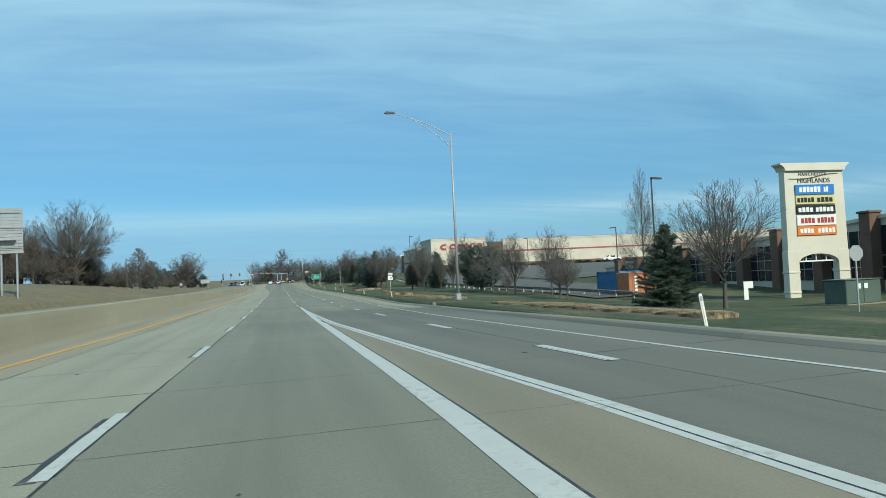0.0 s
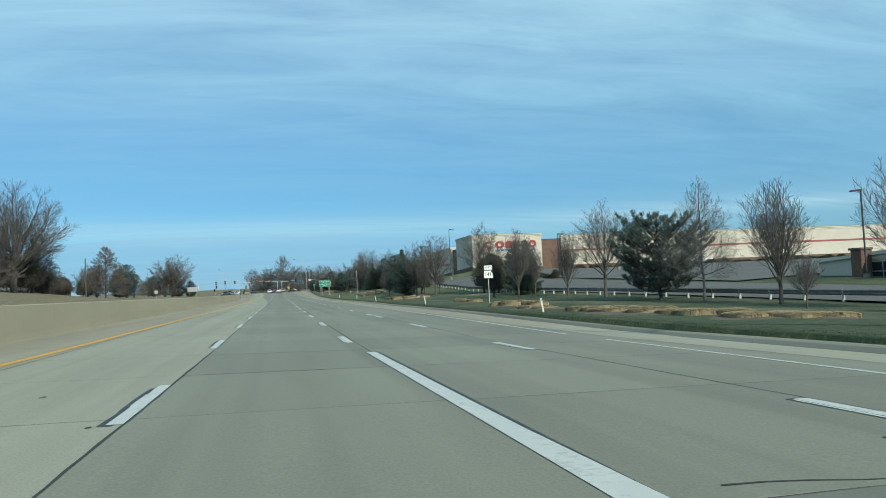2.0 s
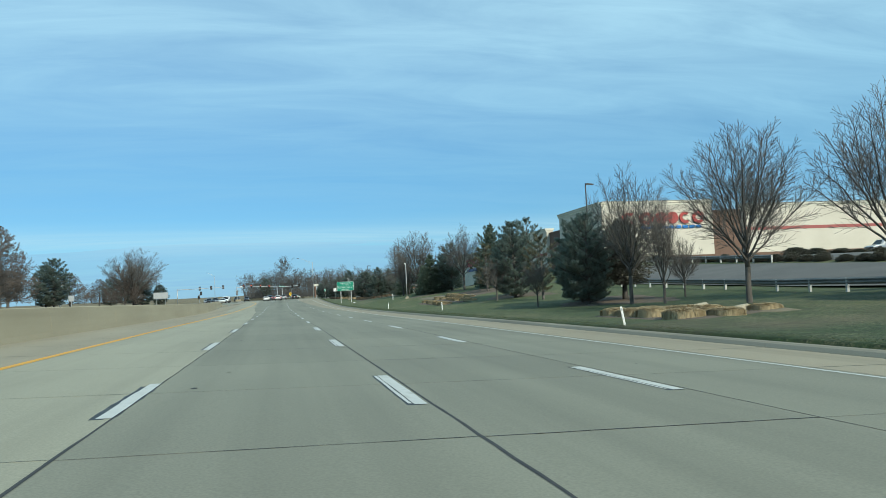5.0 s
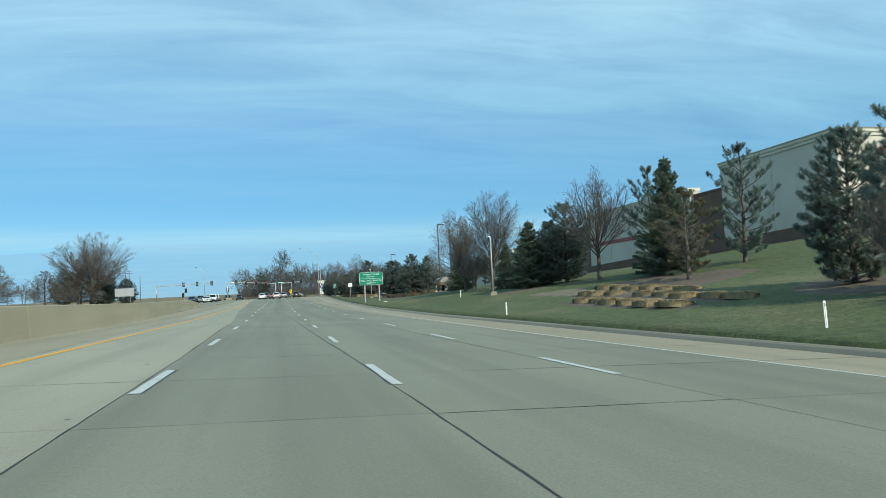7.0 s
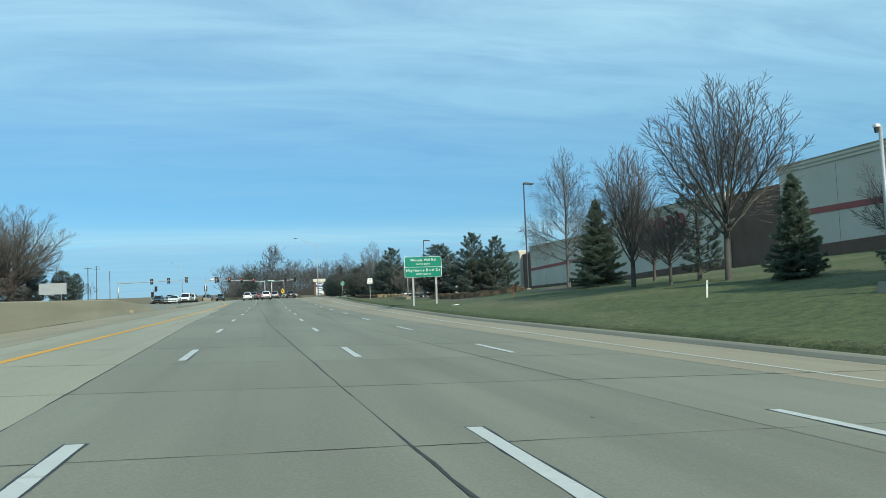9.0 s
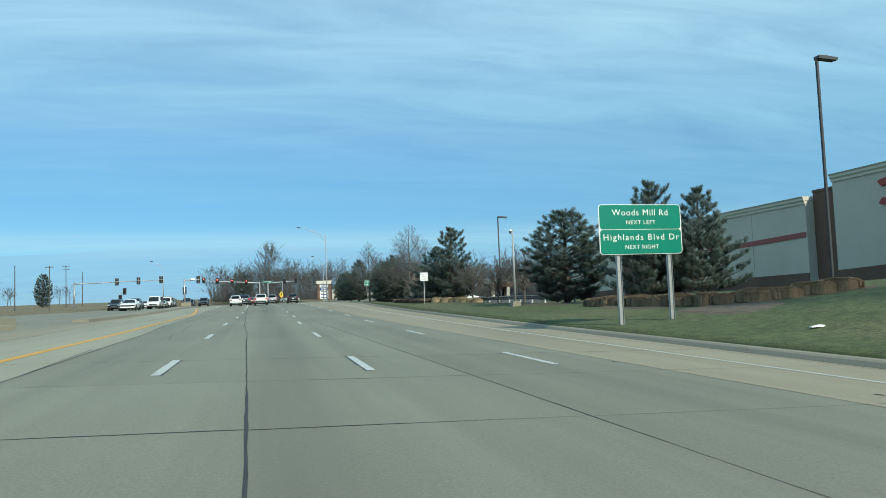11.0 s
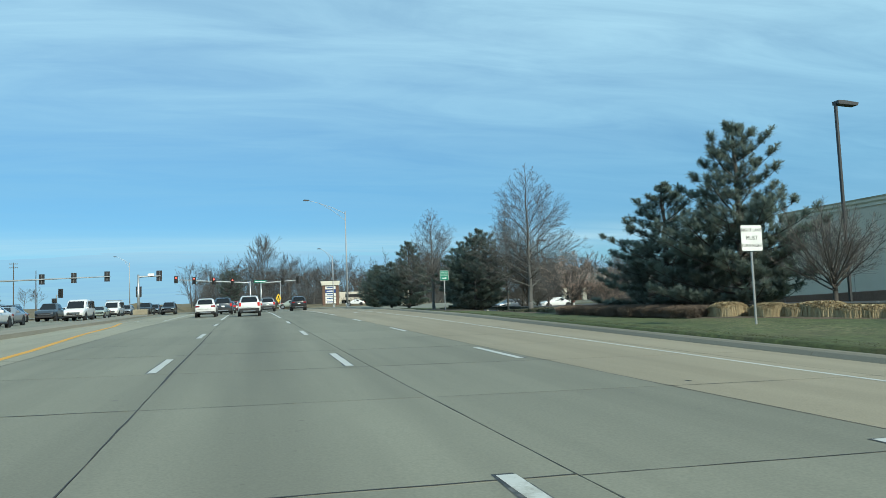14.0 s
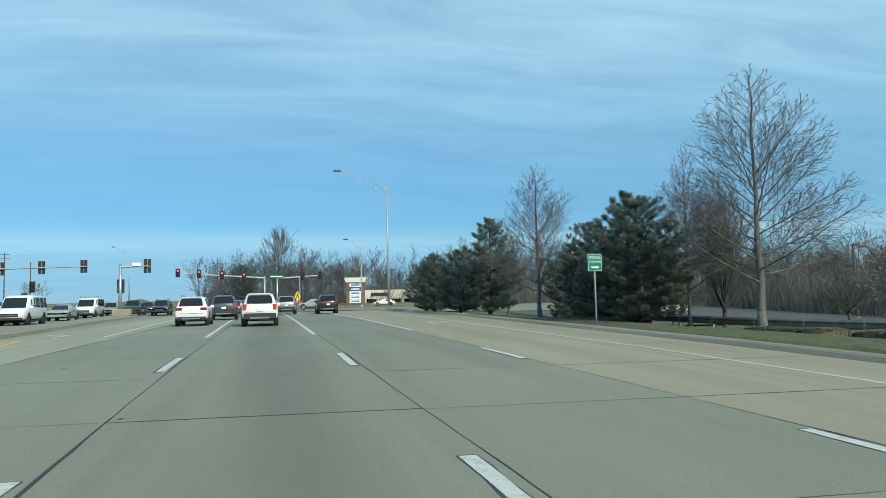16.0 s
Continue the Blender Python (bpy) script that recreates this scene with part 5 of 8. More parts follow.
def signal_head(name, mat_lens, parent, x, y, z, back, faces=-1, lit=None):
    """Three-lens head with back plate; faces -1: lenses towards the south."""
    o = part(name, Mesh().box(x - .17, x + .17, y - .12, y + .12, z - .53, z + .53, .02), SIGNAL_BLACK, parent, "black signal head seen from behind" if back else "black signal head with red lit")
    part("back_plate", Mesh().box(x - .36, x + .36, y - .012 - faces * .12, y + .012 - faces * .12, z - .72, z + .72), SIGNAL_BLACK, o)
    for i, dz in enumerate((.34, 0, -.34)):
        q = y + faces * .12
        part("lens", Mesh().tube((x, q, z + dz), (x, q + faces * .03, z + dz), .13, .13, 12), RED_LIT if lit == i else LENS_DARK, o)
        hood = Mesh()
        hood.loft([[(x + .15 * math.cos(a), q + faces * w, z + dz + .15 * math.sin(a)) for a in [radians(-20 + 220 * k / 8) for k in range(9)]] for w in (0, .22)], closed=False)
        part("hood", hood, SIGNAL_BLACK, o, fix=False)
    if back:
        part("bracket", Mesh().box(x - .02, x + .02, y + .14, y + .16, z - .7, z + .7).box(x - .34, x + .34, y + .14, y + .16, z - .03, z + .03), GREY_METAL, o)
    return o


def mast(x, y, z0, top, tip, heads, back, label, lit=None, drop=0.0):
    o = thing("signal_mast", label, "traffic signal", "junction signals")
    part("pole", Mesh().path([(x, y, z0 - .2), (x, y, top + .3)], [.19, .13], 12), GREY_METAL, o, smooth=True)
    part("base", Mesh().tube((x, y, z0 - .25), (x, y, z0 + .2), .4, .38, 12), KERB, o)
    n = 5
    pts = [(x + (tip - x) * i / n, y, top + (.35 + drop) * (i / n)) for i in range(n + 1)]
    part("arm", Mesh().path(pts, [.13 - .06 * i / n for i in range(n + 1)], 10), GREY_METAL, o)
    for hx in heads:
        t = (hx - x) / (tip - x)
        hz = top + (.35 + drop) * t
        signal_head("signal_head", None, o, hx, y + (-.3 if not back else .3) , hz + .02, False, -1 if not back else 1, lit)
        if back:
            part("bracket", Mesh().box(hx - .35, hx + .35, y + .145, y + .165, hz - .02, hz + .02).box(hx - .02, hx + .02, y + .145, y + .165, hz - .68, hz + .68), GREY_METAL, o)
    return o


mast(-36.4, 383.6, 2.3, 7.55, -19.6, (-28.5, -24.4, -20.07), True, "grey mast arm with three signal heads for oncoming traffic")
o = mast(-14.8, 375.8, 2.2, 7.35, -12.0, (-12.2,), True, "short signal mast on the median island", drop=-.3)
signal_head("side_head", None, o, -14.8, 376.2, 5.35, False, 1)
part("plate", Mesh().box(-13.6, -12.8, 375.6, 375.63, 7.4, 7.75), WHITE_SIGN, o, "blank street plate")
mast(-.6, 425, 2.4, 8.0, -15.2, (-14.7, -11.3, -7.6, -4.0), False, "grey mast arm with four red signal heads", 0, .7)
o = mast(1.5, 425.6, 2.4, 7.9, 9.2, (5.8, 8.8), False, "grey mast arm with two signal heads", None, .1)
part("street_plate", Mesh().box(.2, 2.6, 425.2, 425.24, 8.0, 8.45, .01), GREEN_SIGN, o, "green street name plate")
part("name_bar", Mesh().box(.4, 2.4, 425.18, 425.2, 8.15, 8.3), WHITE_SIGN, o)
o = thing("pedestrian_signal", "grey signal pole with side-mounted black heads", "traffic signal", "junction signals")
part("pole", Mesh().tube((-30.1, 398.8, 2.2), (-30.1, 398.8, 6.0), .09, .08, 10), GREY_METAL, o)
signal_head("signal_head", None, o, -30.4, 398.5, 4.7, False)
signal_head("signal_head", None, o, -29.5, 398.6, 6.2, False)
part("bracket", Mesh().tube((-30.1, 398.8, 5.9), (-29.5, 398.7, 5.9), .03, .03, 6), GREY_METAL, o)
o = thing("signal_cabinet", "pale concrete signal footing on the island", "cabinet", at=pose(-14.4, 374.6, 2.25))
part("body", Mesh().box(-.9, .9, -.5, .5, 0, .75, .06), SLAB_PALE, o)

# ---- plaza sign and shop beyond the junction ----
o = thing("plaza_sign", "brick-legged white plaza sign with tenant panels", "sign", at=pose(19.3, 465, 1.6) @ Matrix.Diagonal((.76, 1, 1.08, 1)))
for s in (-2.3, 2.3):
    part("leg", Mesh().box(s - .5, s + .5, -.5, .5, 0, 6.2, .03), BRICK_BROWN, o, "brown brick leg")
part("cap", Mesh().prism([(-2.9, 6.2), (-3.1, 6.7), (-3.3, 7.2), (3.3, 7.2), (3.1, 6.7), (2.9, 6.2)], "y", -.8, .8), STUCCO_PALE, o)
for i, mat in enumerate((WHITE_SIGN, NAVY_AND_SHADED_BLUE, WHITE_SIGN, WHITE_SIGN, WHITE_SIGN)):
    p = part("tenant_panel", Mesh().box(-1.8, 1.8, -.3, .3, 5.25 - i * .85, 6.0 - i * .85, .02), mat, o)
    part("name_bar", Mesh().box(-1.3, 1.2, -.33, -.3, 5.5 - i * .85, 5.75 - i * .85), NAVY_AND_SHADED_BLUE if mat is WHITE_SIGN else WHITE_SIGN, p)
part("crosspiece", Mesh().box(-1.8, 1.8, -.2, .2, 1.1, 1.4), STUCCO, o)
shop = thing("shop_building", "low cream shop with arcade and dark sign", "building", at=pose(0, 0, 0))
part("wall", Mesh().box(24.5, 44, 486, 500, 1.5, 6.6), STUCCO, shop)
part("parapet", Mesh().box(23.6, 44.5, 484.2, 486, 4.6, 6.9, .05), STUCCO, shop)
for x in (23.9, 27.2, 30.4, 33.6):
    part("column", Mesh().box(x - .35, x + .35, 484.3, 485, 1.5, 4.6, .04), STUCCO_PALE, shop)
part("glazing", Mesh().box(24.6, 43.9, 485.95, 486.0, 1.7, 4.5), WINDOW_DARK, shop)
part("name_bar", Mesh().box(25.4, 30.2, 484.1, 484.2, 5.3, 6.2), BLACK_SIGN, shop)
dirsign = thing("red_notice", "small red and white notice board", "sign", at=pose(6.4, 452, 2.5))
part("board", Mesh().box(-.7, .7, -.04, .04, .6, 1.5, .02), RED_SIGN, dirsign)
part("leg", Mesh().box(-.5, -.42, -.02, .02, 0, .6).box(.42, .5, -.02, .02, 0, .6), WHITE_PLASTIC, dirsign)

# ---- left side: billboard back, house, poles ----
bill = thing("billboard", "grey billboard seen from its slatted back", "sign", at=pose(-31.6, 70, ground_z(-31.6, 70)))
for i in range(14):
    part("slat", Mesh().box(-3.2, 2.3, -.04, .04, 5.0 + i * .39, 5.35 + i * .39, .01), POLE_METAL, bill)
for x in (-2.4, -.2, 1.5):
    part("post", Mesh().tube((x, .25, -1), (x, .25, 10.4), .14, .12, 10), GREY_METAL, bill)
for z in (5.6, 8.0, 9.8):
    part("stringer", Mesh().box(-3.1, 2.2, -.16, -.05, z, z + .14), GREY_METAL, bill)
part("catwalk", Mesh().box(-3.1, 1.6, -.9, -.1, 6.5, 6.58), GREY_METAL, bill)

house = thing("house", "low brown house behind the trees", "house", at=pose(-62, 232, ground_z(-62, 232) - .2))
part("wall", Mesh().box(-8, 8, -4, 4, 0, 2.8), BRICK_BROWN, house)
part("roof", Mesh().prism([(-4.6, 2.7), (4.6, 2.7), (0, 4.8)], "x", -8.6, 8.6), ROOFING, house)
for x in (-5, -1, 4):
    wdw = part("window", Mesh().box(x - .6, x + .6, -4.05, -4.0, .9, 2.1), WINDOW_DARK, house)
    part("sill", Mesh().box(x - .7, x + .7, -4.12, -4.0, .82, .9), WHITE_PLASTIC, wdw)


def utility_pole(x, y, h, arms=2, lab="weathered wooden utility pole with crossarms"):
    o = thing("utility_pole", lab, "utility pole", "utility poles", at=pose(x, y, ground_z(x, y) - .3))
    part("pole", Mesh().path([(0, 0, 0), (0, 0, h)], [.17, .11], 10), BARK, o)
    for i in range(arms):
        part("crossarm", Mesh().box(-1.2, 1.2, -.06, .06, h - .5 - 1.1 * i, h - .36 - 1.1 * i), BARK, o)
        for x2 in (-1.05, -.5, .5, 1.05):
            part("insulator", Mesh().tube((x2, 0, h - .36 - 1.1 * i), (x2, 0, h - .16 - 1.1 * i), .04, .05, 6), GREY_METAL, o)
    return o


for a in ((-66.5, 507, 15), (-72, 470, 14, 0, "bare wooden pole beyond the junction"), (-64, 520, 13, 0, "bare wooden pole beyond the junction"), (-42, 200, 9, 0, "slim bare wooden pole beside the old trees"), (-58, 452, 13, 1)):
    utility_pole(*a)
cross_o = thing("white_cross", "white timber cross standing in the grass", "cross", at=pose(-47, 272, ground_z(-47, 272) - .2))
part("upright", Mesh().box(-.12, .12, -.1, .1, 0, 6.4, .01), WHITE_PLASTIC, cross_o)
part("crossbeam", Mesh().box(-1.1, 1.1, -.09, .09, 4.8, 5.05, .01), WHITE_PLASTIC, cross_o)
for x, y, w, z0, z1, lab in ((-28.0, 205, .38, 1.8, 2.6, "small road sign seen from behind"), (-29.6, 297, 1.8, 2.0, 3.6, "wide grey road sign seen from behind")):
    o = thing("sign_back", lab, "sign", "signs on the far verge", at=pose(x, y, ground_z(x, y) - .1))
    for u in ((0,) if w < 1 else (-1.1, 1.1)):
        part("post", Mesh().box(u - .03, u + .03, -.03, .03, 0, z1), GREY_METAL, o)
    part("plate", Mesh().box(-w, w, -.04, -.03, z0, z1, .01), POLE_METAL, o)

arcade = thing("municipal_building", "low brown brick building with a dark sloping canopy behind trees", "building")
part("wall", Mesh().box(54, 66, 396, 408, .5, 4.3), BRICK_BROWN, arcade)
part("canopy", Mesh().box(53.2, 66.8, 393.6, 396.4, 4.25, 5.15, .06), BRICK_BROWN, arcade, "dark brown canopy fascia")
part("roof", Mesh().prism([(53.4, 5.16), (66.6, 5.16), (63.6, 6.9), (56.4, 6.9)], "y", 396.1, 408.8), ROOFING, arcade)
for x in (53.6, 57.4, 61.2, 65.6):
    part("pillar", Mesh().box(x, x + .7, 393.8, 394.5, .5, 4.25, .03), STUCCO_PALE if x < 65 else BRICK_BROWN, arcade)
for x in (55, 58.9, 62.6):
    part("opening", Mesh().box(x, x + 2.3, 395.92, 395.98, .8, 3.7), WINDOW_DARK, arcade)

stake = thing("survey_stake", "thin orange survey stake standing in the lawn", "stake", at=pose(17.6, 233.7, ground_z(17.6, 233.7) - .15))
part("stick", Mesh().prism([(-.012, 0), (.012, 0), (.014, 1.05), (.006, 1.2), (-.006, 1.2), (-.014, 1.05)], "y", -.01, .01), ORANGE_SIGN, stake)

litter = thing("plastic_bag", "crumpled white plastic bag lying on the lawn", "litter", at=pose(14.3, 238, ground_z(14.3, 238) - .02, 0, 0, 20))
part("film", Mesh().loft([[(-.4 + .2 * k, .10 * math.cos(a) * (1.2 - .35 * abs(k - 2)), .01 + .05 * max(0, math.sin(a)) * (1.3 - .4 * abs(k - 2))) for a in [6.283 * i / 8 for i in range(8)]] for k in range(5)]), WHITE_PLASTIC, litter)

# ---- trees ----


def grow(m, tw, rng, p, d, length, r, depth, spread, lift, kids, fine):
    """One limb: bends a little, forks, ends in twigs. m: wood, tw: twigs."""
    segs = 3 if depth > 1 else 2
    pts, rad = [p.copy()], [r]
    q, v = p.copy(), d.copy()
    for i in range(segs):
        v = (v + Vector((rng.uniform(-1, 1), rng.uniform(-1, 1), rng.uniform(-.6, 1))) * .11 + Vector((0, 0, lift * .12))).normalized()
        q = q + v * (length / segs)
        pts.append(q.copy())
        rad.append(max(fine, r * (1 - .62 * (i + 1) / segs)))
    target = m if depth > 2 else tw
    n = 7 if depth > 3 else (5 if depth > 2 else 3)
    for i in range(segs):
        target.tube(pts[i], pts[i + 1], rad[i], rad[i + 1], n, caps=False)
    if depth == 0:
        return
    for c in range(kids[depth]):
        t = .38 + .62 * (c + rng.random()) / kids[depth]
        k = min(segs - 1, int(t * segs))
        f = t * segs - k
        s = pts[k].lerp(pts[k + 1], min(1, f))
        side = v.orthogonal().normalized()
        side.rotate(Matrix.Rotation(rng.uniform(0, 2 * math.pi), 3, v))
        ang = radians(rng.uniform(.6, 1.2) * spread)
        nd = (v * math.cos(ang) + side * math.sin(ang) + Vector((0, 0, lift * .25))).normalized()
        grow(m, tw, rng, s, nd, length * rng.uniform(.52, .8), rad[k] * rng.uniform(.5, .68), depth - 1, spread, lift, kids, fine)


def bare_tree_meshes(seed, h, trunk, spread, lift, limbs, kids, depth, fine=.010, crown=.62, r=.16):
    """Wood and twig meshes for a leafless tree of height about h."""
    rng = random.Random(seed)
    wood, tw = Mesh(), Mesh()
    lean = Vector((rng.uniform(-.03, .03), rng.uniform(-.03, .03), 1))
    n = 7
    pts = [Vector((lean.x * z + rng.uniform(-.04, .04), lean.y * z + rng.uniform(-.04, .04), z)) for z in [h * crown * 1.25 * i / n for i in range(n + 1)]]
    pts[0].z = -.3
    rad = [r * (1.35 if i == 0 else 1 - .8 * i / n) for i in range(n + 1)]
    wood.path(pts, rad, 9)
    for i in range(limbs):
        t = trunk + (1 - trunk) * (i / max(1, limbs - 1)) ** .9 * .98
        k = min(n - 1, int(t * n))
        s = pts[k].lerp(pts[k + 1], t * n - k)
        a = i * 2.4 + rng.uniform(-.5, .5)
        e = radians(90 - spread * (1.3 - .75 * t) * rng.uniform(.8, 1.15))
        d = Vector((math.cos(a) * math.cos(e), math.sin(a) * math.cos(e), math.sin(e)))
        grow(wood, tw, rng, s, d, h * (crown * .72) * (1 - .45 * t) * rng.uniform(.8, 1.1), rad[k] * .55, depth, 34, lift, kids, fine)
    top = max(v[2] for v in wood.v + tw.v)
    k = h / top
    for me in (wood, tw):
        me.v = [(x * k, y * k, z * k) for x, y, z in me.v]
    return wood, tw


def scatter_leaves(tw, rng, count, size):
    lf = Mesh()
    for _ in range(count):
        p = Vector(tw.v[rng.randrange(len(tw.v))])
        a = Vector((rng.uniform(-1, 1), rng.uniform(-1, 1), rng.uniform(-1, 1))).normalized() * size * rng.uniform(.6, 1.2)
        b = a.orthogonal().normalized() * size * .6
        lf.add([p, p + a * .5 + b * .5, p + a, p + a * .5 - b * .5], [(0, 1, 2, 3)])
    return lf


def tree_of(name, label, wood, tw, bark, leaves=None, leafmat=None, category="tree", group=""):
    o = thing(name, label, category, group)
    part("trunk", wood.data("trunk", bark, True, False), None, o)
    part("crown", tw.data("crown", TWIG, False, False), None, o, "bare twigs")
    if leaves:
        part("leaves", leaves.data("leaves", leafmat, False, False), None, o, "withered leaves")
    return o


def puff(m, rng, c, d, size, count, wide):
    """A rounded brush of needles at a shoot's end, opening along d."""
    for i in range(count):
        n = Vector((rng.gauss(0, 1), rng.gauss(0, 1), rng.gauss(0, 1))).normalized()
        if n.dot(d) < -.25:
            n = -n
        n = (n + d * .45).normalized() * size * rng.uniform(.75, 1.15)
        w = n.cross(Vector((rng.uniform(-1, 1), rng.uniform(-1, 1), rng.uniform(-1, 1))))
        if w.length < 1e-5:
            continue
        w = w.normalized() * wide
        b = c - d * rng.uniform(0, size * .9)
        m.add([b - w * .5, b + w * .5, b + n + w * .2, b + n - w * .2], [(0, 1, 2, 3)])


def brush_clump(m, rng, p, d, size, count):
    """One year's shoot: short needles all round and over the tip, a rounded pom."""
    side = d.orthogonal().normalized()
    over = d.cross(side)
    for i in range(count):
        t, a = rng.random() ** .8, rng.uniform(0, 6.283)
        r = side * math.cos(a) + over * math.sin(a)
        n = (d * (rng.uniform(-.35, .6) + 1.1 * t ** 3) + r).normalized() * size * rng.uniform(.36, .44)
        b = p + d * (size * .55 * t)
        w = n.cross(d + r * .3)
        if w.length < 1e-6:
            continue
        w = w.normalized() * .015
        m.add([b - w * .7, b + w * .7, b + n + w * .45, b + n - w * .45], [(0, 1, 2, 3)])


def pine_meshes(seed, h, base_r, tiers, branches, bare=.35, low=.08, swell=.30, vary=(.72, 1.1), needles=64, size=.42, cone=0):
    """A pine: tiers of rising branches, upturned ends, needles in separate rounded clumps with gaps between."""
    rng = random.Random(seed)
    wood, nd = Mesh(), Mesh()
    n = 8
    pts = [Vector((rng.uniform(-.09, .09), rng.uniform(-.09, .09), -.3 + (h * .96 + .3) * i / n)) for i in range(n + 1)]
    wood.path(pts, [.15 * h / 7 * (1 - .88 * i / n) + .014 for i in range(n + 1)], 8)
    for w in range(tiers):
        t = w / (tiers - 1)
        z = h * (low + (.93 - low) * t)
        # widest a little above the ground, then narrowing in a rounded slope
        reach = base_r * (min(1, .62 + t / swell * .38) if t < swell else math.cos((t - swell) / (1 - swell) * 1.45) ** .8) + .16
        if cone:
            reach = base_r * (1 - t) ** cone * min(1, .8 + t) + .2
        count = max(3, round(branches * (1 - .55 * t)))
        a0 = rng.uniform(0, 6.28)
        for b in range(count):
            a = a0 + 6.283 * b / count + rng.uniform(-.28, .28)
            L = reach * rng.uniform(*vary)
            rise = rng.uniform(.0, .2) + .5 * t
            zz = z + rng.uniform(-.14, .14)
            out = Vector((math.cos(a), math.sin(a), 0))
            side = Vector((-math.sin(a), math.cos(a), 0))
            q = [out * (L * f) + side * (rng.uniform(-.05, .05) * L * f) + Vector((0, 0, zz + L * (rise * f + .22 * f ** 3))) for f in (0, .25, .5, .75, 1)]
            r0 = .014 * L + .012
            for i in range(4):
                wood.tube(q[i], q[i + 1], r0 * (1 - .2 * i), r0 * (1 - .2 * (i + 1)), 4, caps=False)
            tip = (q[4] - q[3]).normalized()
            brush_clump(nd, rng, q[4] - tip * size * .4, (tip + Vector((0, 0, .5))).normalized(), size * 1.08, needles + 10)
            steps = max(2, int(L * (1 - bare) / .24))
            for k in range(steps):
                f = bare + (1 - bare) * (k + .5 * rng.random()) / steps
                i = min(3, int(f * 4))
                s = q[i].lerp(q[i + 1], f * 4 - i)
                for sg in (-1, 1):
                    if rng.random() < .2:
                        continue
                    ln = (.20 + .34 * L * (1.05 - f)) * rng.uniform(.65, 1.15)
                    d = (tip * .5 + side * sg * rng.uniform(.5, 1.0) + Vector((0, 0, rng.uniform(-.05, .5)))).normalized()
                    e = s + d * ln
                    wood.tube(s, e, .011, .006, 3, caps=False)
                    up = (d + Vector((0, 0, .8))).normalized()
                    brush_clump(nd, rng, e - d * size * .35, up, size * rng.uniform(.8, 1.1), needles)
                    if ln > .5:
                        m2 = s.lerp(e, rng.uniform(.45, .65))
                        d2 = (d + side * (-sg) * .5 + Vector((0, 0, rng.uniform(.2, .7)))).normalized()
                        brush_clump(nd, rng, m2, d2, size * rng.uniform(.7, .95), needles - 8)
                if rng.random() < .5:
                    brush_clump(nd, rng, s, (tip * .5 + Vector((0, 0, 1))).normalized(), size * .75, needles - 10)
    for k in range(5):
        a = k * 1.257 + rng.uniform(-.3, .3)
        d = Vector((math.cos(a) * .8, math.sin(a) * .8, 1)).normalized()
        s = Vector((0, 0, h * .93))
        wood.tube(s, s + d * .3, .012, .008, 4, caps=False)
        brush_clump(nd, rng, s + d * .12, d, size * .9, needles)
    brush_clump(nd, rng, Vector((0, 0, h * .95)), Vector((0, 0, 1)), size, needles + 8)
    return wood, nd


def spruce_meshes(seed, h, base_r):
    """A pointed spruce: close whorls of drooping branches and a bare leading shoot."""
    rng = random.Random(seed)
    wood, nd = Mesh(), Mesh()
    n = 8
    pts = [Vector((rng.uniform(-.06, .06), rng.uniform(-.06, .06), -.3 + (h * .99 + .3) * i / n)) for i in range(n + 1)]
    wood.path(pts, [.15 * h / 7 * (1 - .92 * i / n) + .010 for i in range(n + 1)], 8)
    for w in range(25):
        t = w / 24
        z = h * (.05 + .88 * t)
        reach = base_r * (1 - t) ** .82 + .16
        count = max(5, int(12 * (1 - .45 * t)))
        a0 = rng.uniform(0, 6.28)
        for b in range(count):
            a = a0 + 6.283 * b / count + rng.uniform(-.3, .3)
            L = reach * rng.uniform(.66, 1.16)
            rise = rng.uniform(-.32, .0) + .6 * t
            zz = z + rng.uniform(-.16, .16) * h / 8
            q = [Vector((math.cos(a) * L * f, math.sin(a) * L * f, zz + L * (rise * f + .2 * f * f))) for f in (0, .25, .5, .75, 1)]
            r0 = .015 * L + .008
            for i in range(4):
                wood.tube(q[i], q[i + 1], r0 * (1 - .2 * i), r0 * (1 - .2 * (i + 1)), 4, caps=False)
            side = Vector((-math.sin(a), math.cos(a), 0))
            steps = max(3, int(L / .17))
            for k in range(1, steps + 1):
                f = k / steps
                if f < .2:
                    continue
                i = min(3, int(f * 4))
                c = q[i].lerp(q[i + 1], f * 4 - i)
                d = (q[i + 1] - q[i]).normalized()
                for sg in (-1, 1, 0):
                    ln = (1.05 - f) * .36 * L + .10
                    e = c + side * sg * ln * .8 + d * ln * .6 + Vector((0, 0, rng.uniform(-.16, .03)))
                    for u in (.25, .6, 1.0):
                        puff(nd, rng, c.lerp(e, u), (e - c).normalized(), .13, 10, .026)
    for k in range(9):
        puff(nd, rng, Vector((0, 0, h * (.91 + .01 * k))), Vector((0, 0, 1)), .13 - .006 * k, 10, .02)
    return wood, nd


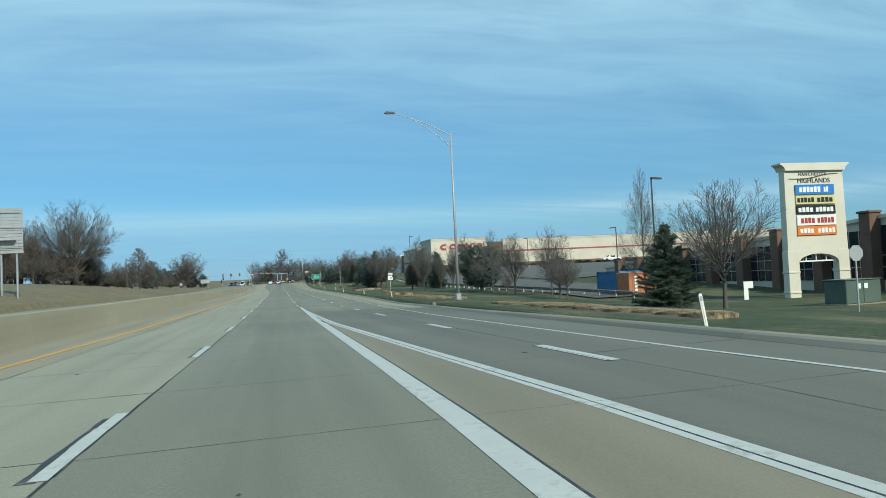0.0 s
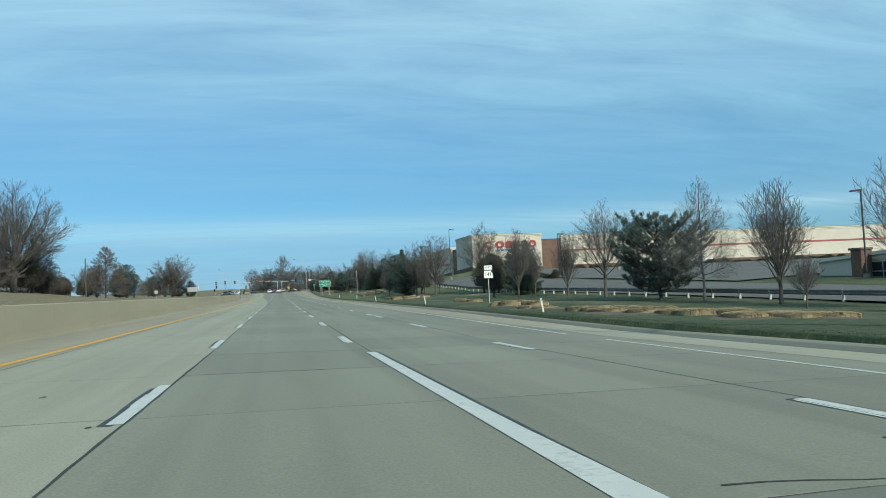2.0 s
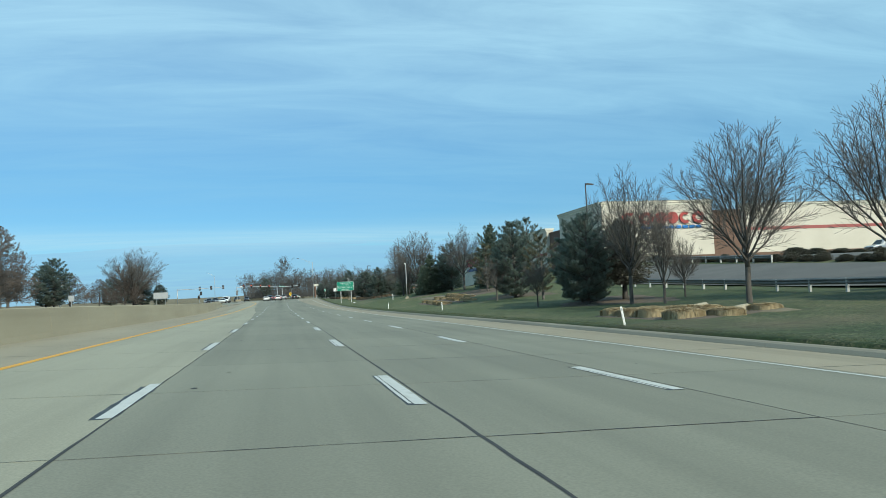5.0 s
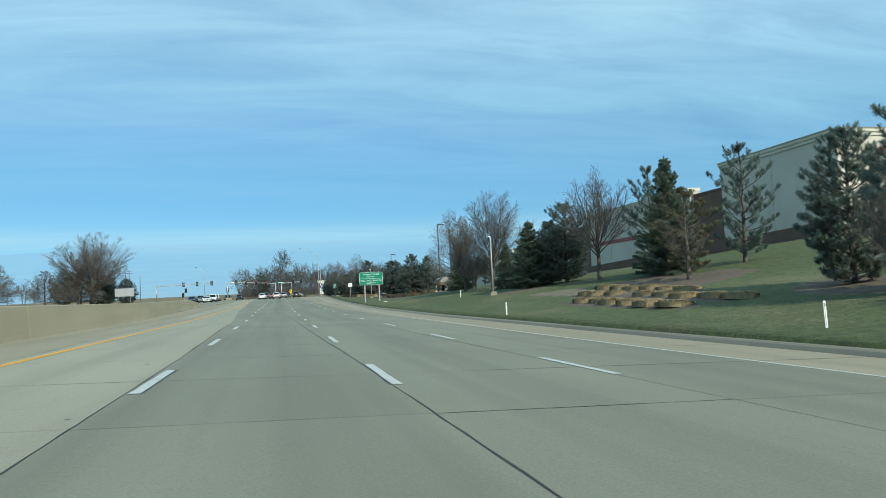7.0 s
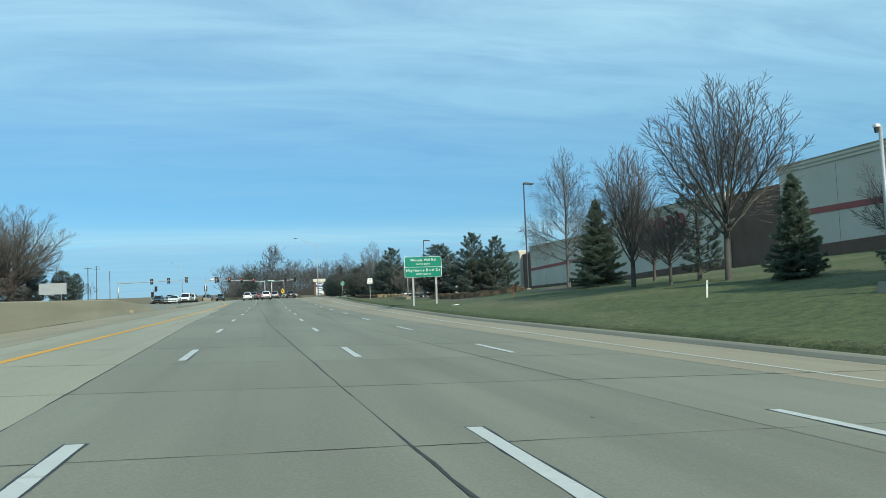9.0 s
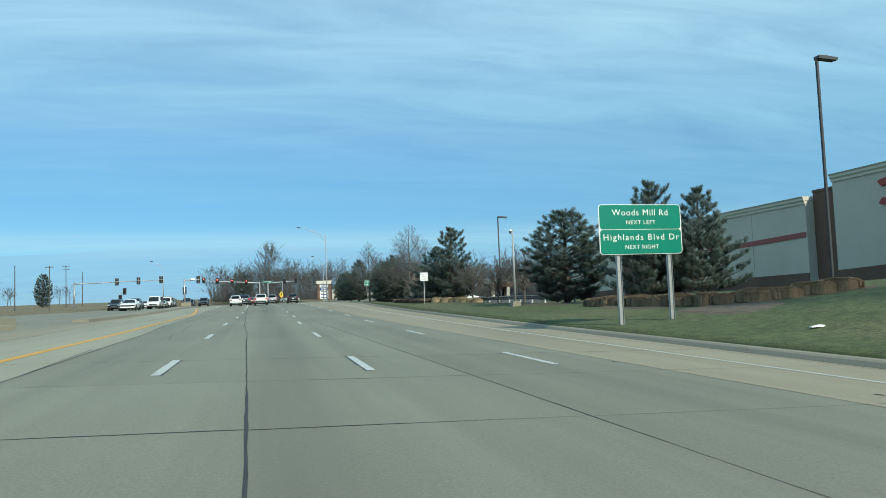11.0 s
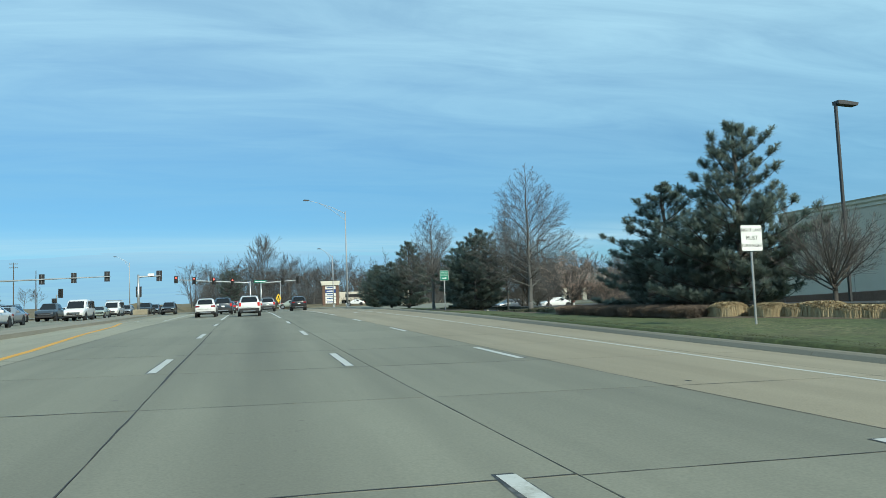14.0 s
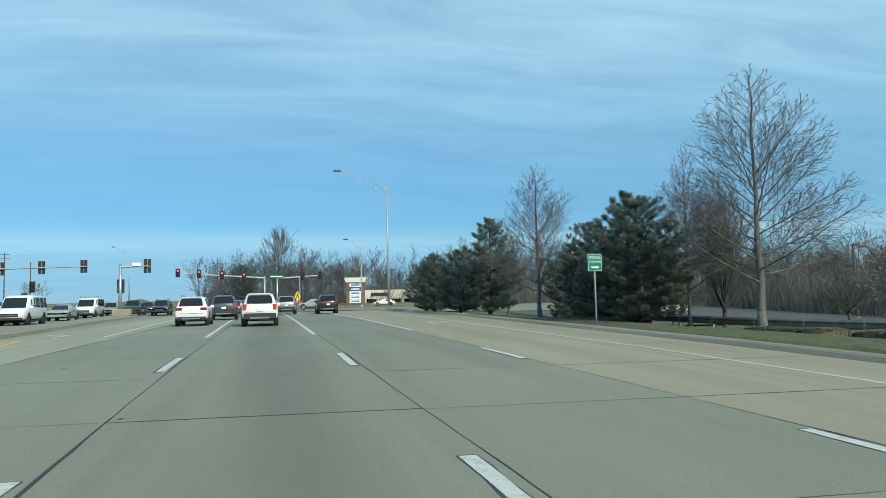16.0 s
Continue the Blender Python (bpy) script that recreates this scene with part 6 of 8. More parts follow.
def oval_meshes(seed, h, r, low=.24):
    """Dense oval crown of short dark leaves on a clear stem with several limbs."""
    rng = random.Random(seed)
    wood, nd = Mesh(), Mesh()
    wood.path([Vector((0, 0, -.3)), Vector((.03, 0, h * low * .8)), Vector((.02, .03, h * .5)), Vector((0, 0, h * .92))], [.14, .10, .07, .015], 8)
    for i in range(330):
        t = (i + rng.random()) / 330
        z0 = h * (low * .8 + .62 * t)
        a = i * 2.4 + rng.uniform(-.3, .3)
        rr = r * math.sin(math.pi * (.16 + .84 * t) ** .8) ** .6 * rng.uniform(.45, 1.08) + .06
        z1 = h * (low + (1.02 - low) * t) + rng.uniform(-.15, .1)
        s, e = Vector((0, 0, z0)), Vector((math.cos(a) * rr, math.sin(a) * rr, z1))
        mid = s.lerp(e, .5) + Vector((0, 0, -.10 * rr))
        wood.path([s, mid, e], [.016, .010, .004], 4)
        for k in range(13):
            f = rng.uniform(.35, 1.0)
            c = s.lerp(mid, f * 2) if f < .5 else mid.lerp(e, f * 2 - 1)
            d = Vector((rng.uniform(-1, 1), rng.uniform(-1, 1), rng.uniform(-.4, 1))).normalized()
            wood.tube(c, c + d * .26, .005, .003, 3, caps=False)
            puff(nd, rng, c + d * .2, d, .10, 7, .03)
    return wood, nd


def conifer(name, label, wood, nd, mat, group="evergreens"):
    o = thing(name, label, "tree", group)
    part("trunk", wood.data("trunk", BARK, True, False), None, o)
    part("crown", nd.data("crown", mat, False, False), None, o)
    return o


def plant(src, x, y, h, src_h, turn, label="", wide=1.0, dz=0.0):
    k = h / src_h
    m = pose(x, y, ground_z(x, y) - .04 + dz, 0, 0, turn) @ Matrix.Diagonal((k * wide, k * wide, k, 1))
    o = copy_thing(src, m)
    o.matrix_basis = m
    if label:
        o["label"] = label
    return o


def limb(wood, tw, rng, p, d, length, r, depth, droop, fine, every, ang, course=None):
    """A long curving limb with alternating side shoots; ends in a twig. course: points that it follows."""
    if course:
        pts = course
        n = len(pts) - 1
        rad = [r] + [max(fine, r * (1 - .85 * (i + 1) / n)) for i in range(n)]
    else:
        n = 7 if depth > 1 else (4 if depth else 2)
        v, q = d.copy(), p.copy()
        pts, rad = [p.copy()], [r]
        sway = Vector((rng.uniform(-1, 1), rng.uniform(-1, 1), 0)) * .07
        for i in range(n):
            v = (v + Vector((rng.gauss(0, 1), rng.gauss(0, 1), rng.gauss(0, .6))) * .04 + sway * (1 - 2 * i / n) + Vector((0, 0, droop))).normalized()
            q = q + v * (length / n)
            pts.append(q.copy())
            rad.append(max(fine, r * (1 - .85 * (i + 1) / n)))
    (wood if depth > 1 else tw).path(pts, rad, 7 if depth > 1 else (4 if depth else 3))
    if depth == 0:
        return
    count = max(3, int(length / every[depth]))
    turn = rng.uniform(0, 6.28)
    for c in range(count):
        t = .22 + .76 * (c + rng.random() * .6) / count
        k = min(n - 1, int(t * n))
        s = pts[k].lerp(pts[k + 1], t * n - k)
        ax = (pts[k + 1] - pts[k]).normalized()
        turn += 2.4 + rng.uniform(-.5, .5)
        sd = ax.orthogonal().normalized()
        sd.rotate(Matrix.Rotation(turn, 3, ax))
        g = radians(ang * rng.uniform(.7, 1.25))
        nd = (ax * math.cos(g) + sd * math.sin(g)).normalized()
        ln = (length * .46 * (1.08 - .62 * t) if depth > 1 else length * .6 * (1.1 - .6 * t)) * rng.uniform(.7, 1.15)
        if course:
            ln *= .78
        limb(wood, tw, rng, s, nd, ln, max(fine, rad[k] * .5), depth - 1, droop * .9 + .015, fine, every, ang)


def vase_meshes(seed, h, stems, wide, r=.118, clear=.2, every=None, fine=.0072, fall=100):
    """Short trunk forking into curving stems that fill a rounded crown. wide: its radius over the height."""
    rng = random.Random(seed)
    wood, tw = Mesh(), Mesh()
    wood.path([Vector((0, 0, -.3)), Vector((.02, .01, 0)), Vector((.03, .01, h * clear * .5)), Vector((.03, -.02, h * clear)), Vector((0, .02, h * (clear + .14)))], [r * 1.45, r * 1.15, r, r * .95, r * .55], 10)
    every = every or {2: .22, 1: .12}
    a0, b0 = h * wide * .86, h * (1 - clear) * .46
    mid = Vector((0, 0, h * (clear + (1 - clear) * .48)))
    for i in range(stems):
        a = i * 2.4 + rng.uniform(-.3, .3)
        f = (i + .1) / stems
        phi = radians(fall * f ** .75 * rng.uniform(.92, 1.08))
        k = rng.uniform(.84, 1.08)
        out = Vector((math.cos(a), math.sin(a), 0))
        end = mid + out * (a0 * math.sin(phi) * k) + Vector((0, 0, b0 * math.cos(phi) * k))
        s = Vector((0, 0, h * (clear + .15 - .15 * f)))
        bow = s.lerp(end, .5) + out * (h * .05 * (1 - f)) + Vector((rng.uniform(-1, 1), rng.uniform(-1, 1), -1.2 + 1.2 * f)) * h * .025
        course = []
        for j in range(9):
            t = j / 8
            q = s * (1 - t) ** 2 + bow * (2 * t * (1 - t)) + end * t * t
            course.append(q + Vector((rng.uniform(-1, 1), rng.uniform(-1, 1), rng.uniform(-1, 1))) * (h * .006 if 0 < j else 0))
        limb(wood, tw, rng, s, out, (end - s).length, r * rng.uniform(.34, .48), 2, .03, fine, every, 36, course)
    k = h / max(v[2] for v in wood.v + tw.v)
    for me in (wood, tw):
        me.v = [(x * k, y * k, z * k) for x, y, z in me.v]
    return wood, tw


def leader_meshes(seed, h, base_r, limbs, up, low=.16, r=.17, power=.8, every=None, fine=.0085, rise=22):
    """Central leader to the tip, limbs shortening upwards into a pointed crown."""
    rng = random.Random(seed)
    wood, tw = Mesh(), Mesh()
    n = 9
    pts = [Vector((rng.uniform(-.05, .05), rng.uniform(-.05, .05), -.3 + (h * .97 + .3) * i / n)) for i in range(n + 1)]
    rad = [r * (1.3 if i == 0 else (1 - .93 * i / n)) for i in range(n + 1)]
    wood.path(pts, rad, 9)
    for i in range(limbs):
        t = (i + rng.random()) / limbs
        z = h * (low + (.96 - low) * t)
        a = i * 2.4 + rng.uniform(-.4, .4)
        e = radians(up + rise * t ** .6 + rng.uniform(-8, 8))
        d = Vector((math.cos(a) * math.cos(e), math.sin(a) * math.cos(e), math.sin(e)))
        L = base_r * ((1 - t) ** power * rng.uniform(.8, 1.1) + .12) * min(1, .85 + 1.2 * t)
        f = (z + .3) / (h * .97 + .3) * n
        k = min(n - 1, int(f))
        limb(wood, tw, rng, pts[k].lerp(pts[k + 1], f - k), d, L * 1.12, max(.014, rad[k] * .30), 2, .022, fine, every, 42)
    return wood, tw


LAWN = "leafless lawn tree with a vase of curving grey stems"
VASE = [tree_of("bare_tree", LAWN, *vase_meshes(sd, 8, n, f), BARK, group="lawn trees") for sd, n, f in ((11, 16, .40), (12, 18, .43))]
VASE.append(tree_of("bare_tree", "leafless oval lawn tree with dense upright twigs", *vase_meshes(13, 8, 17, .31, .14, .14, fall=92), BARK, group="lawn trees"))
# broad old trees beyond the oncoming lanes
OAK = [tree_of("bare_tree", "large leafless spreading tree with dense brown twigs", *vase_meshes(sd, 16, 22, sp, .42, .13, {2: .44, 1: .21}, .016, 108), BARK, group="old trees") for sd, sp in ((21, .50), (22, .44))]
w, t = leader_meshes(31, 10, 3.9, 52, 8, .17, .17, .80, {2: .22, 1: .125}, .0055, 48)
SYCAMORE = tree_of("bare_tree", "leafless lawn tree with a pointed crown and a few dead leaves", w, t, BARK_PALE, scatter_leaves(t, random.Random(5), 900, .07), DRY_LEAF, group="lawn trees")
w, t = vase_meshes(41, 5, 20, .52, .10, .24, {2: .15, 1: .075}, .005, 106)
CRAB = tree_of("ornamental_tree", "small leafless ornamental tree with dense dark twigs", w, t, BARK, scatter_leaves(t, random.Random(6), 2200, .045), DRY_LEAF, group="small trees")
w, t = vase_meshes(43, 5, 22, .52, .10, .16, {2: .15, 1: .08}, .005, 124)
RUSSET = tree_of("ornamental_tree", "small round crab apple with reddish withered leaves", w, t, BARK, scatter_leaves(t, random.Random(8), 5200, .075), RUSSET_LEAF, group="small trees")
w, t = leader_meshes(42, 10, 4.2, 84, 12, .05, .2, .8, {2: .42, 1: .26}, .012)
LEAFY = tree_of("pin_oak", "brown pin oak keeping its withered leaves", w, t, BARK, scatter_leaves(t, random.Random(7), 17000, .14), DRY_LEAF, group="pin oaks")
PINE = [conifer("pine_tree", lab, *pine_meshes(sd, 7, r, ti, n, b, lo, sw, vr), NEEDLE) for sd, r, ti, n, b, lo, sw, vr, lab in (
    (51, 2.05, 17, 11, .42, .03, .22, (.84, 1.06), "dense rounded dark green pine"),
    (52, 2.35, 14, 10, .36, .04, .25, (.74, 1.14), "broad dark green pine with clumped needles"),
    (53, 2.15, 11, 6, .42, .09, .28, (.62, 1.15), "open dark green pine with tiered clumps of needles"))]
CONEPINE = conifer("pine_tree", "tall dark green pine, dense below and open at the top", *pine_meshes(57, 7, 2.8, 12, 10, .32, .05, .25, (.62, 1.2), 70, .44, .74), NEEDLE)
BROADPINE = conifer("pine_tree", "broad rounded dark green pine branching to the ground", *pine_meshes(58, 6, 3.75, 13, 13, .42, .10, .34, (.78, 1.1), 60, .42), NEEDLE)
SPRUCE = [conifer("spruce_tree", "dark pointed spruce with drooping branches", *spruce_meshes(sd, 7, r), NEEDLE_BLUE) for sd, r in ((61, 2.0), (62, 1.7))]
BROWNPINE = conifer("pine_tree", "thinning pine with browning needles and bare lower limbs", *pine_meshes(54, 7, 2.0, 11, 6, .5, .14, .3, (.7, 1.1), 56), NEEDLE_BROWN)
OVAL = conifer("ornamental_evergreen", "small dense oval tree with dull dark foliage on a clear stem", *oval_meshes(71, 5, 1.35), NEEDLE_DULL, "small trees")
spare = [*VASE, *OAK, SYCAMORE, CRAB, RUSSET, LEAFY, *PINE, CONEPINE, BROADPINE, *SPRUCE, BROWNPINE, OVAL]

# right verge, from south to north: source, its height, x, y, height, turn, width
for src, sh, x, y, h, turn, wide in (
        (VASE[1], 8, 25.6, 11.6, 7.7, 20, 1.12), (SPRUCE[0], 7, 23.0, 13.5, 5.2, 40, 1.3), (SYCAMORE, 10, 23.6, 17.4, 9.2, 10, .42),
        (CRAB, 5, 27.2, 40.3, 4.3, 60, .9), (VASE[2], 8, 27.15, 56.4, 7.3, 0, .95), (VASE[0], 8, 29.0, 49.2, 7.8, 120, 0.90), (CRAB, 5, 27.6, 43.2, 4.6, 10, 1.1), (CRAB, 5, 24.5, 50.9, 3.0, 70, .7),
        (SYCAMORE, 10, 26.2, 62.5, 8.0, 30, .75), (BROADPINE, 6, 26.3, 68.3, 5.7, 0, 1.0), (VASE[0], 8, 26.8, 78.6, 8.5, 50, 1.12), (VASE[2], 8, 27.0, 87.5, 6.4, 100, .9), (VASE[2], 8, 22.8, 89.8, 7.0, 150, .85),
        (VASE[2], 8, 27.0, 97, 6.0, 15, .7), (SPRUCE[1], 7, 27.2, 100, 6.3, 30, 1.0), (OVAL, 5, 21.6, 94.4, 4.3, 30, 1.3), (CONEPINE, 7, 28.4, 107.5, 6.4, 60, .78), (OVAL, 5, 29.4, 111.0, 4.6, 60, 1.55), (SPRUCE[1], 7, 31.0, 119, 5.4, 80, .8), (OVAL, 5, 28.0, 117.0, 5.1, 20, 1.55), (OVAL, 5, 26.3, 115.2, 4.6, 75, 1.4), (OVAL, 5, 27.0, 110.8, 4.6, 130, 1.45),
        (VASE[0], 8, 28.0, 121.5, 10.2, 40, 1.06), (VASE[1], 8, 21.4, 123.0, 8.7, 75, 1.01), (CRAB, 5, 24.2, 133.5, 3.8, 20, .7), (VASE[2], 8, 21.2, 130.5, 6.4, 65, .7), (VASE[0], 8, 20.6, 133.3, 8.6, 110, 0.90),
        (PINE[1], 7, 19.4, 137.0, 5.8, 90, 1.1), (PINE[0], 7, 20.5, 140.5, 5.6, 10, 1.1), (OVAL, 5, 22.2, 137.5, 5.2, 50, 1.5), (CRAB, 5, 17.4, 141, 3.4, 30, .8), (BROWNPINE, 7, 20.8, 149.3, 5.2, 10, 1.0), (PINE[1], 7, 20.9, 157, 6.9, 35, .95), (CRAB, 5, 19.2, 157.0, 4.2, 0, .8), (PINE[0], 7, 22.6, 163, 6.3, 70, 1.0),
        (PINE[2], 7, 30.8, 182, 8.0, 15, .85), (SPRUCE[0], 7, 26.9, 185.0, 8.4, 45, .95), (BROWNPINE, 7, 24.4, 178.4, 5.5, 80, 1.3), (PINE[2], 7, 27.9, 189.3, 8.0, 160, .75), (CRAB, 5, 26.4, 182, 4.0, 30, .9),
        (VASE[0], 8, 25.2, 193.2, 9.3, 0, 1.15), (PINE[1], 7, 24.8, 199.0, 6.9, 120, 1.0), (SPRUCE[0], 7, 22.0, 200.6, 6.1, 80, 1.25), (PINE[0], 7, 24.3, 201.5, 5.6, 50, .9), (CRAB, 5, 24.4, 205, 4.6, 50, 1.0),
        (VASE[1], 8, 22.6, 214.3, 10.7, 90, 1.0), (SPRUCE[1], 7, 22.4, 209, 4.8, 30, 1.0), (CRAB, 5, 21.8, 218.6, 4.6, 10, 1.0), (VASE[2], 8, 21.4, 222.2, 9.0, 45, .95), (PINE[2], 7, 23.6, 218.5, 5.5, 100, 1.0), (CRAB, 5, 24.9, 226, 4.6, 0, 1.1),
        (SYCAMORE, 10, 23.1, 236.2, 11.2, 0, .80), (SPRUCE[0], 7, 22.9, 230.2, 6.4, 60, 1.0), (CONEPINE, 7, 21.9, 260.2, 7.0, 30, 1.0), (CONEPINE, 7, 24.2, 258.8, 6.3, 190, 1.0), (PINE[0], 7, 23.4, 261.5, 5.0, 100, 1.2), (PINE[0], 7, 20.0, 268.4, 6.3, 75, 1.55),
        (CRAB, 5, 20.5, 278.5, 5.0, 20, 1.15), (CRAB, 5, 19.2, 281.2, 3.9, 95, 1.1), (CRAB, 5, 19.6, 290.6, 4.3, 50, 1.1), (CONEPINE, 7, 18.5, 294.1, 7.7, 40, 1.1), (CONEPINE, 7, 17.8, 298.3, 5.9, 120, 1.45),
        (SYCAMORE, 10, 19.0, 318.6, 10.6, 70, .98), (PINE[1], 7, 16.4, 323.6, 5.6, 0, 1.3), (CONEPINE, 7, 18.4, 328.5, 7.0, 60, 1.05), (SYCAMORE, 10, 19.25, 324.2, 8.6, 10, 0.62), (SYCAMORE, 10, 15.9, 335.2, 9.2, 130, .9), (CONEPINE, 7, 15.4, 343.5, 6.9, 20, 1.05), (PINE[1], 7, 14.4, 348.5, 4.8, 70, 1.2), (PINE[0], 7, 14.5, 358, 5.1, 30, 1.2), (PINE[1], 7, 15.2, 365, 4.8, 130, 1.2), (VASE[0], 8, 21, 357, 8.4, 30, 1.01), (PINE[1], 7, 22, 345, 5.6, 10, 1.1),
        (RUSSET, 5, 18.5, 310.4, 4.0, 0, 1.0), (RUSSET, 5, 20.6, 309.6, 3.2, 120, 1.0), (CRAB, 5, 20.4, 305.5, 2.5, 40, 1.2), (VASE[2], 8, 20.6, 323.5, 7.2, 70, .9), (PINE[1], 7, 17.6, 331, 5.4, 200, 1.2), (CRAB, 5, 24, 334, 3.6, 0, 1.4), (CRAB, 5, 27, 338, 3.8, 90, 1.5), (CRAB, 5, 33, 330, 3.6, 200, 1.5), (VASE[2], 8, 33, 350, 7, 0, 1), (VASE[1], 8, 38, 362, 7, 40, 1.12), (PINE[0], 7, 59, 378, 4.8, 0, 1.4), (OVAL, 5, 64, 377, 4.2, 0, 1.7), (OVAL, 5, 70, 378, 3.8, 60, 1.9), (OVAL, 5, 76, 379, 4.0, 20, 1.9), (OAK[1], 16, 79, 386, 9.0, 0, 1.1), (OAK[0], 16, 88, 384, 9.5, 40, 1.1), (PINE[0], 7, 84, 378, 6.0, 0, 1.2), (OVAL, 5, 90, 378, 4.4, 100, 1.9), (OAK[1], 16, 68, 388, 7.0, 80, 1.1), (PINE[1], 7, 72, 374, 5.2, 0, 1.2), (OVAL, 5, 97, 378, 4.6, 0, 1.9), (OAK[1], 16, 98, 388, 9.5, 140, 1.1), (LEAFY, 10, 93, 374, 5, 0, 1.3)):
    plant(src, x, y, h, sh, turn, "", wide)
# beyond the oncoming lanes
for src, sh, x, y, h, turn, wide in (
        (OAK[0], 16, -51, 182, 22.5, 30, 1.12), (OAK[1], 16, -62, 176, 17, 100, 1.1), (OAK[1], 16, -50, 190, 12, 10, 1.1), (OAK[1], 16, -68, 188, 19, 200, 1.1), (LEAFY, 10, -58, 172, 11, 0, 1.1), (LEAFY, 10, -52.5, 176, 9, 50, 1.2), (LEAFY, 10, -48.5, 196, 8, 50, 1.2), (LEAFY, 10, -63, 168, 12, 150, 1.1),
        (LEAFY, 10, -42.0, 220, 13.0, 0, .95), (LEAFY, 10, -45.5, 226, 8.5, 90, 1.2), (PINE[1], 7, -44.0, 256, 9.6, 30, 1.1), (PINE[0], 7, -47.0, 262, 8.6, 90, 1.2), (LEAFY, 10, -44, 268, 7.5, 40, 1.3), (OAK[0], 16, -37.4, 305, 15.5, 75, 1.3), (PINE[2], 7, -41, 311, 7.4, 10, 1.5), (PINE[0], 7, -36, 309, 6.4, 60, 1.5), (LEAFY, 10, -39.5, 303, 7.6, 0, 1.5), (LEAFY, 10, -45, 300, 7.0, 70, 1.3), (PINE[1], 7, -46, 318, 7.5, 0, 1.3), (PINE[0], 7, -32.0, 312, 5.6, 60, 1.4),
        (OVAL, 5, -49.5, 186, 6.5, 0, 1.8), (OVAL, 5, -50, 213, 5.0, 0, 1.9), (OVAL, 5, -55, 220, 6.5, 30, 1.8), (OVAL, 5, -49, 232, 4.5, 80, 1.9), (LEAFY, 10, -60, 206, 9, 0, 1.2), (OVAL, 5, -53, 244, 5.0, 80, 1.8), (OVAL, 5, -54, 190, 7.5, 40, 1.8), (OVAL, 5, -58, 184, 8.5, 90, 1.7), (OVAL, 5, -51, 200, 5.5, 20, 1.9), (PINE[1], 7, -63, 196, 11, 0, 1.1), (OVAL, 5, -64, 178, 9, 60, 1.6), (OVAL, 5, -47.5, 204, 4.2, 10, 1.9), (CRAB, 5, -57, 168, 7, 10, 1.3), (OVAL, 5, -70, 184, 9, 60, 1.6), (OAK[1], 16, -75, 205, 15, 0, 1.2), (OAK[1], 16, -68, 238, 12, 140, 1.2), (PINE[0], 7, -77, 520, 12, 0, .9), (OAK[1], 16, -80, 262, 13, 80, 1.2), (OAK[1], 16, -66, 158, 17, 60, 1.1), (OAK[0], 16, -74, 168, 21, 120, 1.0), (OAK[1], 16, -60, 280, 11, 30, 1.2), (LEAFY, 10, -56, 214, 7, 30, 1.3), (LEAFY, 10, -62, 250, 7, 30, 1.3)):
    plant(src, x, y, h, sh, turn, "", wide)
for o in spare:
    for c in list(o.children_recursive) + [o]:
        bpy.data.objects.remove(c)

# low shrubs along the upper drive
shrub = conifer("low_shrub", "low rounded brown-green shrub beside the drive", *oval_meshes(72, 1.2, .62, .05), NEEDLE_DULL, "drive shrubs")
rng = random.Random(4)
for i in range(17):
    y = 134 + 2.0 * i + rng.uniform(-.4, .4)
    x = ip(y, [130, 166], [42.5, 43.3])
    o = copy_thing(shrub, pose(x, y, ground_z(x, y), 0, 0, rng.uniform(0, 360)) @ Matrix.Diagonal((1, 1, rng.uniform(.35, .6), 1)))
for i in range(30):
    x = 60 + 3.1 * i + rng.uniform(-.5, .5)
    y = 170 + rng.uniform(-.8, .8)
    copy_thing(shrub, pose(x, y, ground_z(x, y), 0, 0, rng.uniform(0, 360)) @ Matrix.Diagonal((2.2, 1.6, rng.uniform(.4, .75), 1)))
shrub.matrix_world = pose(42.6, 131.8, ground_z(42.6, 131.8))

# winter wood behind the junction and beyond the lots
rng = random.Random(77)
woods = Mesh()
for i in range(380):
    if i < 120:
        x, y, h = rng.uniform(-18, 70), rng.uniform(486, 560), rng.uniform(7, 15)
    elif i < 350:
        x, y, h = rng.uniform(34, 240), rng.uniform(415, 520), rng.uniform(7.5, 13)
    else:
        x, y, h = rng.uniform(-260, -80), rng.uniform(560, 720), rng.uniform(8, 13)
    z = ground_z(x, y) - .5
    p = Vector((x, y, z))
    wv, tv = Mesh(), Mesh()
    top = Vector((x + rng.uniform(-.8, .8), y, z + h * .85))
    wv.tube(p, top, .16, .05, 5, caps=False)
    for b in range(13):
        t = .2 + .8 * b / 13
        s = p.lerp(top, t)
        a, e = rng.uniform(0, 6.28), radians(rng.uniform(20, 62))
        d = Vector((math.cos(a) * math.cos(e), math.sin(a) * math.cos(e), math.sin(e)))
        grow(wv, tv, rng, s, d, h * .36 * (1.15 - .6 * t), .06, 2, 36, .4, {2: 4, 1: 3}, .026)
    woods.add(wv.v, wv.f)
    woods.add(tv.v, tv.f)
structure("winter_wood", woods, TWIG, "dense leafless winter wood behind the junction", "trees", kind="stuff", fix=False)
w, t = bare_tree_meshes(91, 23, .5, 40, .6, 9, {3: 5, 2: 4, 1: 3}, 3, .045, .7, .42)
far_tree = tree_of("bare_tree", "tall leafless tree rising above the wood", w, t, BARK, group="old trees")
far_tree.matrix_world = pose(3.0, 512, ground_z(3, 512) - .3)
brush = Mesh()
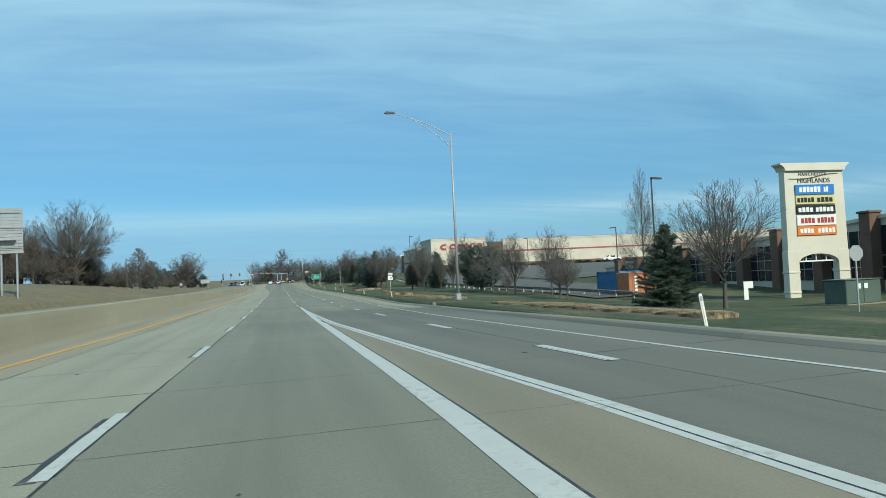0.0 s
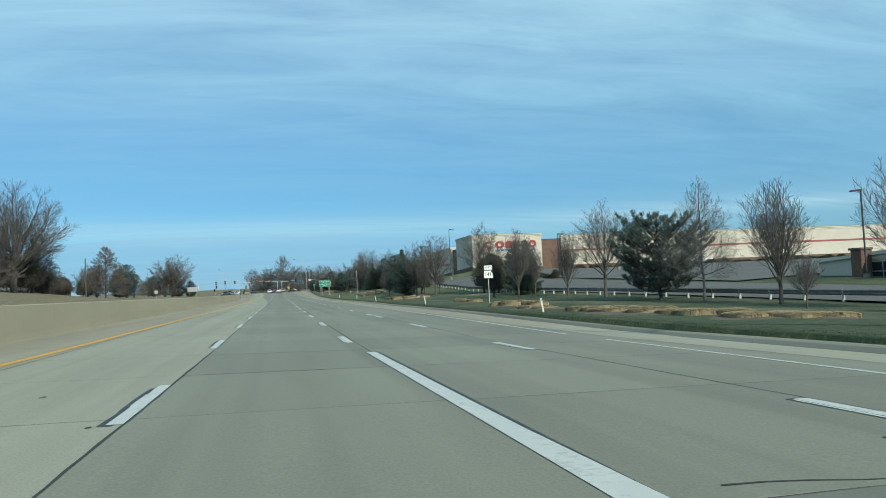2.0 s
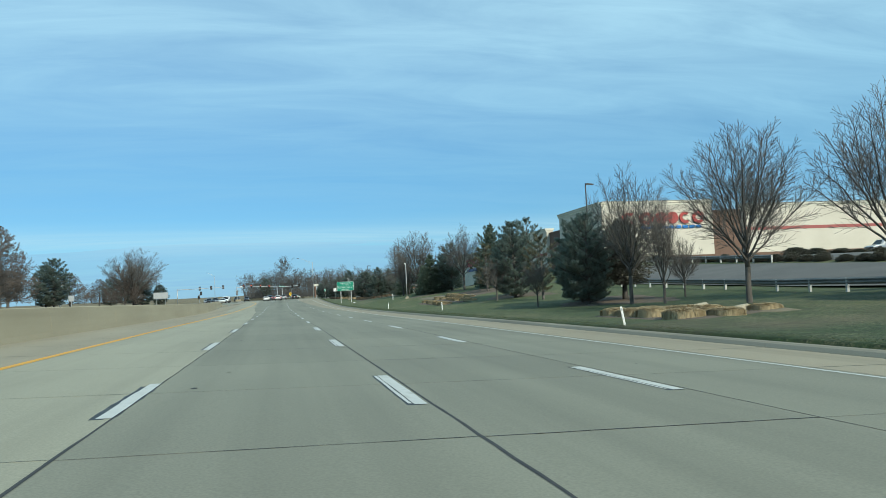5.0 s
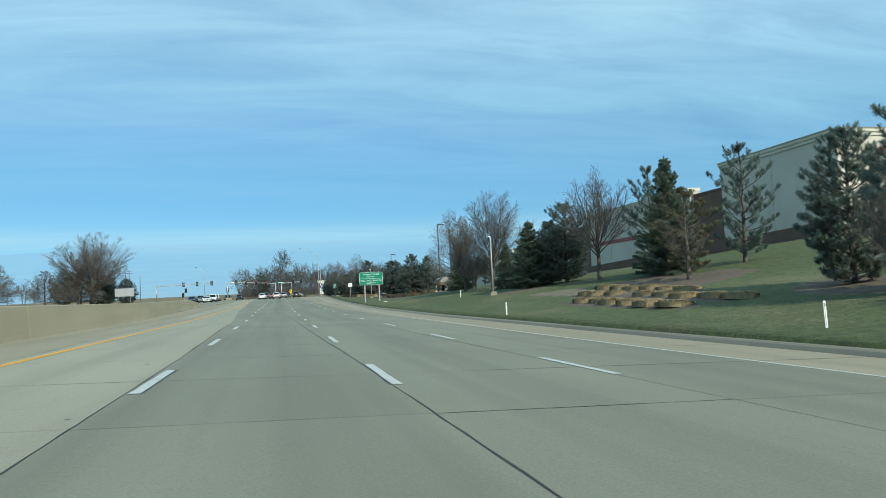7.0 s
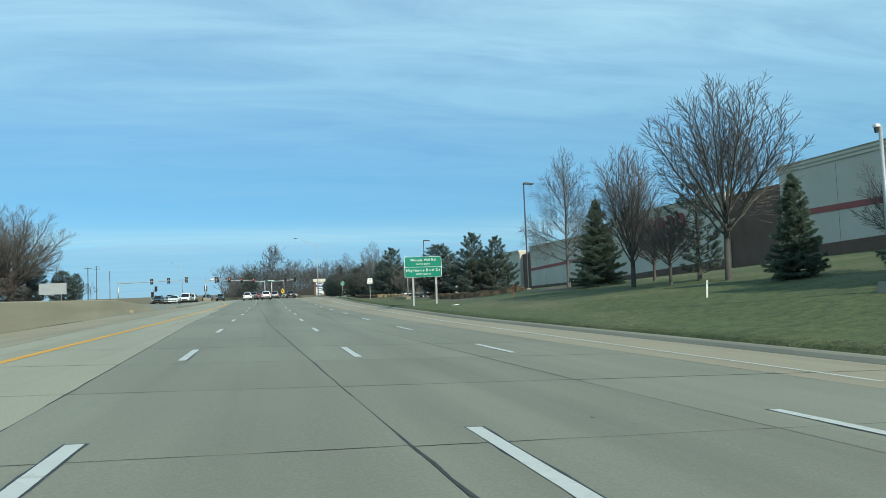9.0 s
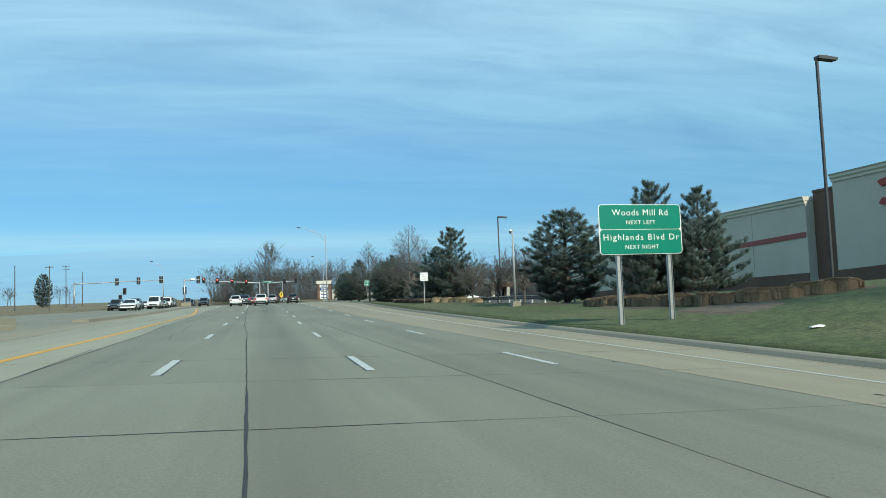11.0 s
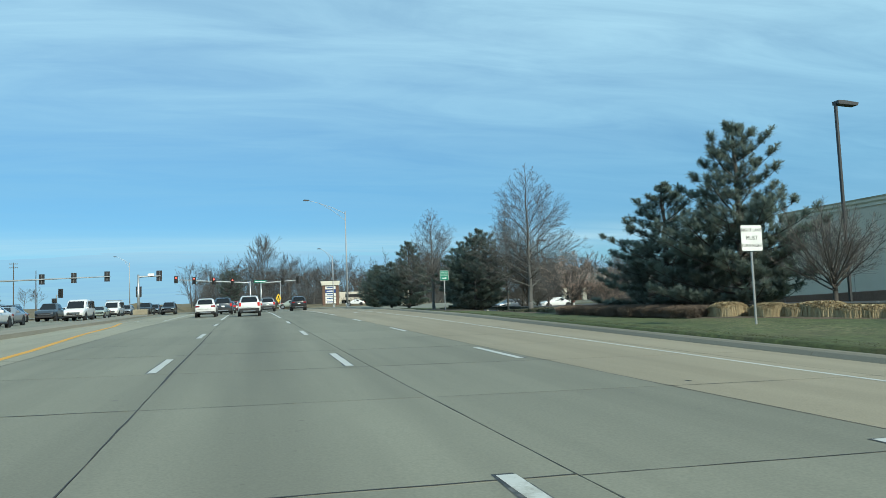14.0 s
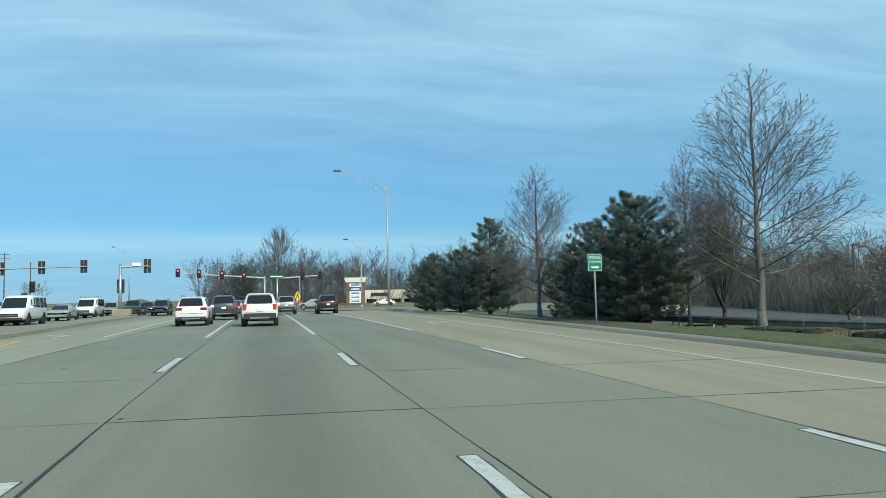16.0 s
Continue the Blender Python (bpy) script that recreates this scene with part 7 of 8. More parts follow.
for i in range(11000):
    x, y = (rng.uniform(-17, 72), rng.uniform(482, 530)) if i < 5500 else (rng.uniform(40, 260), rng.uniform(418, 470))
    z = ground_z(x, y) - .2
    a = Vector((rng.uniform(-.5, .5), rng.uniform(-.5, .5), 1)).normalized() * rng.uniform(1.5, 6.5)
    brush.tube((x, y, z), Vector((x, y, z)) + a, .07, .025, 3, caps=False)
for i in range(5200):
    y = rng.uniform(318, 392)
    x = 51.5 + 26 * rng.random() ** 1.6 + ip(y, [318, 350, 392], [0, 0, 6])
    z = ground_z(x, y) - .2
    a = Vector((rng.uniform(-.55, .55), rng.uniform(-.55, .55), 1)).normalized() * rng.uniform(1.5, 6.0) * (1 + .25 * noise.noise((x * .2, y * .2, 1.5)))
    brush.tube((x, y, z), Vector((x, y, z)) + a, .045, .014, 3, caps=False)
structure("brushwood", brush, TWIG, "brown brushwood at the foot of the wood", "bush", kind="stuff", fix=False)
PINE_FAR = conifer("pine_tree", "dark green pine beside the far signals", *pine_meshes(57, 9, 3.8, 12, 9), NEEDLE)
PINE_FAR.matrix_world = pose(-6, 478, ground_z(-6, 478) - .3)

# ---- beds of cut ornamental grass ----


def patch_mesh(cx, cy, rx, ry, turn, seed):
    """A flat ragged patch draped over the verge."""
    rng = random.Random(seed)
    m = Mesh()
    n, rings = 36, 5
    wob = [1 + .16 * math.sin(3 * 6.283 * i / n + seed) + rng.uniform(-.09, .09) for i in range(n)]
    c, s = math.cos(turn), math.sin(turn)
    vs = []
    for j in range(rings + 1):
        for i in range(n):
            a = 6.283 * i / n
            f = j / rings * wob[i]
            u, v = rx * math.cos(a) * f, ry * math.sin(a) * f
            x, y = cx + u * c - v * s, cy + u * s + v * c
            x = max(x, kerb_x(y) + .5)
            o = x - kerb_x(y)
            vs.append((x, y, ground_z(x, y) + uneven(x, y, min(1.0, o / 4) * .09) + (.035 if j < rings else -.03)))
    fs = [(j * n + i, j * n + (i + 1) % n, (j + 1) * n + (i + 1) % n, (j + 1) * n + i) for j in range(rings) for i in range(n)]
    return m.add(vs, fs)


def clump_mesh(seed, r, h, name="grass_clump", mat=STRAW):
    """Dry grass sheared to a flat-topped block: packed stems with cut ends."""
    rng = random.Random(seed)
    m = Mesh()

    def spot(edge):
        a = rng.uniform(0, 6.283)
        k = (abs(math.cos(a)) ** 4 + abs(math.sin(a)) ** 4) ** -.25
        q = r * min(k, 1.16) * (rng.uniform(.88, 1.0) if edge else math.sqrt(rng.random()))
        return a, q * math.cos(a), q * math.sin(a)
    for i in range(1700):
        a, x, y = spot(i < 1150)
        top = h * rng.uniform(.88, 1.03) * (1 - .22 * ((x * x + y * y) / (r * r)) ** 2)
        w = Vector((-math.sin(a) + rng.uniform(-.4, .4), math.cos(a) + rng.uniform(-.4, .4), 0)).normalized() * rng.uniform(.006, .012)
        b, e = Vector((x * 1.03, y * 1.03, -.05)), Vector((x + rng.uniform(-.03, .03), y + rng.uniform(-.03, .03), top))
        m.add([b - w, b + w, e + w, e - w], [(0, 1, 2, 3)])
    for i in range(1900):
        a, x, y = spot(False)
        top = h * rng.uniform(.9, 1.02) * (1 - .22 * ((x * x + y * y) / (r * r)) ** 2)
        u = rng.uniform(0, 6.28)
        d, e = Vector((math.cos(u), math.sin(u), rng.uniform(-.4, .4))) * rng.uniform(.02, .05), Vector((-math.sin(u), math.cos(u), rng.uniform(-.4, .4))) * .012
        c = Vector((x, y, top))
        m.add([c - d - e, c + d - e, c + d + e, c - d + e], [(0, 1, 2, 3)])
    return m.data(name, mat, False, False)


CLUMPS = [clump_mesh(sd, .6, .5) for sd in (1, 2, 3)]
OLIVE_CLUMPS = [clump_mesh(sd, .6, .5, mat=STRAW_OLIVE) for sd in (7, 8, 9)]
BROWN_CLUMPS = [clump_mesh(sd, .6, .5, mat=STRAW_BROWN) for sd in (4, 5, 6)]
rng = random.Random(3)
for x0, y0, x1, y1, n, rows, h in ((11.9, -9.6, 12.2, 3.4, 8, 1, .42), (12.3, 4.8, 12.4, 13.0, 6, 1, .42), (13.6, 5.2, 13.6, 11, 4, 1, .42), (13.6, 40.6, 15.2, 38.6, 2, 2, .6), (13.4, 53.0, 14.0, 42.5, 7, 2, .65), (13.6, 60.0, 13.8, 56.8, 2, 1, .5), (14.0, 67.8, 14.6, 64.2, 3, 2, .95), (15.7, 86.5, 15.8, 80, 4, 1, .8), (15.0, 124.2, 15.2, 117.2, 5, 2, 1.0), (17.0, 119.8, 17.6, 118.0, 1, 2, .8), (20.9, 183.5, 20.4, 171, 6, 1, .9), (16.7, 179.0, 16.3, 165, 7, 1, .85), (18.9, 182, 18.6, 164, 9, 1, .85),
                               (17.2, 258.6, 17.9, 248.4, 20, 1, 1.35), (18.1, 248.0, 22.2, 245.9, 8, 1, 1.3), (16.3, 292.5, 19.5, 287.4, 8, 1, 1.45), (15.6, 309.6, 15.7, 303.4, 6, 1, .8), (16.4, 315.2, 16.3, 311.4, 4, 1, .6), (16.0, 331, 16.8, 324, 6, 1, .7)):
    bed_o = thing("ornamental_grass_bed", "bed of sheared brown ornamental grass, almost a hedge" if 245 < y0 < 260 else "bed of sheared dull green ornamental grass on the bank" if y0 > 300 else "bed of sheared tan ornamental grass blocks in mulch", "plant", "grass beds")
    d = Vector((x1 - x0, y1 - y0, 0))
    nn = Vector((d.y, -d.x, 0)).normalized()
    if nn.x < 0:
        nn = -nn
    for i in range(n):
        for r in range(rows):
            if rng.random() < .06:
                continue
            p = Vector((x0, y0, 0)) + d * ((i + .5 + .4 * (r % 2)) / n) + nn * (r * 1.35) + Vector((rng.uniform(-.18, .18), rng.uniform(-.12, .12), 0))
            c = new("grass_clump", (BROWN_CLUMPS if 245 < y0 < 260 else OLIVE_CLUMPS if y0 > 300 else CLUMPS)[rng.randrange(3)])
            c.parent = bed_o
            k = rng.uniform(.92, 1.12)
            c.matrix_basis = pose(p.x, p.y, ground_z(p.x, p.y), 0, 0, rng.uniform(-14, 14)) @ Matrix.Diagonal((k, k * rng.uniform(.95, 1.45), rng.uniform(.85, 1.15) * h * .68, 1))
    mid = Vector((x0 + x1, y0 + y1, 0)) / 2 + nn * (rows - 1) * .67
    soil = patch_mesh(mid.x, mid.y, rows * .75 + .5, d.length / 2 + 1.0, math.atan2(-d.x, d.y) if d.y > 0 else math.atan2(d.x, -d.y), 40 + int(x0 * 10))
    part("mulch", soil, MULCH, bed_o, "dark bark mulch", fix=False)

# leafless clipped hedge
def bush_mesh(seed, r, h):
    """Fine upright twigs that fan out into a clipped, uneven crown."""
    rng = random.Random(seed)
    m = Mesh()
    for i in range(3600):
        a, q = rng.uniform(0, 6.283), r * math.sqrt(rng.random())
        k = min((abs(math.cos(a)) ** 4 + abs(math.sin(a)) ** 4) ** -.25, 1.16)
        x, y = q * k * math.cos(a), q * k * math.sin(a)
        top = h * rng.uniform(.55, 1.06) * (1 - .25 * (q / r) ** 3)
        low = rng.uniform(-.05, top * .7)
        u = rng.uniform(0, 6.28)
        w = Vector((math.cos(u), math.sin(u), 0)) * rng.uniform(.002, .0045)
        b, e = Vector((x * .8, y * .8, low)), Vector((x + rng.uniform(-.09, .09), y + rng.uniform(-.09, .09), top))
        m.add([b - w, b + w, e + w, e - w], [(0, 1, 2, 3)])
    for i in range(2600):
        a, q = rng.uniform(0, 6.283), r * rng.uniform(.5, 1.02) ** .5
        k = min((abs(math.cos(a)) ** 4 + abs(math.sin(a)) ** 4) ** -.25, 1.16)
        c = Vector((q * k * math.cos(a), q * k * math.sin(a), h * rng.uniform(.05, 1.0) * (1 - .2 * (q / r) ** 3)))
        d = Vector((rng.uniform(-1, 1), rng.uniform(-1, 1), rng.uniform(-.4, 1))).normalized() * rng.uniform(.02, .06)
        w = d.orthogonal().normalized() * rng.uniform(.003, .009)
        m.add([c - w, c + d - w, c + d + w, c + w], [(0, 1, 2, 3)])
    return m.data("hedge_bush", HEDGE_TWIG, False, False)


BUSHES = [bush_mesh(sd, .62, .5) for sd in (11, 12, 13)]
hedge = thing("hedge", "clipped leafless brown hedge beside the lawn", "hedge")
for x0, y0, x1, y1, n, h in ((14.3, 301.6, 15.0, 297.4, 6, 1.05), (15.1, 296.9, 16.0, 292.9, 6, 1.1)):
    for i in range(n):
        for q in (0, 1):
            k = (i + .5) / n
            x, y = x0 + (x1 - x0) * k + q * .75 + rng.uniform(-.08, .08), y0 + (y1 - y0) * k + rng.uniform(-.1, .1)
            c = new("hedge_bush", BUSHES[rng.randrange(3)])
            c.parent = hedge
            c.matrix_basis = pose(x, y, ground_z(x, y), 0, 0, rng.uniform(-10, 10)) @ Matrix.Diagonal((1, rng.uniform(.9, 1.1), rng.uniform(.93, 1.05) * h * .86, 1))

# bare mulch and thin soil under the trees
for x, y, rx, ry, lab in ((19.4, 187, 1.6, 4.5, 0), (24.2, 194.5, 1.5, 1.5, 1), (20.8, 199, 2.2, 2.4, 1), (22.2, 261, 3.4, 4.5, 1), (20.5, 269, 3.5, 8, 1), (19.4, 281, 1.8, 7, 1), (19.5, 300, 3.0, 7, 1), (17, 316, 1.4, 2, 1), (15.8, 326, 2.5, 8, 1), (22.6, 236, 2.4, 5, 1),
                          (21.6, 137.5, 3.4, 5.5, 1), (24.2, 179.5, 4.0, 6.5, 1), (17.8, 3.0, 2.4, 3.5, 1), (22.6, 161, 3.0, 6, 1), (18.6, 120.5, 1.6, 3.6, 0), (25, 110.5, 3.0, 3.6, 0), (17.2, 246, 1.8, 2.6, 1)):
    structure("mulch_bed", patch_mesh(x, y, rx, ry, 0, int(x * 7 + y)), MULCH if lab else SOIL, "dark bark mulch under the trees" if lab else "thin bare soil in the lawn", "ground", fix=False)

# limestone lumps by the kerb
for x, y, s in ((10.25, 21.3, .1), (18.2, 119, .35), (17.8, 121.5, .45), (16.8, 120.2, .3)):
    o = structure("rock", Mesh().box(-s, s, -s * .7, s * .7, -.1, s * .7, s * .22), STONE, "rough pale limestone rock in the grass", "rock", kind="object")
    o.matrix_world = pose(x, y, ground_z(x, y), 5, 8, 30 * x)

# grass creeping over the kerb
rng = random.Random(9)
blades = Mesh()
for i in range(42000):
    y = rng.uniform(-24, 335)
    x = kerb_x(y) + .30 + .5 * rng.random() ** 1.5
    z = ground_z(x, y) + .02
    a = rng.uniform(0, 6.28)
    w = Vector((math.cos(a), math.sin(a), 0)) * .006
    b = Vector((x, y, z))
    blades.add([b - w, b + w, b + Vector((rng.uniform(-.08, .02), rng.uniform(-.06, .06), rng.uniform(.01, .04)))], [(0, 1, 2)])
structure("grass", blades, BLADE, "short green and straw-coloured grass creeping over the kerb", "grass", kind="stuff", fix=False)

# ---- vehicles ----


def section(w, wr, zb, zw, zr):
    """Half outline, bottom to roof, mirrored into a ring."""
    half = [(w * .80, zb), (w * .96, zb + .10), (w, zb + .32), (w * .99, zw - .12), (w * .965, zw)]
    if zr > zw + .05:
        half += [(wr + (w * .95 - wr) * .35, zw + (zr - zw) * .62), (wr, zr - .07), (wr * .8, zr)]
    else:
        half += [(w * .9, zw + .02), (w * .7, zw + .03), (w * .5, zw + .035)]
    return half


def vehicle(kind, x, y, turn, mat, label, lit=False, z=None, size=1.0):
    """kind: suv, sedan, van, pickup. Built nose towards +y."""
    gz = road_z(x, y) if z is None else z
    o = thing({"suv": "sport_utility_car", "sedan": "sedan_car", "van": "cargo_van", "pickup": "pickup_truck"}[kind], label, "car", at=pose(x, y, gz, 0, 0, turn) @ Matrix.Diagonal((size, size, size, 1)))
    # stations: y, half width, half roof width, floor, waist, roof
    if kind == "suv":
        st = [(-2.32, .80, .58, .48, .95, .95), (-2.28, .88, .60, .42, 1.04, 1.10), (-2.18, .92, .62, .36, 1.06, 1.42), (-1.95, .94, .66, .32, 1.06, 1.66), (-1.2, .95, .68, .30, 1.05, 1.73), (.0, .95, .69, .30, 1.03, 1.74), (.55, .95, .67, .30, 1.02, 1.66), (1.15, .94, .66, .30, 1.02, 1.05), (1.8, .92, .6, .32, .96, .96), (2.2, .86, .6, .36, .84, .84), (2.36, .72, .5, .44, .70, .70)]
        L0, wb, wr = 2.32, 1.38, .36
    elif kind == "van":
        st = [(-2.75, .90, .82, .5, 1.1, 1.1), (-2.7, .98, .86, .42, 1.15, 2.05), (-2.5, 1.0, .88, .36, 1.15, 2.12), (.6, 1.0, .88, .34, 1.15, 2.12), (1.2, 1.0, .84, .34, 1.15, 1.95), (1.9, .98, .8, .34, 1.14, 1.18), (2.6, .94, .7, .36, 1.02, 1.02), (2.85, .84, .6, .42, .85, .85)]
        L0, wb, wr = 2.75, 1.75, .38
    elif kind == "pickup":
        st = [(-2.85, .90, .6, .55, 1.12, 1.12), (-2.8, .97, .6, .46, 1.16, 1.16), (-1.05, .99, .7, .40, 1.16, 1.16), (-.95, .99, .7, .40, 1.16, 1.80), (-.2, .99, .72, .38, 1.15, 1.88), (.7, .98, .70, .38, 1.14, 1.84), (1.4, .98, .68, .38, 1.14, 1.17), (2.5, .96, .6, .40, 1.08, 1.08), (2.85, .86, .6, .46, .9, .9)]
        L0, wb, wr = 2.85, 1.8, .40
    else:
        st = [(-2.35, .76, .5, .45, .86, .86), (-2.25, .86, .5, .36, .95, .95), (-1.75, .90, .58, .30, .97, .99), (-1.0, .91, .62, .26, .95, 1.38), (-.2, .91, .63, .26, .94, 1.44), (.45, .91, .62, .26, .93, 1.38), (1.15, .90, .6, .26, .92, .95), (1.9, .87, .6, .30, .82, .82), (2.3, .74, .5, .38, .66, .66)]
        L0, wb, wr = 2.35, 1.4, .33
    rings = []
    for sy, w, r, zb, zw, zr in st:
        h = section(w, r, zb, zw, zr)
        rings.append([(px, sy, pz) for px, pz in h] + [(-px, sy, pz) for px, pz in reversed(h)])
    bm = Mesh()
    bm.loft(rings)
    part("body", bm, mat, o, smooth=True)

    def at(sy, k):
        for a, b in zip(st, st[1:]):
            if a[0] <= sy <= b[0]:
                t = (sy - a[0]) / (b[0] - a[0])
                return a[k] + (b[k] - a[k]) * t
        return st[-1][k]
    # glazing, slightly proud of the body
    cab = [s for s in st if s[5] > s[4] + .25]
    ya, yb = cab[0][0], cab[-1][0]

    def cabin_pt(sy, f, side, out=.012):
        w, r, zw, zr = at(sy, 1), at(sy, 2), at(sy, 4), at(sy, 5)
        base, top = w * .965, r
        return (side * (base + (top - base) * f + out), sy, zw + (zr - .07 - zw) * f + .0)
    n = 3 if kind == "suv" else 2
    if kind == "van":
        spans = [(yb - .95, yb - .05), (yb - 2.05, yb - 1.05), (yb - 3.05, yb - 2.15), (ya + .15, yb - 3.15)]
    else:
        spans = [(ya + .12 + (yb - ya - .2) * i / n, ya + .12 + (yb - ya - .2) * (i + 1) / n - .07) for i in range(n)]
    for s in (-1, 1):
        for a, b in spans:
            g = Mesh().quad(cabin_pt(a, .1, s), cabin_pt(b, .1, s), cabin_pt(b - .02, .9, s), cabin_pt(a + .02, .9, s))
            part("side_window", g, CAR_GLASS, o, fix=False)
        part("door_mirror", Mesh().box(s * .98 - .1, s * .98 + .1, yb - .12, yb + .0, at(yb, 4) + .02, at(yb, 4) + .2, .03), mat, o)
    # windscreen and rear window
    f0, f1 = yb, [s for s in st if s[0] > yb][0][0]
    part("windscreen", Mesh().quad((-at(f1, 1) * .8, f1 - .0, at(f1, 5) + .045), (at(f1, 1) * .8, f1 - .0, at(f1, 5) + .045), (at(f0, 2) * .84, f0 + .07, at(f0, 5) - .025), (-at(f0, 2) * .84, f0 + .07, at(f0, 5) - .025)), CAR_GLASS, o, fix=False)
    if kind == "suv":
        rw = Mesh()
        rw.prism([(-.66, 1.22), (-.62, 1.19), (.62, 1.19), (.66, 1.22), (.60, 1.53), (.52, 1.58), (-.52, 1.58), (-.60, 1.53)], "y", -.01, .02)
        rw.v = [(px, -2.35 + (pz - 1.1) * .42 + py, pz) for px, py, pz in rw.v]
        part("rear_window", rw, CAR_GLASS, o)
        part("spoiler", Mesh().prism([(-2.12, 1.60), (-2.16, 1.64), (-1.85, 1.71), (-1.75, 1.66)], "x", -.56, .56), mat, o)
        for s in (-1, 1):
            part("roof_rail", Mesh().path([(s * .62, -1.7, 1.73), (s * .64, -1.5, 1.79), (s * .64, .2, 1.8), (s * .62, .4, 1.74)], [.02] * 4, 6), TRIM_BLACK, o)
    elif kind == "van":
        for s in (-1, 1):
            part("rear_window", Mesh().box(s * .42 - .3, s * .42 + .3, -2.77, -2.74, 1.25, 1.85, .01), CAR_GLASS, o)
    else:
        b0 = [s for s in st if s[0] < ya][-1][0]
        part("rear_window", Mesh().quad((-at(b0, 1) * .76, b0, at(b0, 5) + .045), (at(b0, 1) * .76, b0, at(b0, 5) + .045), (at(ya, 2) * .84, ya - .07, at(ya, 5) - .025), (-at(ya, 2) * .84, ya - .07, at(ya, 5) - .025)), CAR_GLASS, o, fix=False)
    # lower trim, bumpers, lamps, plate
    for e, f in ((-L0, -1), (st[-1][0], 1)):
        w = .82
        part("bumper", Mesh().box(-w, w, e - .03 if f < 0 else e - .22, e + .22 if f < 0 else e + .03, .34, .68 if kind == "suv" and lit else .54, .04), TRIM_BLACK if kind in ("suv", "pickup", "van") else mat, o)
    part("sill", Mesh().box(-.93, .93, -wb + .45, wb - .45, .24, .36, .02), TRIM_BLACK, o)
    zt = {"suv": .98, "van": 1.0, "pickup": .98, "sedan": .82}[kind]
    for s in (-1, 1):
        tall = lit and kind == "suv"
        a, b, q = (.66, .86, .16) if tall else (.50, .88, .085)
        tm = Mesh().box(min(s * a, s * b), max(s * a, s * b), -L0 - .02, -L0 + .22, zt - q, zt + q, .03)
        part("tail_lamp", tm, TAIL_LIT if lit else TAIL_RED, o, "red tail lamp")
        fy = st[-2][0]
        part("head_lamp", Mesh().box(s * .68 - .17, s * .68 + .17, fy - .1, fy + .11, .68, .82, .03), HEAD_LAMP, o)
    if kind == "suv":
        part("skid_plate", Mesh().box(-.5, .5, -L0 - .05, -L0 - .025, .38, .47, .01), RIM, o, "satin lower trim strip")
        part("tailgate_seam", Mesh().box(-.72, .72, -L0 - .008, -L0 + .1, .715, .725), TRIM_BLACK, o)
    part("licence_plate", Mesh().box(-.15, .15, -L0 - .045, -L0 - .02, zt - .22, zt - .07, .003), WHITE_SIGN, o)
    gw, g0, g1 = (.6, .56, .82) if kind in ("van", "pickup") else (.45, .5, .68)
    part("grille", Mesh().box(-gw, gw, st[-1][0] - .12, st[-1][0] + .015, g0, g1, .02), TRIM_BLACK, o)
    part("grille_bar", Mesh().box(-gw, gw, st[-1][0], st[-1][0] + .025, (g0 + g1) / 2 - .02, (g0 + g1) / 2 + .02, .005), RIM, o)
    if lit:
        part("brake_lamp", Mesh().box(-.22, .22, -2.1 if kind == "suv" else ya - .1, -2.06 if kind == "suv" else ya - .06, at(ya, 5) + .02 if kind != "suv" else 1.60, at(ya, 5) + .05 if kind != "suv" else 1.635), TAIL_LIT, o)
    # wheels
    for s in (-1, 1):
        for wy in (-wb, wb):
            hub = s * (st[3][1] - .10)
            t = Mesh()
            prof = [(-.11, wr * .66), (-.115, wr * .9), (-.08, wr), (.08, wr), (.115, wr * .9), (.11, wr * .66)]
            t.loft([[(hub + dx, wy + r * math.cos(a), wr + r * math.sin(a)) for dx, r in prof] for a in [2 * math.pi * i / 20 for i in range(21)]], closed=False)
            tyre = part("tyre", t, RUBBER, o, fix=False)
            part("rim", Mesh().tube((hub - .085, wy, wr), (hub + .085, wy, wr), wr * .66, wr * .66, 16), RIM, tyre)
            part("wheel_arch", Mesh().tube((s * .72, wy, wr + .04), (s * (at(wy, 1) + .004), wy, wr + .04), wr + .09, wr + .09, 18), TRIM_BLACK, o)
    return o


vehicle("suv", -3.85, 336.9, 0, CAR_WHITE, "white sport utility car with dark rear glass, waiting in traffic", size=.91)
vehicle("suv", -.25, 333.2, 0, CAR_WHITE, "white sport utility car with brake lamps lit", True, size=.95)
vehicle("suv", 5.4, 364, 0, CAR_BLACK, "black sport utility car in the outer lane")
vehicle("suv", -3.0, 350, 2, CAR_BLUE, "dark sport utility car waiting in the queue", True)
vehicle("sedan", -2.9, 362, 2, CAR_BLUE, "dark sedan waiting in the queue", True)
vehicle("sedan", -2.2, 371, 2, CAR_MAROON, "maroon sedan at the head of the queue", True)
vehicle("suv", 1.75, 367, 0, CAR_SILVER, "grey sport utility car waiting at the signals", True)
vehicle("sedan", 6.2, 399, 86, CAR_GREEN, "pale green sedan crossing the junction", z=2.45)
vehicle("sedan", 1.0, 404, 92, CAR_SILVER, "silver sedan crossing the junction", z=2.48)
vehicle("pickup", -20.8, 356.5, 180, CAR_BLUE, "dark blue pickup truck in the oncoming queue")
vehicle("van", -17.2, 352.5, 180, CAR_WHITE, "white van near the island in the oncoming queue")
vehicle("van", -18.4, 379.0, 180, CAR_WHITE, "white van with a roof rack in the oncoming queue")
vehicle("sedan", -17.8, 366, 180, CAR_GREEN, "grey-green sedan in the oncoming queue")
vehicle("sedan", -18.0, 331.5, 180, CAR_SILVER, "silver sedan in the oncoming queue")
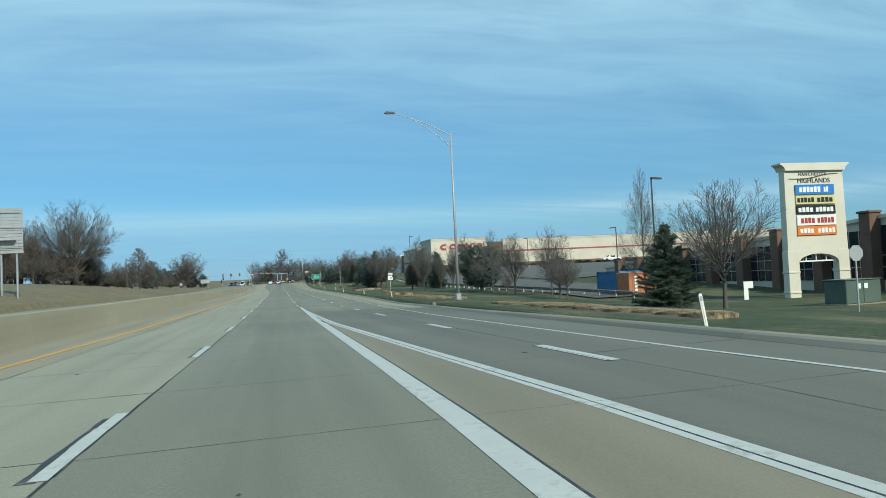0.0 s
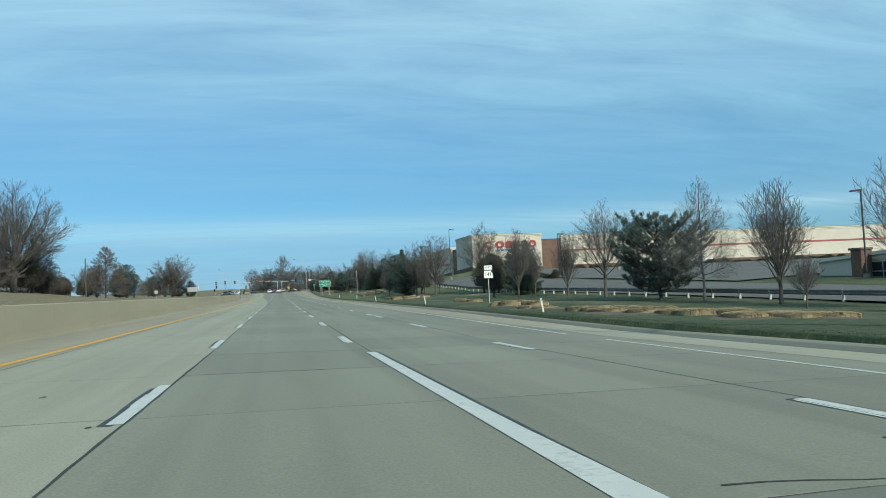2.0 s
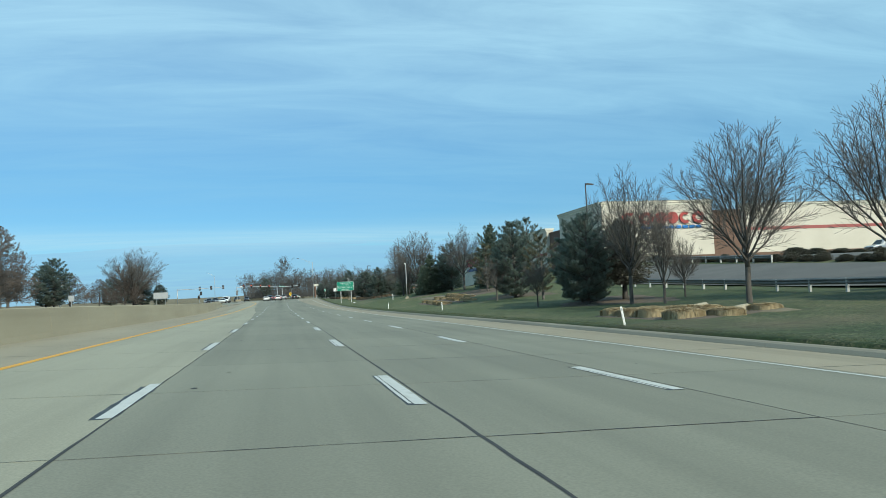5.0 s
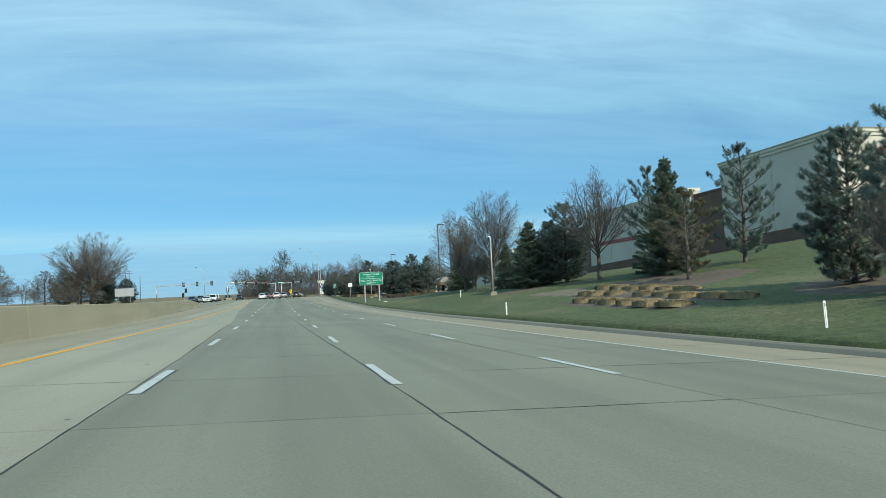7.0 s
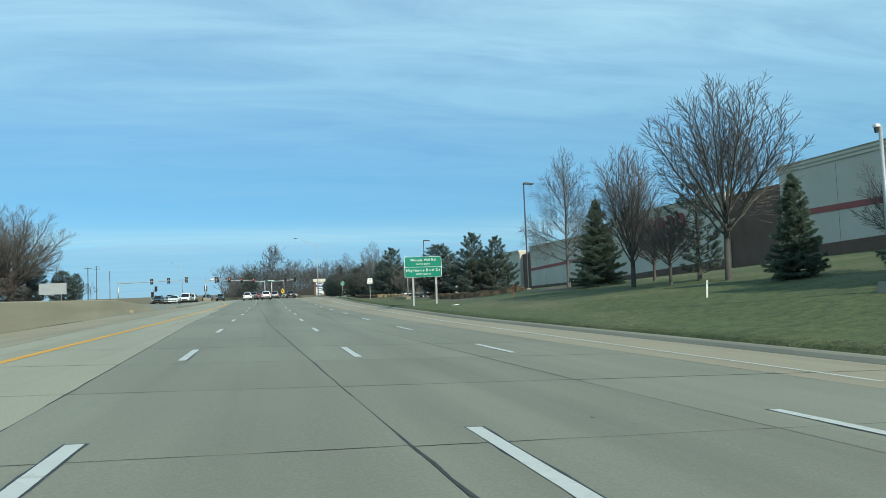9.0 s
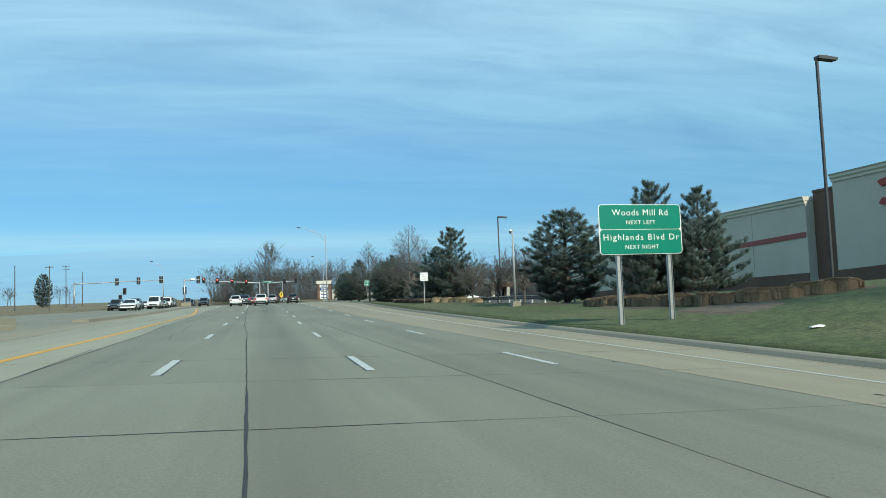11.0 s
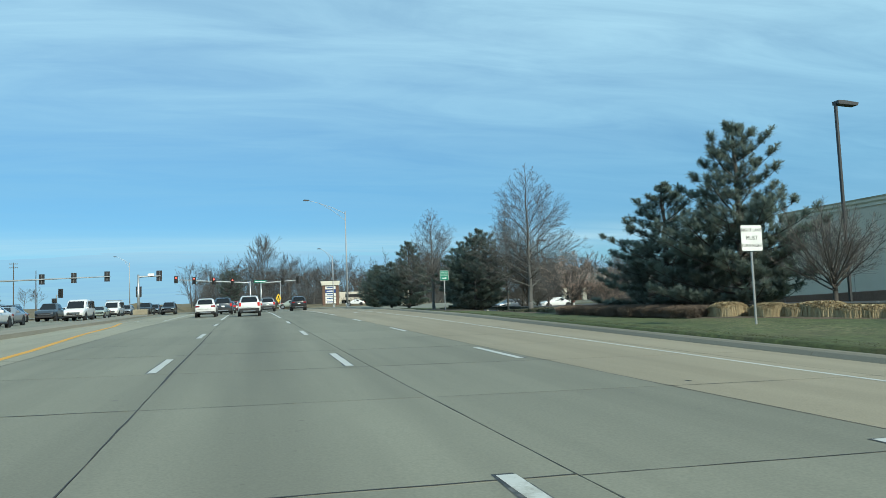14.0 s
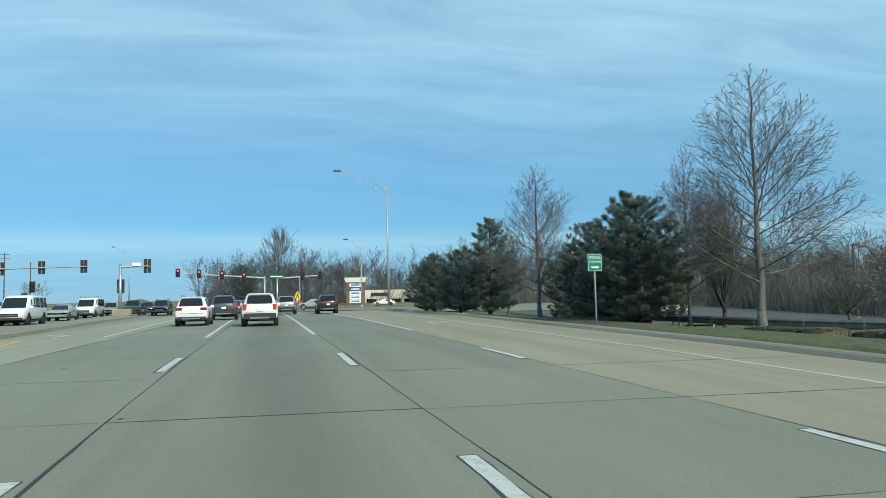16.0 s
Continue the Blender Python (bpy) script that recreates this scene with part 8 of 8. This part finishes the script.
vehicle("sedan", -16.0, 321, 180, CAR_WHITE, "white sedan in the oncoming lanes")
vehicle("suv", -22.0, 346, 180, CAR_BLACK, "black sport utility car in the oncoming queue")
vehicle("sedan", -20.3, 362, 180, CAR_WHITE, "white sedan in the oncoming queue")
vehicle("suv", -11.8, 384, 180, CAR_BLACK, "black sport utility car turning beside the island", z=2.25)
vehicle("pickup", -15.6, 389, 180, CAR_BLACK, "black pickup truck beyond the signals")
vehicle("suv", -19.4, 396, 180, CAR_SILVER, "grey sport utility car beyond the signals")
vehicle("suv", -16.0, 402, 180, CAR_BLUE, "dark sport utility car beyond the signals")
vehicle("sedan", -23.2, 352, 180, CAR_SILVER, "silver sedan in the outer oncoming lane")
vehicle("sedan", 38, 360, 95, CAR_WHITE, "white sedan parked in the rear lot", z=ground_z(38, 360) + .08)
vehicle("sedan", 31, 357, 95, CAR_SILVER, "silver sedan parked in the rear lot", z=ground_z(31, 357) + .08)
vehicle("sedan", 24, 452, 80, CAR_WHITE, "white sedan parked by the shop", z=ground_z(24, 452))
vehicle("pickup", 96, 178, 90, CAR_WHITE, "white pickup parked in front of the store", z=ground_z(96, 178) + .1)
vehicle("suv", 78, 176, 88, CAR_SILVER, "silver car parked in front of the store", z=ground_z(78, 176) + .1)
for x, y in ((-18.4, 379.0),):
    r = thing("roof_rack", "steel ladder rack on the van roof", "rack", at=pose(x, y, road_z(x, y) + 2.1))
    for s in (-.7, .7):
        part("rail", Mesh().tube((s, -.9, .16), (s, 2.3, .16), .025, .025, 6), GREY_METAL, r)
    for v in (-.8, .3, 1.4, 2.2):
        part("crossbar", Mesh().tube((-.8, v, .13), (.8, v, .13), .02, .02, 6), GREY_METAL, r)
        for s in (-.7, .7):
            part("foot", Mesh().tube((s, v, -.02), (s, v, .14), .02, .02, 6), GREY_METAL, r)

# ---- the slabs themselves ----
rest, rest_pale, rest_old, rest_mid = Mesh(), Mesh(), Mesh(), Mesh()
for i in range(-12, 92):
    y0, y1 = joint_y(i), joint_y(i + 1)
    for k in range(7):
        if min(seam_x(k + 1, y0) - seam_x(k, y0), seam_x(k + 1, y1) - seam_x(k, y1)) < .12:
            if max(seam_x(k + 1, y0) - seam_x(k, y0), seam_x(k + 1, y1) - seam_x(k, y1)) < .12:
                continue
        vs, fs = slab_mesh(lambda v: seam_x(k, v), lambda v: max(seam_x(k + 1, v), seam_x(k, v) + .05), y0, y1)
        mid = (seam_x(k, y0) + seam_x(k + 1, y0)) / 2
        pale = (k == 0 or k >= 5) and (k < 5 or y0 > 44)
        near = k in (2, 3, 4) and -4 <= i <= 90
        if near and not pale:
            part("concrete_slab", Mesh().add(vs, fs), SLAB_OLD if k >= 3 and i < 2 else SLAB, road, fix=False)
        else:
            (rest_pale if pale else rest_mid if k == 1 else rest_old if k >= 3 and i < 2 else rest_mid if k >= 5 else rest).add(vs, fs)
for m, mat, label in ((rest_mid, SLAB_MID, "left lane slabs"), (rest, SLAB, "outer lane slabs"), (rest_pale, SLAB_PALE, "paler shoulder slabs"), (rest_old, SLAB_OLD, "older darker ramp slabs")):
    o = part("concrete_slabs", m, mat, road, label, fix=False)
    o["kind"] = "stuff"
